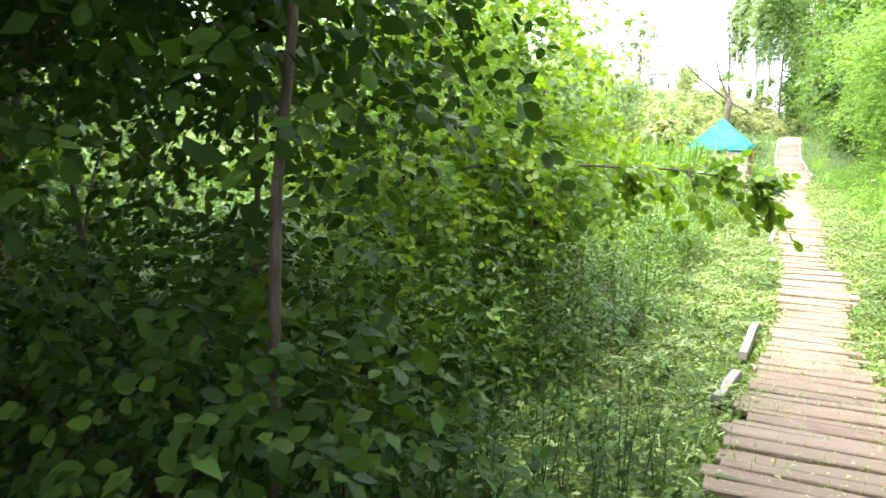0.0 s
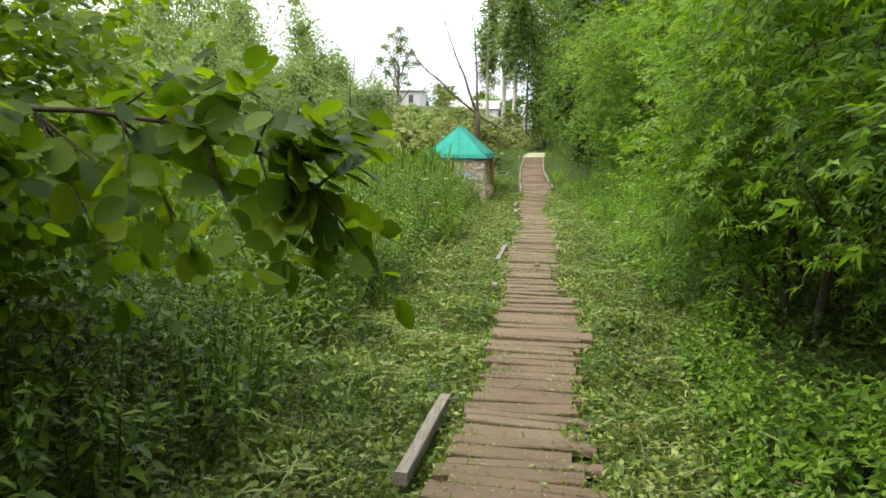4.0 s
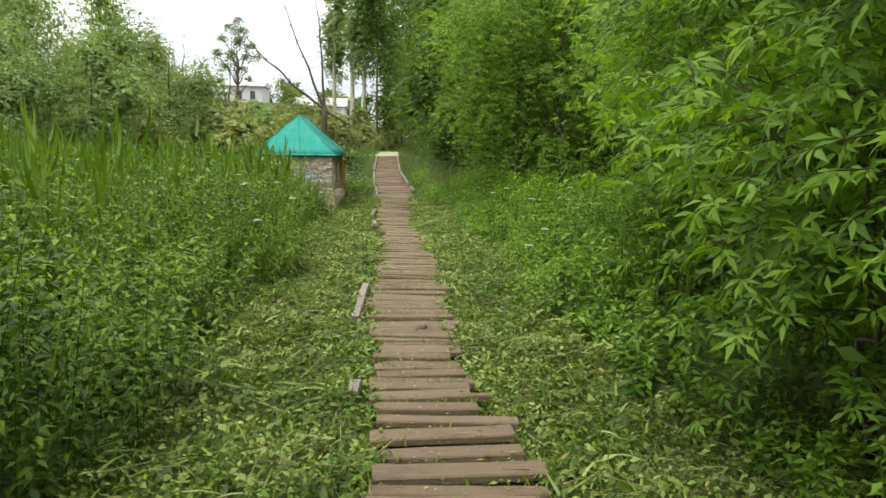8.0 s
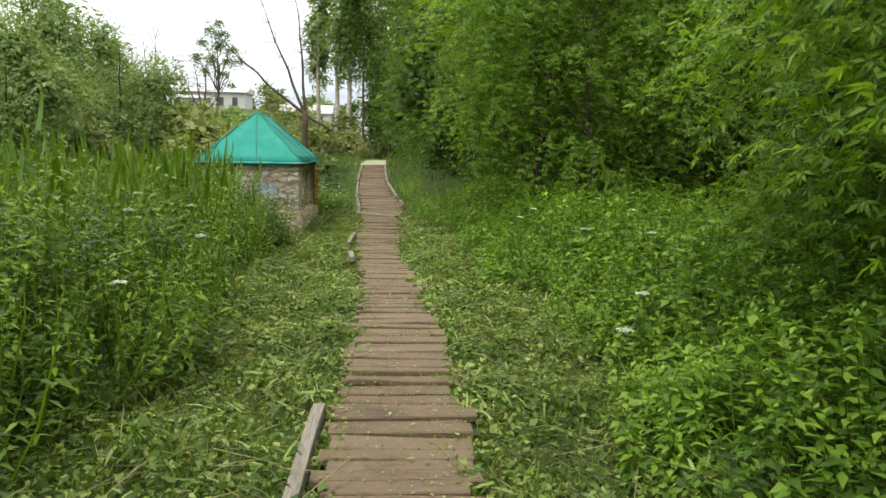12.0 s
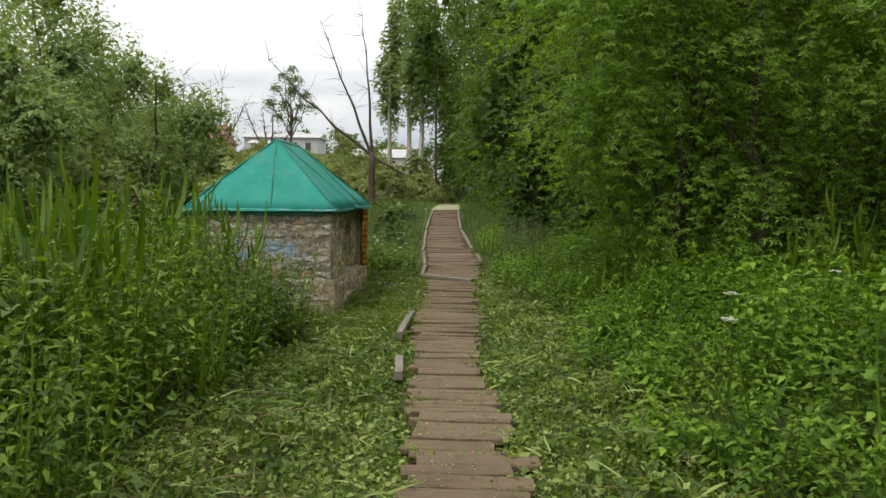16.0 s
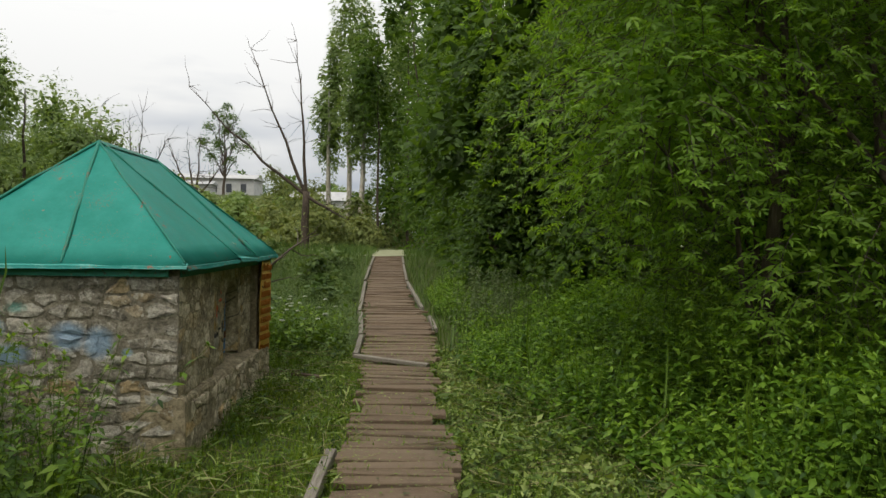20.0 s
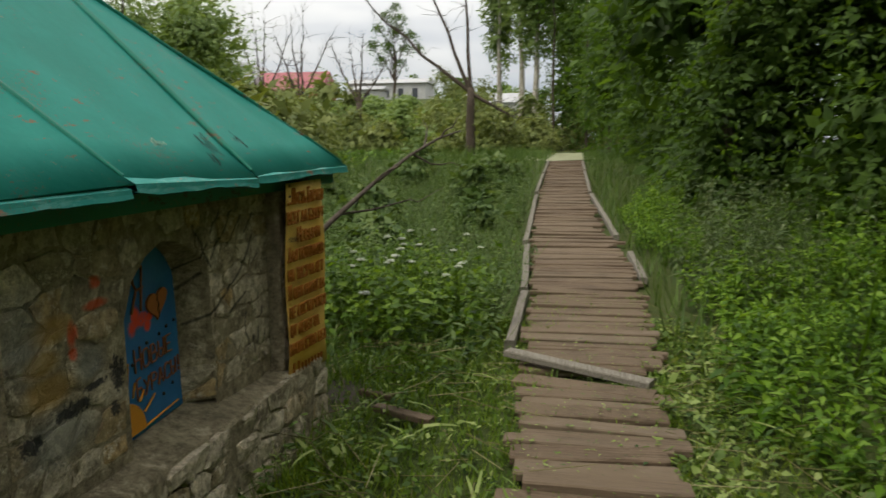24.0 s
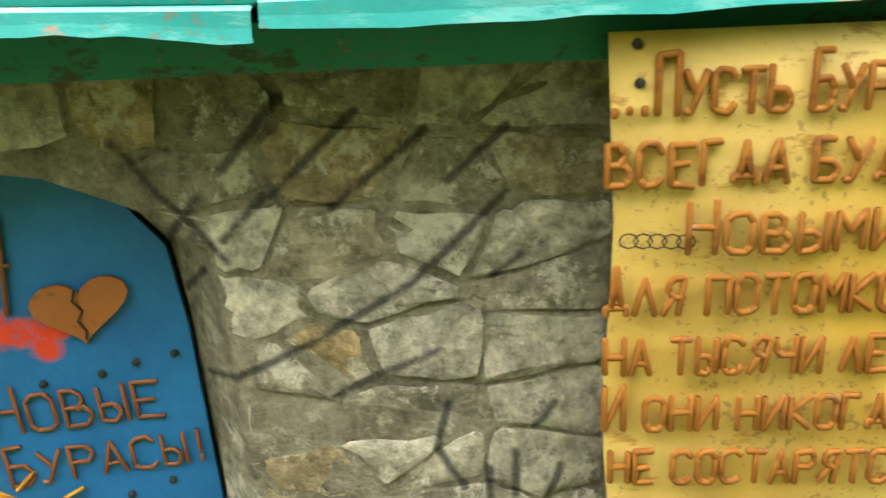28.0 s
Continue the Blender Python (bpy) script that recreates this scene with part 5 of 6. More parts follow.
    stuff("nettle_stems", st, M_NETTLE, "green nettle stems", "nettles")
    stuff("nettle_leaves", lf, M_NETTLE, "dense bright-green nettles and herbs beside the boardwalk", "nettles")
# herbs on the thicket floor, shade painted in by the dark leaf colour
lf, st = Pile(), Pile()
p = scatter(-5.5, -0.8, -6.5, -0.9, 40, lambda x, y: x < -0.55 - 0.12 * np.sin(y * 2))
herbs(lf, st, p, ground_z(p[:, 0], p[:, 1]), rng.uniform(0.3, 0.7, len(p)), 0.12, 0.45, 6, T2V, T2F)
stuff("thicket_herbs", lf.add(np.concatenate(st.v), np.concatenate(st.f)), M_THICKET_SHADE, "herbs on the thicket floor, shade put into their dark leaf colour", "herbs")
for y0, y1 in ((-1.0, 7.5), (7.5, 16.0), (16.0, 25.0), (25.0, 34.0)):
    lf, st = Pile(), Pile()
    p = scatter(0.7, 5.0 if y0 > 0 else 2.4, y0, y1, 72, lambda x, y: (x > right_edge(y)) & ((y > 9.5) | (x < right_edge(y) + np.where(y > 3.0, 0.45, 0.8))))
    edge = np.clip((p[:, 0] - right_edge(p[:, 1])) / 1.4, 0, 1)
    hgt, near = (0.28 + 0.50 * edge) * rng.uniform(0.7, 1.2, len(p)) * (0.92 + 0.28 * np.sin(1.9 * p[:, 0] + 1.3 * p[:, 1]) * np.sin(1.4 * p[:, 1] - 1.2 * p[:, 0])), edge < 0.55
    herbs(lf, st, p[near], ground_z(p[near, 0], p[near, 1]), hgt[near], 0.105, 0.46, 8, low=0.2, lean=0.34)
    herbs(lf, st, p[~near], ground_z(p[~near, 0], p[~near, 1]), hgt[~near], 0.125, 0.48, 7, T2V, T2F, lean=0.2)
    p = scatter(5.0, 12.0, y0, y1, 10, lambda x, y: x > 0)
    herbs(lf, st, p, ground_z(p[:, 0], p[:, 1]), rng.uniform(0.6, 1.0, len(p)), 0.18, 0.42, 5, T2V, T2F)
    stuff("nettle_stems", st, M_NETTLE_R, "green nettle stems in the shade", "nettles")
    stuff("nettle_leaves", lf, M_NETTLE_R, "thick dark-green nettles under the trees", "nettles")

# low growth under the hedge, its shade put into a darker leaf colour
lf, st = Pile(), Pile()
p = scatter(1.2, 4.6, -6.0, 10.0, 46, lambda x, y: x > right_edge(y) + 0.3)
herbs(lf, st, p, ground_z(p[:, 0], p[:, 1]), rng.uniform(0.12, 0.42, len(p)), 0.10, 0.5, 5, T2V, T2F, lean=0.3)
stuff("hedge_herbs", lf.add(np.concatenate(st.v), np.concatenate(st.f)), M_DARKTREE, "low herbs under the hedge, shade put into their dark green", "herbs")

# rough growth over the land around
lf = Pile()
p = np.concatenate([scatter(-38, -4.0, -25, 60, 4.2, lambda x, y: (x < -11) | (y < -1) | ((y > 20) & (x < -7))), scatter(4.0, 36, -25, 60, 3.6, lambda x, y: (x > 11) | (y < -1) | ((y > 33) & (x > 4))), scatter(-4, 4, -26, -8, 5, lambda x, y: y < -7.5)])
p = p[((p[:, 0] + 9.5) / 6.5) ** 2 + ((p[:, 1] - 57) / 6) ** 2 > 1]
for k in range(5):
    n = len(p)
    a = rng.uniform(0, 6.28, n)
    lf.add(*leaves(np.c_[p + rng.normal(0, 0.15, (n, 2)), ground_z(p[:, 0], p[:, 1]) + rng.uniform(0.0, 0.25, n)], np.c_[np.cos(a), np.sin(a), rng.uniform(0.1, 1.2, n)], np.c_[rng.normal(0, 0.4, (n, 2)), np.ones(n)], rng.uniform(0.18, 0.42, n), rng.uniform(0.06, 0.13, n), T2V, T2F))
stuff("rough_growth", lf, M_NETTLE_R, "rough weeds covering the land around", "weeds")

# reeds
lf = Pile()
p = np.concatenate([scatter(-9.0, -2.4, 3.0, 19.5, 9, lambda x, y: rng.uniform(0, 1, len(x)) < np.clip((-1.9 - x + wx(y)) / 2.4, 0.2, 1)), scatter(-3.8, -2.0, 15.5, 20.0, 7, in_left), scatter(2.6, 4.2, 17.5, 20.5, 1.2, lambda x, y: x > 0)])
hgt = rng.uniform(1.0, 1.55, len(p)) * np.where(p[:, 0] > 0, 0.85, np.where(p[:, 1] > 13, 0.85, 1))
foot = np.c_[p, ground_z(p[:, 0], p[:, 1])]
tip = foot + np.c_[rng.normal(0, 0.07, (len(p), 2)), np.ones(len(p))] * hgt[:, None]
lf.add(*rods(foot, tip, 0.005, 0.002))
for k in range(7):
    s = 0.35 + 0.65 * k / 6
    ang = rng.uniform(0, 6.28, len(p))
    d = np.c_[np.cos(ang) * 0.42, np.sin(ang) * 0.42, np.full(len(p), 0.9)]
    v, f = leaves(foot + (tip - foot) * s, d, np.c_[np.cos(ang), np.sin(ang), np.full(len(p), 0.2)], rng.uniform(0.28, 0.48, len(p)), rng.uniform(0.026, 0.046, len(p)), BLV, BLF)
    lf.add(v, f)
stuff("reeds", lf, M_REED, "tall green reeds among the nettles", "reeds")


# grass and mown litter
def blades(pile, p, length, width, spread=0.5):
    n = len(p)
    ang = rng.uniform(0, 6.28, n)
    d = np.c_[np.cos(ang) * spread, np.sin(ang) * spread, np.ones(n)]
    pile.add(*leaves(np.c_[p, ground_z(p[:, 0], p[:, 1]) - 0.01], d, np.c_[np.cos(ang), np.sin(ang), np.full(n, 0.1)], length, width, BLV, BLF))


def mown(x, y):
    return (x > left_edge(y) - 0.18) & (x < right_edge(y) + 0.3) & ~((x > side_left(y) + 0.03) & (x < side_right(y) - 0.05)) & ~((x < -1.36) & (y > 20.4) & (y < 23.6))


def heap(x, y):
    """Low heaps of cut plants."""
    h = np.sin(3.3 * x + 1.9 * y) * np.sin(2.7 * y - 2.1 * x) + 0.6 * np.sin(8.3 * x + 1) * np.sin(7.1 * y) + 0.4 * np.sin(15 * x - 11 * y)
    return 0.085 * np.clip(h + 0.3, 0, 2) * np.clip((np.abs(x + 0.05 - wx(y)) - 0.4) / 0.5, 0.15, 1)


lf = Pile()
p = np.concatenate([scatter(-2.2, 1.9, -3.5, 26.0, 520, mown), scatter(-1.9, -0.4, 19.0, 26.0, 900, mown)])
blades(lf, p, rng.uniform(0.05, 0.17, len(p)) * (0.7 + heap(p[:, 0], p[:, 1]) * 9), rng.uniform(0.004, 0.010, len(p)), 0.9)
stuff("short_grass", lf, M_GRASS, "short trampled grass beside the boards", "grass")
lf = Pile()
p = scatter(-2.2, 1.9, -3.0, 26.0, 1300, mown)
p = p[(p[:, 1] < 19.0) | (p[:, 0] > 0) | (rng.uniform(0, 1, len(p)) < 0.45)]
n = len(p)
ang = rng.uniform(0, 6.28, n)
hp = heap(p[:, 0], p[:, 1])
d = np.c_[np.cos(ang), np.sin(ang), rng.normal(0.1, 0.6, n)]
size = rng.uniform(0.02, 0.062, n) * np.where(rng.uniform(0, 1, n) > 0.90, 1.6, 1.0) * np.where((p[:, 1] > 19.0) & (p[:, 0] < 0), 0.65, 1.0)
lf.add(*leaves(np.c_[p, ground_z(p[:, 0], p[:, 1]) + hp * rng.uniform(0.3, 1.1, n) + rng.uniform(0.0, 0.06, n)], d, np.c_[rng.normal(0, 0.8, (n, 2)), np.ones(n)], size, size * rng.uniform(0.35, 0.75, n), T4V, T4F))
stuff("mown_leaves", lf, M_MOWN, "pale wilting mown leaves strewn over the ground", "leaf litter")
lf, st = Pile(), Pile()
p = scatter(-2.2, 1.9, -0.5, 26.0, 34, lambda x, y: mown(x, y) & (heap(x, y) > 0.01))
herbs(lf, st, p, ground_z(p[:, 0], p[:, 1]), rng.uniform(0.06, 0.22, len(p)), 0.06, 0.5, 4, T2V, T2F, lean=0.45)
stuff("sprouts", lf.add(np.concatenate(st.v), np.concatenate(st.f)), M_NETTLE, "fresh green sprouts between the mown leaves", "herbs")
lf = Pile()
p = scatter(-2.0, 1.7, 0.0, 26.0, 42, mown)
ang = rng.uniform(0, 6.28, len(p))
a = np.c_[p, ground_z(p[:, 0], p[:, 1]) + heap(p[:, 0], p[:, 1]) + rng.uniform(0.02, 0.08, len(p))]
lf.add(*rods(a, a + np.c_[np.cos(ang), np.sin(ang), rng.normal(0, 0.2, len(p))] * rng.uniform(0.1, 0.4, len(p))[:, None], 0.003, 0.002))
p = scatter(-2.1, 1.8, -3.0, 25.0, 120, lambda x, y: mown(x, y) & (heap(x, y) > 0.004))
n = len(p)
ang = rng.uniform(0, 6.28, n) * 0.5 + np.sin(p[:, 0] * 2.1 + p[:, 1] * 1.3) * 2.2
hay = Pile()
hay.add(*leaves(np.c_[p, ground_z(p[:, 0], p[:, 1]) + heap(p[:, 0], p[:, 1]) + rng.uniform(0.02, 0.09, n)], np.c_[np.cos(ang), np.sin(ang), rng.normal(0.05, 0.22, n)], np.c_[rng.normal(0, 0.6, (n, 2)), np.ones(n)], rng.uniform(0.07, 0.24, n), rng.uniform(0.006, 0.018, n), BLV, BLF))
stuff("cut_grass", hay, M_MOWN, "long pale cut grass lying in swathes", "leaf litter")
stuff("cut_stems", lf, M_DRYSTEM, "dry cut stems lying in the mown grass", "leaf litter")
# tall grass and feathery herbs among the nettles
lf = Pile()
p = np.concatenate([scatter(-6.0, -1.3, 0.0, 20.2, 40, lambda x, y: in_left(x, y) & (np.sin(1.3 * x + 0.7 * y) + np.sin(0.9 * y - 2) > -0.3)), scatter(1.0, 4.0, 8.0, 25.0, 7, lambda x, y: x > right_edge(y) + 0.2)])
blades(lf, p, rng.uniform(0.5, 1.15, len(p)), rng.uniform(0.009, 0.020, len(p)), 0.55)
stuff("tall_grass", lf, M_REED, "tall grass blades among the herbs", "grass")
lf, st = Pile(), Pile()
p = scatter(-5.0, -1.5, 1.0, 20.2, 14, lambda x, y: in_left(x, y) & (np.sin(2.1 * x - 1.1 * y) + 0.6 * np.sin(0.8 * y + 1) > 0.0))
herbs(lf, st, p, ground_z(p[:, 0], p[:, 1]), rng.uniform(0.6, 1.15, len(p)), 0.085, 0.25, 12, T2V, T2F)
p = scatter(1.6, 4.5, 8.0, 26.0, 3.5, lambda x, y: (x > right_edge(y) + 0.2) & (np.sin(1.9 * x + 1.3 * y) > 0.2))
herbs(lf, st, p, ground_z(p[:, 0], p[:, 1]), rng.uniform(0.4, 0.75, len(p)), 0.085, 0.25, 11, T2V, T2F)
stuff("feathery_herbs", lf.add(np.concatenate(st.v), np.concatenate(st.f)), M_NETTLE, "pale feathery herbs standing above the nettles", "herbs")
# sedge meadow beyond the hut
lf = Pile()
p = scatter(-9.0, -0.6, 36.0, 60.0, 34, lambda x, y: (x < -0.7 - 0.012 * y) & (((x + 9.5) / 6) ** 2 + ((y - 57) / 5.5) ** 2 > 1))
blades(lf, p, rng.uniform(0.3, 0.7, len(p)), rng.uniform(0.010, 0.022, len(p)), 0.8)
p = scatter(-7.0, -0.58, 24.2, 36.0, 170, lambda x, y: (x < side_left(y) - 0.12) & (np.sin(2.3 * x + 1.1 * y) * np.sin(1.9 * y - 0.8 * x) > rng.uniform(-1.6, 0.4, len(x))))
blades(lf, p, rng.uniform(0.12, 0.50, len(p)) * (1 + 0.45 * np.sin(2.3 * p[:, 0] + 1.1 * p[:, 1]) * np.sin(1.9 * p[:, 1] - 0.8 * p[:, 0])), rng.uniform(0.005, 0.012, len(p)), 1.3)
p = scatter(0.55, 3.0, 25.0, 62.0, 40, lambda x, y: x > side_right(y) + 0.1)
blades(lf, p, rng.uniform(0.2, 0.5, len(p)), rng.uniform(0.010, 0.02, len(p)), 0.6)
stuff("sedge_meadow", lf, M_SEDGE, "tall soft sedge grass round the far boards", "grass")
lf, st = Pile(), Pile()
p = scatter(-6.5, -0.6, 24.3, 38.0, 38, lambda x, y: (x < side_left(y) - 0.2) & (np.sin(1.1 * x + 0.8 * y) + np.sin(1.9 * y - 1.3 * x) > -0.7))
herbs(lf, st, p, ground_z(p[:, 0], p[:, 1]), rng.uniform(0.18, 0.58, len(p)) * (1 + 0.3 * np.sin(p[:, 1] * 1.3 + p[:, 0])), 0.085, 0.3, 9, T2V, T2F, lean=0.25)
stuff("meadow_herbs", lf.add(np.concatenate(st.v), np.concatenate(st.f)), M_MEADOW, "soft meadow herbs mixed with the sedge", "herbs")

# ---- flowers and special plants ----
def umbel(x, y, h, heads=1, r=0.055):
    g = gz(x, y)
    ob = thing("white_umbel_flower", (x, y, g), "tall stem with a flat white umbel flower head", "wildflower", "umbel flowers in the herbs")
    o = np.array((x, y, g))
    st = Pile()
    top = np.array((rng.normal(0, 0.05), rng.normal(0, 0.05), h))
    st.add(*tube(bent((0, 0, 0), top, 5, 0.02), np.linspace(0.006, 0.003, 5), 5))
    head = Pile()
    for k in range(16):
        a, q = k * 2.4, r * math.sqrt((k + 0.5) / 16)
        c = top + np.array((q * math.cos(a), q * math.sin(a), 0.03 - q * 0.25))
        st.add(*rods(top[None], c[None], 0.0012, 0.0008))
        n = 7
        aa = rng.uniform(0, 6.28, n)
        head.add(*leaves(np.repeat(c[None], n, 0) + rng.normal(0, 0.004, (n, 3)), np.c_[np.cos(aa), np.sin(aa), np.full(n, 0.3)], np.c_[rng.normal(0, 0.3, (n, 2)), np.ones(n)], np.full(n, 0.016), np.full(n, 0.014), T2V, T2F))
    part("stem", st.mesh("stem", M_NETTLE), ob)
    part("flower_head", head.mesh("flower_head", M_WHITE), ob)


for x, y, h in ((-2.2, 13.0, 0.95), (-2.0, 13.9, 0.98), (-1.6, 12.5, 0.85), (-2.35, 13.3, 0.9), (-1.9, 11.6, 0.7), (-2.6, 14.6, 1.0), (1.72, 16.7, 0.8), (1.5, 15.7, 0.78), (1.1, 11.2, 0.5), (1.45, 11.7, 0.62),
                (2.1, 13.2, 0.8), (2.6, 15.2, 0.85), (1.9, 14.2, 0.75), (2.9, 17.4, 0.85)):
    umbel(x + float(wx(y)), y, h, r=0.045)
for k in range(26):
    umbel(-1.45 + rng.normal(0, 0.28), 25.6 + rng.normal(0, 0.5), rng.uniform(0.45, 0.70), r=0.024)
lf, st = Pile(), Pile()
p = np.c_[rng.normal(-1.5, 0.38, 420), rng.normal(25.7, 0.65, 420)]
p = p[(p[:, 0] < -0.75) & (p[:, 1] > 24.6)]
herbs(lf, st, p, ground_z(p[:, 0], p[:, 1]), rng.uniform(0.3, 0.6, len(p)), 0.105, 0.62, 6)
stuff("flower_bush_stems", st, M_NETTLE, "green stems of the flowering bush", "bush")
stuff("flower_bush_leaves", lf, M_NETTLE, "lush broad-leaved bush with white flowers beyond the hut", "bush")
lf, st = Pile(), Pile()
p = np.c_[rng.normal(1.55, 0.35, 200), rng.normal(27.4, 0.9, 200)]
p = p[p[:, 0] > 0.8]
herbs(lf, st, p, ground_z(p[:, 0], p[:, 1]), rng.uniform(0.5, 1.1, len(p)), 0.10, 0.22, 9)
stuff("wormwood_stems", st, M_SILVER, "grey-green wormwood stems", "wormwood")
stuff("wormwood_leaves", lf, M_SILVER, "tall grey-green wormwood beside the boards", "wormwood")

# bare damp soil at the corner of the hut
n, v, f = 14, [], []
for i in range(n + 1):
    for j in range(n + 1):
        u, w = i / n * 2 - 1, j / n * 2 - 1
        x, y = -1.62 + 0.42 * u, 23.86 + 0.30 * w
        v.append((x, y, gz(x, y) + 0.03 * max(-0.7, 1 - (u * u + w * w) * (1.1 + 0.25 * math.sin(5 * u + 3 * w))) + 0.006 * math.sin(31 * u + 17 * w)))
for i in range(n):
    for j in range(n):
        k = i * (n + 1) + j
        f.append((k, k + n + 1, k + n + 2, k + 1))
tagged(new("bare_soil", mesh_from("bare_soil", v, f, M_SOIL, True)), "dark damp bare soil beside the hut corner", "soil", "", "structure")

# dead branch leaning behind the hut
ob = thing("fallen_branch", (-2.3, 24.7, 0.1), "bare fallen branch leaning out of the grass behind the hut", "branch")
o = np.array((-2.3, 24.7, 0.1))
main = np.array([(-2.35, 24.6, 0.1), (-2.15, 25.0, 0.55), (-1.95, 25.5, 0.84), (-1.85, 26.2, 1.05), (-1.68, 26.9, 1.28), (-1.52, 27.5, 1.44), (-1.38, 28.1, 1.53)])
bp = Pile().add(*tube(main, np.linspace(0.03, 0.008, 7), 7))
part("main_stem", bp.mesh("main_stem", M_BARK, True, o), ob)
tw, lf = Pile(), Pile()
for a, b in (((-1.93, 25.6, 0.85), (-1.45, 27.5, 0.96)), ((-1.66, 27.0, 1.29), (-1.25, 27.6, 1.15)), ((-1.5, 27.5, 1.44), (-1.3, 27.7, 1.7)), ((-1.85, 26.2, 1.05), (-1.6, 26.3, 1.25)), ((-1.6, 27.2, 1.36), (-1.75, 27.9, 1.65))):
    tw.add(*tube(bent(a, b, 5, 0.05), np.linspace(0.012, 0.003, 5), 5))
n = 60
q = np.array((-1.45, 27.6, 1.5)) + rng.normal(0, 0.2, (n, 3))
lf.add(*leaves(q, rng.normal(0, 1, (n, 3)), np.c_[rng.normal(0, 0.5, (n, 2)), np.ones(n)], rng.uniform(0.03, 0.06, n), rng.uniform(0.018, 0.03, n), T2V, T2F))
part("brushwood", tw.mesh("brushwood", M_BARK, False, o), ob)
part("foliage", lf.mesh("foliage", M_OLIVE, False, o), ob)


# ---- distance ----
def bare_tree(base, ends, r, label, group=""):
    """A leafless tree: trunk to a fork, crooked limbs to given tips, fine twigs."""
    base = np.asarray(base, float)
    ob = thing("dead_tree", tuple(base), label, "tree", group)
    fork = base + (0.1, 0, r * 17)
    tp = Pile().add(*tube(bent(base - (0, 0, 0.2), fork, 5, 0.01), np.linspace(r * 1.25, r * 0.95, 5), 10))
    part("trunk", tp.mesh("trunk", M_BARK, True, base), ob)
    tw = Pile()
    for e in ends:
        line = bent(fork - (0, 0, 0.2), e, 9, 0.009, 0.03)
        lp = Pile().add(*tube(line, np.linspace(r * 0.55, r * 0.06, 9), 8))
        part("limb", lp.mesh("limb", M_BARK, True, base), ob)
        for k in range(3, 9):
            for _ in range(3):
                d = unit(rng.normal(0, 1, 3) + (0, 0, 0.4) + 0.8 * unit(np.asarray(e) - fork)) * rng.uniform(0.4, 1.3) * r * 7
                tw.add(*tube(bent(line[k], line[k] + d, 4, 0.06), np.linspace(r * 0.10, r * 0.02, 4), 4))
    tagged(part("brushwood", tw.mesh("brushwood", M_BARK, False, base), ob), "", "", "", "stuff")
    return ob


bare_tree((-4.7, 52.0, gz(-4.7, 52.0)), [(-7.3, 52.0, 10.4), (-5.2, 52.3, 10.9), (-10.0, 51.5, 8.4), (-2.6, 51.7, 2.4)], 0.17, "grey forked dead tree beside the pond")
for x, y, h in ((-17.4, 66.0, 8.6), (-14.2, 68.0, 7.2), (-21.6, 70.0, 9.5)):
    g = gz(x, y)
    bare_tree((x, y, g), [(x - 1.6, y, g + h * 0.9), (x + 0.4, y, g + h), (x + 2.0, y, g + h * 0.8), (x - 0.6, y + 0.4, g + h * 0.95)], 0.19, "leafless grey tree on the slope", "bare trees on the slope")


def far_tree(name, x, y, h, r, mat, label, n=420, leaf=0.22, bark=M_BARK, low=0.25, group="", trunk_r=0.12, ratio=0.5, droop=0.3, shape=1.0, nodes=3, comp=(0.0, 0.8), fill=2.6, fill_size=2.0):
    g = gz(x, y)
    mid = (low + 1) / 2
    blobs = [((x + rng.normal(0, 0.25) * r, y + rng.normal(0, 0.25) * r, g + h * (low + (1 - low) * t)), (r * w, r * w, h * (1 - low) * 0.26)) for t, w in ((0.15, 0.8), (0.38, 1.0), (0.62, 0.85 * shape), (0.84, 0.55 * shape))]
    return tree(name, (x, y, g), h, blobs, n, leaf, label, mat, bark, trunk_r, nodes, ratio, comp, 0.9 * max(0.6, r / 2.5), droop, T2V, T2F, group=group, limbs=False, fill=fill if low < 0.2 else 0.8, fill_size=fill_size)


for x, y, h, r in ((-9.9, 30, 7.2, 2.1), (-9.0, 34, 5.4, 1.6), (-13, 33, 9.4, 2.8), (-17, 38, 10.4, 3.1), (-12.5, 25, 7.4, 2.6), (-16.5, 28, 8.0, 2.5), (-22, 34, 10.0, 3.0), (-11.5, 41, 5.8, 2.0), (-10.0, 19.5, 4.6, 1.8), (-14, 14, 6.2, 2.3), (-11.5, 8.5, 5.2, 2.0), (-9.5, 3.5, 5.0, 2.0), (-18, 20, 8.0, 2.6), (-8.6, 25.5, 4.4, 1.5),
                   (-26, 44, 10.0, 3.2), (-15.5, 46, 6.0, 2.4), (-20, 52, 7.0, 2.6), (-27, 56, 8.0, 3.0), (-34, 50, 9.0, 3.2), (-8.0, 14.5, 3.2, 1.3), (-20.5, 44, 10.5, 3.2), (-14.2, 28.5, 8.6, 2.6),
                   (-11.2, 35.5, 7.0, 2.2), (-12.0, 29.5, 7.6, 2.2), (-15.0, 33, 9.2, 2.6), (-18.5, 33, 9.6, 2.8), (-10.6, 24.5, 4.6, 1.7), (-13.6, 21.0, 6.0, 2.2), (-16.5, 17, 7.0, 2.4), (-12.5, 11.5, 5.4, 2.0), (-13.5, 5.0, 6.0, 2.2), (-24, 28, 9.5, 3.0), (-9.8, 38.5, 4.0, 1.7), (-13.0, 44.0, 4.6, 2.0)):
    far = y > 36 or x < -15.5
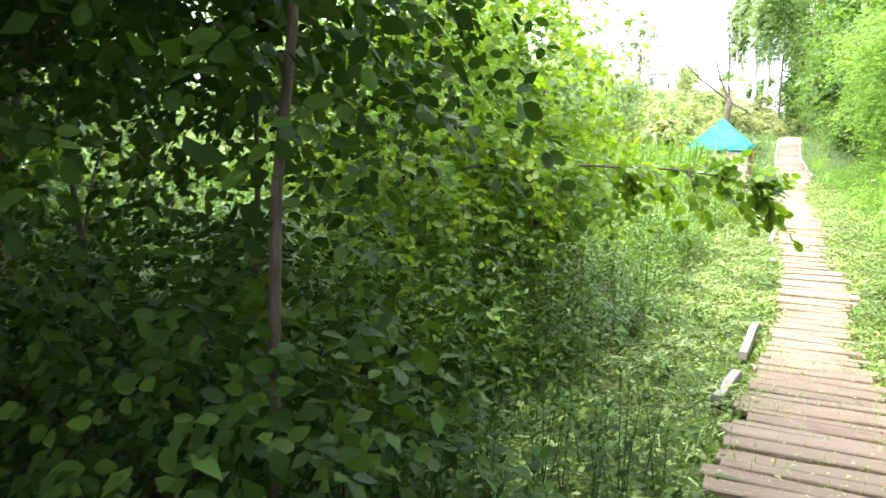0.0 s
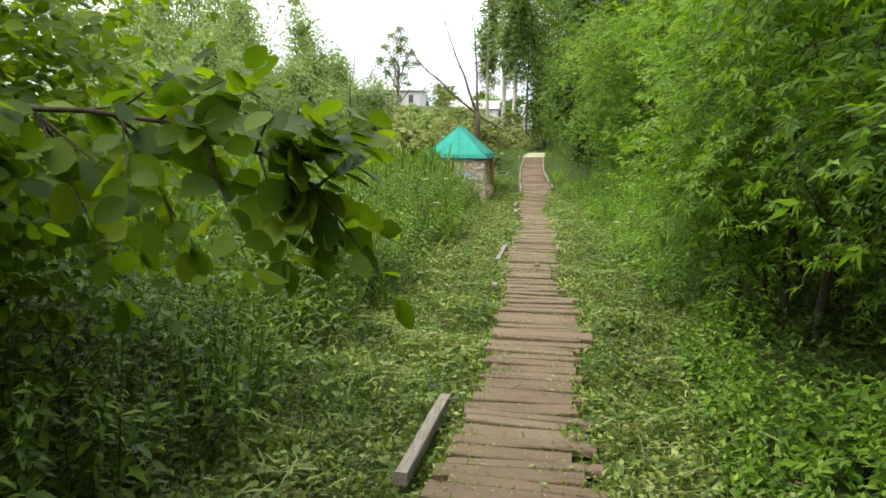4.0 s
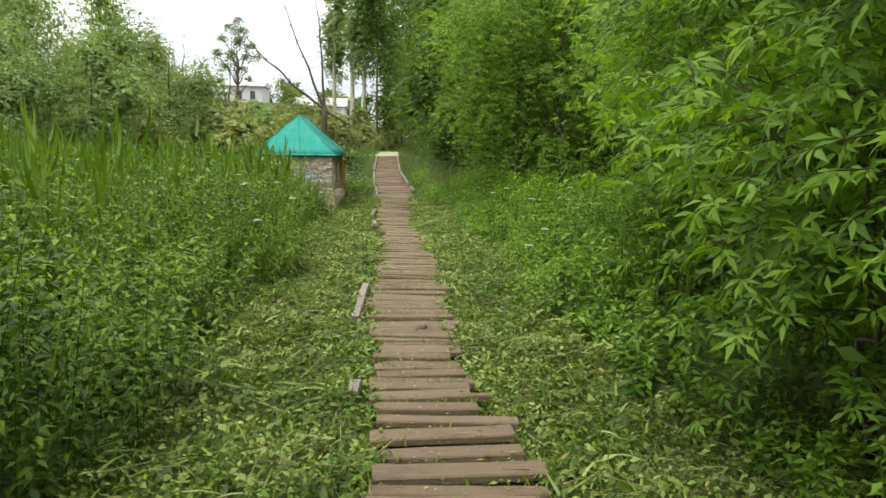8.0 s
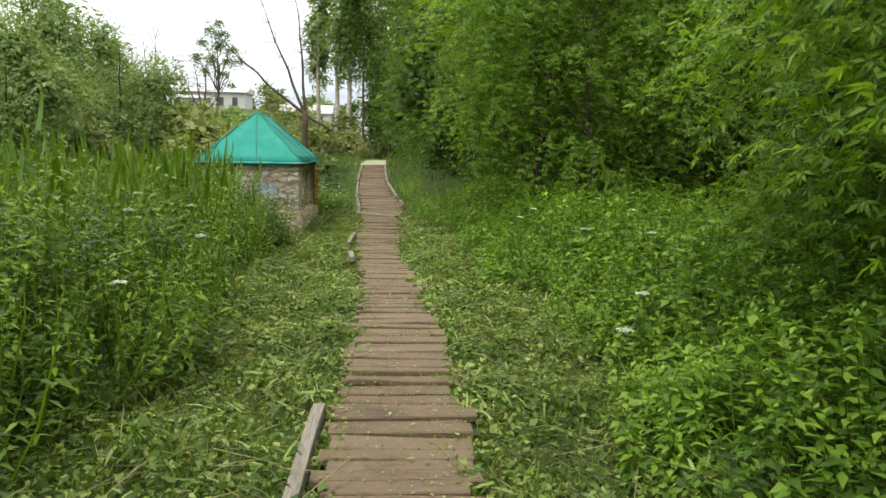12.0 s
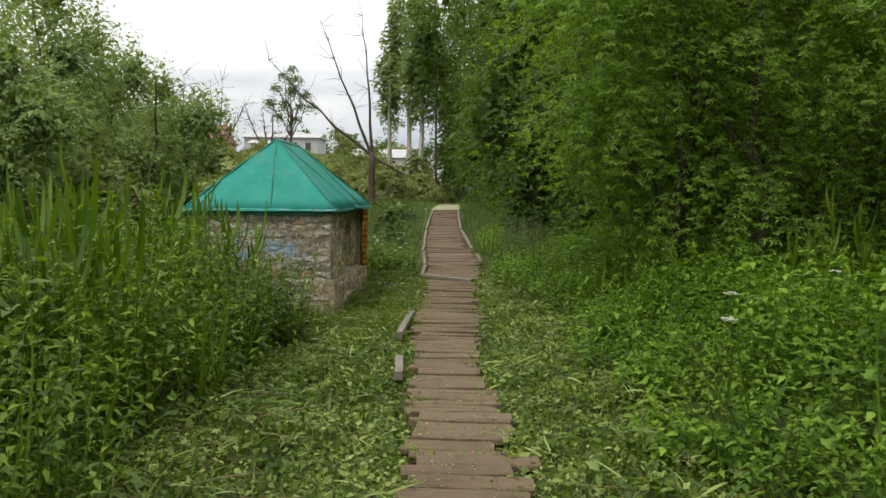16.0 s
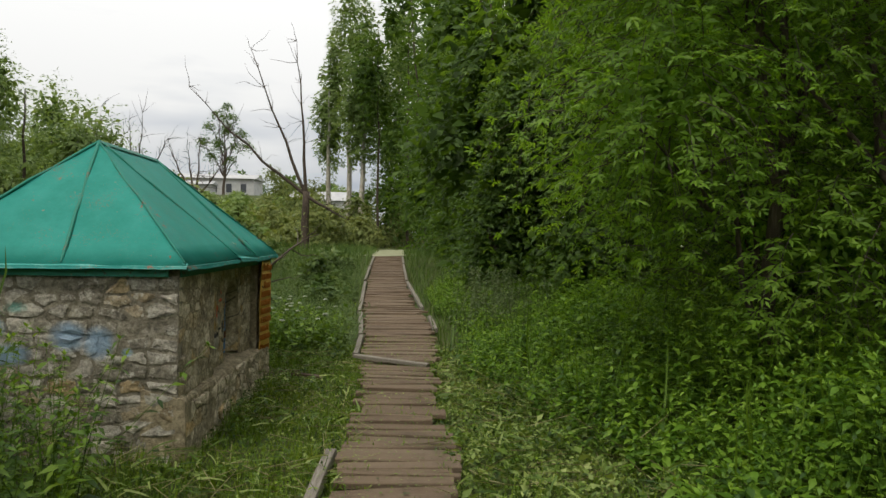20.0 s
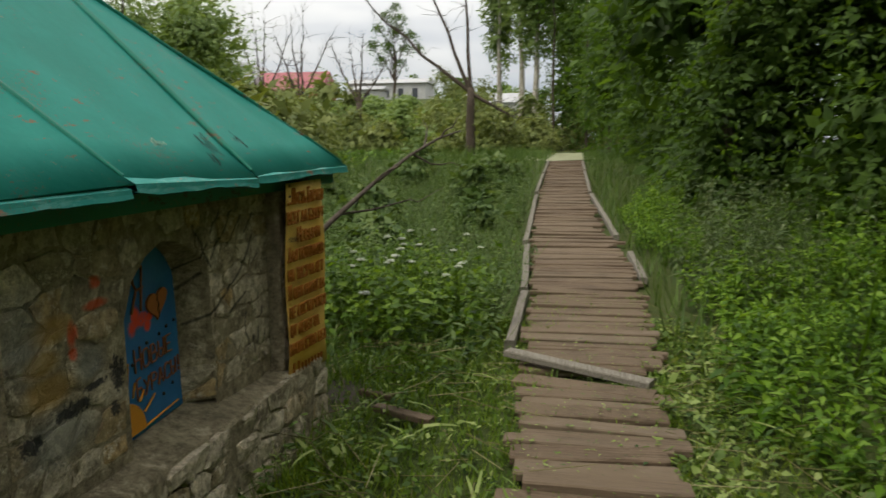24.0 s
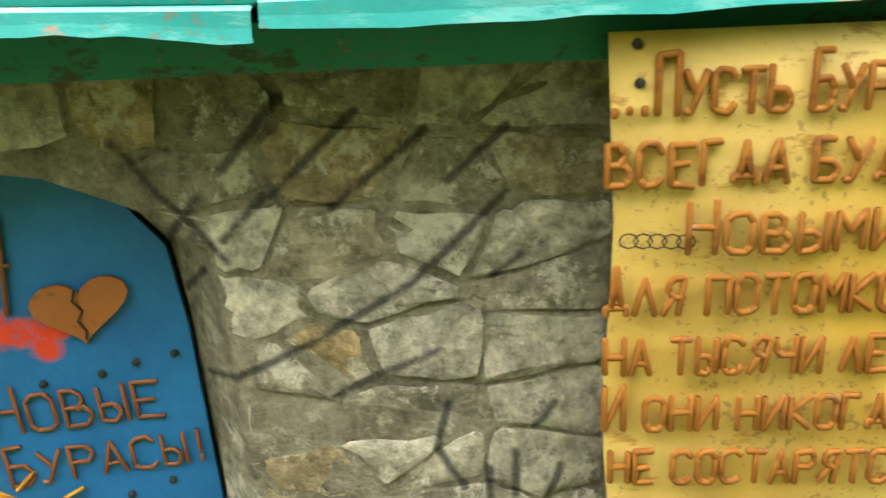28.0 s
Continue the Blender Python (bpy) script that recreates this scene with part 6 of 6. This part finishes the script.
    far_tree("willow", x, y, h, r, M_WILLOW, "grey-green young willow at the edge of the reeds", 700 if far else 1100, 0.17 if far else 0.12, group="willows beyond the reeds", low=0.04, ratio=0.34, trunk_r=0.07, comp=(0.0,), fill=4.0, fill_size=1.7)
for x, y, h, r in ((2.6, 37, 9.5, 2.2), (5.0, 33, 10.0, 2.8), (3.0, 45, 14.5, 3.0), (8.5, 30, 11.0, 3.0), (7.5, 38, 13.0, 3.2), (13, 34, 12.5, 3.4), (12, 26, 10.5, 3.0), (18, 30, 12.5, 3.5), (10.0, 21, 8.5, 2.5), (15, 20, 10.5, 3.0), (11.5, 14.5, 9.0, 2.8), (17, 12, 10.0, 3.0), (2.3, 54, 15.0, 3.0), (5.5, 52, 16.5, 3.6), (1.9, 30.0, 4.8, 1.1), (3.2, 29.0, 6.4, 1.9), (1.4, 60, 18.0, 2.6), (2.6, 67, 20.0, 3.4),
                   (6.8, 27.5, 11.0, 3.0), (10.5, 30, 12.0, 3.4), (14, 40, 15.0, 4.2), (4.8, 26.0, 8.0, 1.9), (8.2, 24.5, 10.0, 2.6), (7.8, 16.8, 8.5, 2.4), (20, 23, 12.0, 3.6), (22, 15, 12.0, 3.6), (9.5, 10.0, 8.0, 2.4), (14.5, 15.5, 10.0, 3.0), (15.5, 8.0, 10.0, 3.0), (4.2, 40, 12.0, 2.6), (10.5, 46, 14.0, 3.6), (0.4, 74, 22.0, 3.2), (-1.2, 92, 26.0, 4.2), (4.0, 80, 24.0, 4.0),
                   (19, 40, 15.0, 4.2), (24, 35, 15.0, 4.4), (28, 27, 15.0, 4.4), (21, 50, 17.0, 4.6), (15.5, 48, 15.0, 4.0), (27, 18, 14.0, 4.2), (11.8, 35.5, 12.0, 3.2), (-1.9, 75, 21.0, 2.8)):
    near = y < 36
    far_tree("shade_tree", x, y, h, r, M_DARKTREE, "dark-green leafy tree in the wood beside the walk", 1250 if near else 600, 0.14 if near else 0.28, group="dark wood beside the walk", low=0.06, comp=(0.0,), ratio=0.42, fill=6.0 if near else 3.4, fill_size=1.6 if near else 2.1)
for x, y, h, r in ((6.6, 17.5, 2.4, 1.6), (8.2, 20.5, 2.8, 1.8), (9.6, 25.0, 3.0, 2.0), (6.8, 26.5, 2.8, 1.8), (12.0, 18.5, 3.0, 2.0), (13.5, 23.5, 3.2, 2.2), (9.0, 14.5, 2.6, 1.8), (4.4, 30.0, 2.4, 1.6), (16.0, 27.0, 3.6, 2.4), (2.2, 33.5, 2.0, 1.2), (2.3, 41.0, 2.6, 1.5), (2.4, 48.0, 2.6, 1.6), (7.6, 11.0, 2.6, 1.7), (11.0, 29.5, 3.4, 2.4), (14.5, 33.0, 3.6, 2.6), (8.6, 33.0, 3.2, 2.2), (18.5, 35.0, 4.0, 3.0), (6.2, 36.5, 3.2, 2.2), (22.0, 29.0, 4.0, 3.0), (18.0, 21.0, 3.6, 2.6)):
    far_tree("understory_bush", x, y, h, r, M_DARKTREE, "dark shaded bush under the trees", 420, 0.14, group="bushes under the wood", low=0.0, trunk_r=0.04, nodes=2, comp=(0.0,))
for x, y, h, r in ((-3.0, 30.0, 0.75, 0.6), (-4.6, 33.0, 1.0, 0.8), (-2.2, 35.0, 0.8, 0.6), (-5.6, 28.6, 0.9, 0.7), (-3.8, 37.5, 1.0, 0.8), (-1.7, 31.8, 0.55, 0.45), (-2.4, 27.6, 0.6, 0.5), (-6.4, 35.5, 1.1, 0.9), (-1.9, 39.0, 0.7, 0.6)):
    far_tree("meadow_bush", x, y, h, r, M_MEADOW, "low grey-green bush standing in the sedge meadow", 170, 0.10, group="bushes in the meadow", low=0.0, trunk_r=0.015, nodes=2, comp=(0.0,))
bx, by = -22.2, 111.0
bg = gz(bx, by)
tree("birch", (bx, by, bg), 11.6, [((bx + dx, by + dy, bg + dz), (rr, rr, rr * 0.7)) for dx, dy, dz, rr in ((0.2, 0, 11.2, 0.7), (-0.9, 0.3, 10.2, 0.9), (0.9, -0.2, 9.6, 1.0), (-1.9, 0, 8.6, 1.0), (0.2, 0.4, 8.4, 1.1), (2.1, 0, 7.9, 1.0), (-2.6, 0.2, 6.9, 0.9), (-0.8, 0, 6.6, 1.1), (1.3, 0.3, 6.2, 1.0), (2.9, 0, 6.4, 0.8), (-1.6, 0, 5.2, 0.8), (0.8, 0, 4.6, 0.8))],
     420, 0.26, "solitary birch with loose drooping crown on the slope", M_DARKTREE, M_BARK, 0.2, 3, 0.5, (0.0, 0.8), 0.9, 0.8, T2V, T2F, fill=0.5)
for x, y, h, r in ((-4.6, 80, 23.0, 2.2), (-3.4, 78, 20.0, 2.0), (-6.4, 82, 18.0, 1.6), (-1.5, 84, 21.0, 2.6)):
    far_tree("poplar", x, y, h, r, M_WILLOW, "tall thin poplar with pale bare trunk", 700, 0.30, M_PALEBARK, 0.36, "poplars at the end of the walk", 0.28, droop=0.5)
for x, y, h, r in ((-1.4, 77, 3.5, 2.0), (-0.3, 88, 6.0, 3.0), (-2.6, 84, 5.0, 2.5), (2.8, 76, 4.0, 2.0), (3.6, 88, 7.0, 3.0), (-5.6, 60.5, 3.4, 1.6), (-3.4, 72, 4.0, 2.0), (-6.2, 72, 4.2, 2.2), (0.6, 80, 4.5, 2.4), (-9.6, 80, 3.4, 2.4), (-13.5, 80, 2.2, 2.0), (-2.0, 61.5, 2.0, 1.0), (-16.5, 70, 2.2, 1.8), (-13, 56.5, 2.2, 1.4), (-8.2, 51.0, 1.6, 1.0), (-7.2, 27.5, 2.0, 1.1), (-6.0, 31.0, 2.2, 1.2), (-7.4, 38, 2.6, 1.6), (-9.2, 44, 3.0, 1.8), (-13.5, 38, 3.2, 2.0), (-24, 66, 4.0, 2.6), (-29, 72, 4.5, 2.8), (-19, 82, 1.8, 1.8), (-26, 86, 4.5, 2.8), (-33, 84, 5.0, 3.0), (-13, 88, 2.2, 2.0), (-23.5, 98, 1.2, 1.6), (-30, 100, 1.2, 1.6), (-14, 104, 3.4, 2.4), (-38, 98, 3.5, 2.6), (-4.2, 63, 2.6, 1.4), (-2.9, 66, 2.2, 1.2), (-6.8, 66, 2.8, 1.6), (-9, 66, 3.0, 1.7), (-12.5, 62, 2.6, 1.6), (-15.5, 56, 2.4, 1.6), (-19, 60, 3.0, 2.0), (-11, 72, 2.6, 1.8), (-8, 76, 5.0, 2.2), (-16, 76, 2.0, 1.8), (-22, 74, 2.2, 2.0), (-6.0, 55.0, 1.5, 1.0), (-12.5, 50.0, 1.9, 1.3), (-17.5, 47, 2.3, 1.5), (1.5, 78, 5.0, 2.5)):
    far_tree("scrub_bush", x, y, h, r, M_OLIVE, "yellowish olive scrub bush round the pond", 230, 0.20, group="scrub on the slope", low=0.0, trunk_r=0.05, nodes=2, comp=(0.0,))
for x, y, h, r in ((-12.0, 84, 1.8, 1.6), (-15.5, 86, 1.6, 1.6), (-18.5, 88, 1.7, 1.8), (-21.5, 87, 1.5, 1.6), (-24.5, 90, 1.6, 1.8), (-27.5, 88, 2.2, 2.0), (-17.0, 94, 1.4, 1.8), (-20.5, 95, 1.3, 1.8), (-26.5, 96, 1.3, 1.8), (-30.5, 92, 2.0, 2.0), (-14.0, 78, 2.0, 1.6), (-10.5, 88, 2.6, 2.0), (-33.5, 98, 1.6, 2.0), (-10.0, 62.0, 3.2, 1.7)):
    far_tree("slope_bush", x, y, h, r, M_WILLOW, "pale green bush on the slope below the houses", 260, 0.22, group="bushes on the slope", low=0.0, trunk_r=0.04, nodes=2, comp=(0.0,))
for k in range(26):
    x, y = -60 + 4.2 * k + rng.normal(0, 1.5), 140 + rng.normal(0, 4)
    if -35 < x < -19:
        y += 14
    far_tree("village_tree", x, y, rng.uniform(3.5, 6.0), rng.uniform(2.2, 3.4), M_DARKTREE if k % 3 else M_WILLOW, "leafy garden tree on the village ridge", 110, 0.55, group="trees on the ridge", low=0.05, trunk_r=0.15, nodes=2)


def house(x, y, w, d, z0, wall_h, roof_h, wall_mat, roof_mat, label, windows=3, ridge_along_x=True):
    ob = thing("house", (x, y, z0), label, "house", "village houses on the ridge")
    v, f = block(-w / 2, w / 2, -d / 2, d / 2, -1.5, wall_h)
    part("wall", mesh_from("wall", v, f, wall_mat), ob)
    e = 0.35
    if ridge_along_x:
        rv = [(-w / 2 - e, -d / 2 - e, wall_h - 0.1), (w / 2 + e, -d / 2 - e, wall_h - 0.1), (w / 2 + e, 0, wall_h + roof_h), (-w / 2 - e, 0, wall_h + roof_h), (-w / 2 - e, d / 2 + e, wall_h - 0.1), (w / 2 + e, d / 2 + e, wall_h - 0.1)]
        rf = [(0, 1, 2, 3), (3, 2, 5, 4), (0, 3, 4), (1, 5, 2), (0, 4, 5, 1)]
    else:
        rv = [(-w / 2 - e, -d / 2 - e, wall_h - 0.1), (-w / 2 - e, d / 2 + e, wall_h - 0.1), (0, d / 2 + e, wall_h + roof_h), (0, -d / 2 - e, wall_h + roof_h), (w / 2 + e, -d / 2 - e, wall_h - 0.1), (w / 2 + e, d / 2 + e, wall_h - 0.1)]
        rf = [(0, 1, 2, 3), (3, 2, 5, 4), (0, 3, 4), (1, 5, 2), (0, 4, 5, 1)]
    part("roof", mesh_from("roof", rv, rf, roof_mat), ob)
    for k in range(windows):
        cx = -w / 2 + w * (k + 0.7) / (windows + 0.4)
        v, f = block(cx - 0.5, cx + 0.5, -d / 2 - 0.06, -d / 2 + 0.05, wall_h * 0.35, wall_h * 0.78)
        win = part("window", mesh_from("window", v, f, M_PLASTER), ob)
        v, f = block(cx - 0.4, cx + 0.4, -d / 2 - 0.08, -d / 2 - 0.05, wall_h * 0.38, wall_h * 0.75)
        part("pane", mesh_from("pane", v, f, M_DARKGLASS), win)
    return ob


house(-36.2, 115, 8.6, 7.0, 6.3, 2.0, 2.3, M_BRICKWALL, M_REDROOF, "brick house with crimson metal roof", 3)
house(-43.6, 119, 7.0, 8.0, 6.3, 3.2, 2.6, M_GREYWALL, M_GREYROOF, "grey gabled house beside the crimson roof", 2, False)
house(-41.6, 112, 3.0, 5.0, 6.2, 2.6, 1.4, M_BRICKWALL, M_GREYROOF, "small orange brick house", 2)
house(-27.1, 130, 11.2, 7.0, 6.6, 3.4, 0.8, M_PLASTER, M_GREYROOF, "long low white building with a flat pale roof", 5)
house(-25.8, 113, 3.6, 3.0, 6.2, 1.9, 0.4, M_PLASTER, M_GREYROOF, "small whitewashed garden shed with flat roof", 1)
house(-13.0, 135, 8.0, 6.0, 5.0, 2.4, 1.4, M_PLASTER, M_GREYROOF, "pale house half hidden by trees", 3)

# ---- boardwalk ----
def plank_mesh():
    """A worn plank one metre long and one wide before scaling: chamfered, with ragged ends."""
    xs = (-0.5, -0.46, -0.15, 0.2, 0.46, 0.5)
    v, f = [], []
    for k, x in enumerate(xs):
        w0, w1, h = random.uniform(-0.055, 0.055), random.uniform(-0.055, 0.055), random.uniform(-0.08, 0.04)
        x += random.uniform(-0.012, 0.012)
        v += [(x, -0.5 + w0, -1), (x, -0.5 + w0, -0.2 + h), (x, -0.44 + w0, h), (x, 0.44 + w1, h), (x, 0.5 + w1, -0.2 + h), (x, 0.5 + w1, -1)]
    for k in range(len(xs) - 1):
        for j in range(6):
            a, b = k * 6 + j, k * 6 + (j + 1) % 6
            f.append((a, a + 6, b + 6, b))
    f += [(0, 1, 2, 3, 4, 5), tuple(len(v) - 1 - j for j in range(6))]
    return mesh_from("plank", v, f, M_PLANK)


boardwalk = thing("boardwalk", (0, 0, 0), "long weathered plank boardwalk half sunk in the grass", "boardwalk", "", "structure")
shapes = [plank_mesh() for _ in range(12)]
y, count = -6.6, 0
far_v, far_f, seams = [], [], []
while y < 47.5:
    w = random.choice((0.06, 0.08, 0.10, 0.12, 0.13, 0.15, 0.17)) * random.uniform(0.9, 1.1)
    gap = random.choice((0.003, 0.005, 0.008, 0.012, 0.018, 0.035)) if y < 26 else random.choice((0.004, 0.008, 0.012))
    if y < 3.0:
        w, gap = random.choice((0.12, 0.15, 0.18, 0.20)) * random.uniform(0.9, 1.1), random.choice((0.008, 0.014, 0.02, 0.032))
    elif 6.0 < y < 7.3:
        w, gap = random.uniform(0.10, 0.16), random.uniform(0.05, 0.11)
    c = y + w / 2
    l, r = float(side_left(c)) + random.gauss(0, 0.035), float(side_right(c)) + random.gauss(0, 0.045)
    z, tilt, yaw = float(board_z(c)) + random.gauss(0, 0.009), random.gauss(0, 0.014), random.gauss(0, 0.036)
    pitch = math.atan(float(board_z(c + 0.1) - board_z(c - 0.1)) / 0.2)
    if not 24.15 < c < 24.75:
        m4 = Matrix.LocRotScale(((l + r) / 2, c, z), Euler((random.gauss(0, 0.03) + pitch, tilt, yaw)), (r - l, w, 0.038))
        if count < 300 and y > -0.6:
            ob = part("plank", shapes[random.randrange(12)], boardwalk)
            ob.matrix_basis = m4
            count += 1
        else:
            me = shapes[random.randrange(12)]
            n = len(far_v)
            far_v += [tuple(m4 @ q.co) for q in me.vertices]
            far_f += [tuple(n + i for i in q.vertices) for q in me.polygons]
    y += w + gap
    if gap > 0.007 and y < 27.0:
        seams.append((l, r, y - gap / 2, z))
if far_v:
    tagged(part("far_planks", mesh_from("far_planks", far_v, far_f, M_PLANK), boardwalk), "", "", "", "stuff")
# grass sprouting through the gaps, thicker towards the ends of the planks
tufts = Pile()
for l, r, sy, z in seams:
    n = int(rng.integers(6, 46))
    u = np.where(rng.uniform(0, 1, n) < 0.5, rng.beta(0.5, 2.6, n), 1 - rng.beta(0.5, 2.0, n))
    ang = rng.uniform(0, 6.28, n)
    tufts.add(*leaves(np.c_[l + u * (r - l), sy + rng.normal(0, 0.006, n), np.full(n, z - 0.02)], np.c_[np.cos(ang) * 1.1, np.sin(ang) * 1.1, np.ones(n)], np.c_[np.cos(ang), np.sin(ang), np.full(n, 0.1)],
                      rng.uniform(0.03, 0.075, n), rng.uniform(0.004, 0.011, n), BLV, BLF))
n = 1100
ty = rng.uniform(-1.0, 26.0, n)
near_edge = rng.exponential(0.07, n)
tx = np.where(rng.uniform(0, 1, n) < 0.5, side_left(ty) + near_edge, side_right(ty) - near_edge)
ang = rng.uniform(0, 6.28, n)
tufts.add(*leaves(np.c_[tx, ty, board_z(ty) + rng.uniform(0.006, 0.02, n)], np.c_[np.cos(ang), np.sin(ang), rng.normal(0.08, 0.12, n)], np.c_[rng.normal(0, 0.3, (n, 2)), np.ones(n)], rng.uniform(0.015, 0.055, n), rng.uniform(0.006, 0.020, n), T4V, T4F))
stuff("gap_grass", tufts, M_GRASS, "short grass and leaves in the gaps between the planks", "grass")
light_plank = plank_mesh()
light_plank.materials.clear()
light_plank.materials.append(M_BEAM)


def long_piece(name, a, b, wide, thick, mesh, label=""):
    """A plank or beam laid from a to b."""
    a, b = Vector(a), Vector(b)
    d = b - a
    ob = part(name, mesh, boardwalk, label)
    ob.matrix_basis = Matrix.LocRotScale((a + b) / 2, Euler((0, -math.atan2(d.z, math.hypot(d.x, d.y)), math.atan2(d.y, d.x))), (d.length, wide, thick))
    return ob


long_piece("loose_plank", (-0.55, 24.66, 0.075), (0.33, 24.25, 0.03), 0.10, 0.04, light_plank, "pale loose plank lying askew")
long_piece("plank", (-0.46, 24.30, 0.0), (0.33, 24.10, 0.0), 0.17, 0.04, shapes[1])
long_piece("plank", (-0.46, 24.62, -0.01), (0.33, 24.62, -0.01), 0.20, 0.04, shapes[2])
beam = plank_mesh()
beam.materials.clear()
beam.materials.append(M_BEAM)
for xa, ya, xb, yb in ((-0.34, 0.55, -0.27, 1.42), (-0.27, 2.12, -0.23, 3.55), (-0.20, 7.5, -0.19, 7.75), (-0.30, 9.55, -0.27, 11.2), (-0.36, 17.35, -0.40, 18.0), (-0.50, 19.1, -0.455, 20.65), (-0.56, 25.0, -0.58, 26.9), (-0.60, 27.0, -0.74, 29.6),
                       (-0.78, 29.8, -0.96, 35.8), (-0.99, 36.2, -1.06, 41.0), (-1.07, 41.3, -1.14, 46.8), (0.98, 0.0, 0.90, 1.1), (0.56, 27.6, 0.52, 29.2), (0.42, 30.4, 0.16, 36.0), (0.14, 36.3, 0.06, 42.0), (0.06, 42.3, 0.02, 46.8)):
    a, b = (xa, ya, float(board_z(ya)) + 0.035), (xb, yb, float(board_z(yb)) + 0.035)
    long_piece("edge_beam", a, b, 0.075, 0.07, beam, "grey weathered edge beam")

scrap = tagged(new("scrap_board", shapes[0]), "short weathered scrap board lying in the grass by the hut", "board")
scrap.matrix_world = Matrix.LocRotScale((-0.98, 23.55, 0.022), Euler((0.05, 0.05, -0.35)), (0.34, 0.06, 0.03))
scrap = tagged(new("scrap_board", shapes[0]), "short grey scrap board half hidden in the grass", "board")
scrap.matrix_world = Matrix.LocRotScale((-1.20, 23.84, 0.018), Euler((0.0, -0.05, -0.5)), (0.24, 0.05, 0.03))

# crumbs on the boards
v, f = tube([(0, 0, -0.01), (0.005, 0, 0.02), (0.01, 0.005, 0.04), (0.012, 0.004, 0.05)], (0.045, 0.05, 0.03, 0.004), 7)
clod = tagged(new("clod", tri_mesh("clod", v, f, M_CLOD)), "dried brown clod lying on the planks", "clod")
clod.location = (0.28, 9.28, 0.0)
lf = Pile()
n = 7000
q = rng.uniform(-3.0, 27.0, n)
p = np.c_[side_left(q) + rng.uniform(0.02, 0.98, n) * (side_right(q) - side_left(q)), q]
ang = rng.uniform(0, 6.28, n)
size = rng.uniform(0.008, 0.03, n) * np.where(rng.uniform(0, 1, n) > 0.93, 1.8, 1.0)
lf.add(*leaves(np.c_[p, board_z(p[:, 1]) + 0.012], np.c_[np.cos(ang), np.sin(ang), np.full(n, 0.08)], np.c_[rng.normal(0, 0.2, (n, 2)), np.ones(n)], size, size * rng.uniform(0.25, 0.6, n), T2V, T2F))
q = rng.uniform(-2.0, 24.0, 3400)
across = rng.uniform(-0.62, 0.62, 3400)
p = np.c_[(side_left(q) + side_right(q)) / 2 + across * (side_right(q) - side_left(q)), q]
p = p[(np.abs(across) > 0.38 + 0.1 * np.sin(p[:, 1] * 3)) | (np.sin(p[:, 1] * 1.3) * np.sin(p[:, 1] * 4.1 + 1) > 0.55)]
tuft = Pile()
blades(tuft, p, rng.uniform(0.05, 0.13, len(p)), rng.uniform(0.004, 0.009, len(p)), 1.0)
stuff("tuft_grass", tuft, M_GRASS, "small grass tufts growing between the planks", "grass")
stuff("board_litter", lf, M_MOWN, "scraps of mown leaf lying on the planks", "leaf litter")

# ---- stones of the hut ----
def push_out(u, z):
    for _ in range(30):
        if not in_arch(u, z, 0.008):
            break
        u, z = u + (u - 22.215) * 0.04, z + max(0.0, z - 0.72) * 0.04
    return u, z


stone_ok = lambda u, z: not in_arch(u, z, 0.03)
rubble(wall_door, 21.39, 23.07, 0.44, 1.192, lambda u, z, d: (FX + d, u, z), M_STONE_DOOR, stone_ok, push_out)
rubble(wall_door, HY0 + 0.01, 21.375, 0.40, 1.192, lambda u, z, d: (HX1 + d, u, z), M_STONE_DOOR)
rubble(wall_door, 23.09, HY1 - 0.01, 0.40, 1.192, lambda u, z, d: (HX1 + d, u, z), M_STONE_DOOR)
rubble(plinth, HY0 + 0.01, HY1 - 0.005, -0.04, 0.345, lambda u, z, d: (PX + 0.008 - 0.02 * z + d * 1.3, u, z), M_STONE_DOOR, tall=0.088, wide=0.19, proud=(0.001, 0.010), gap=0.0035)
rubble(wall_door, 0.0, 0.13, 0.42, 0.90, lambda u, z, d: (-1.60 + 0.846 * u + d * 0.5, 22.45 + 0.654 * u - d * 0.8, z), M_STONE_DOOR, tall=0.085, wide=0.10)
rubble(wall_front, HX0 + 0.01, HX1 - 0.005, -0.04, 1.19, lambda u, z, d: (u, HY0 - d, z), M_STONE_FRONT, proud=(0.001, 0.009), tall=0.092, wide=0.155, gap=0.008)
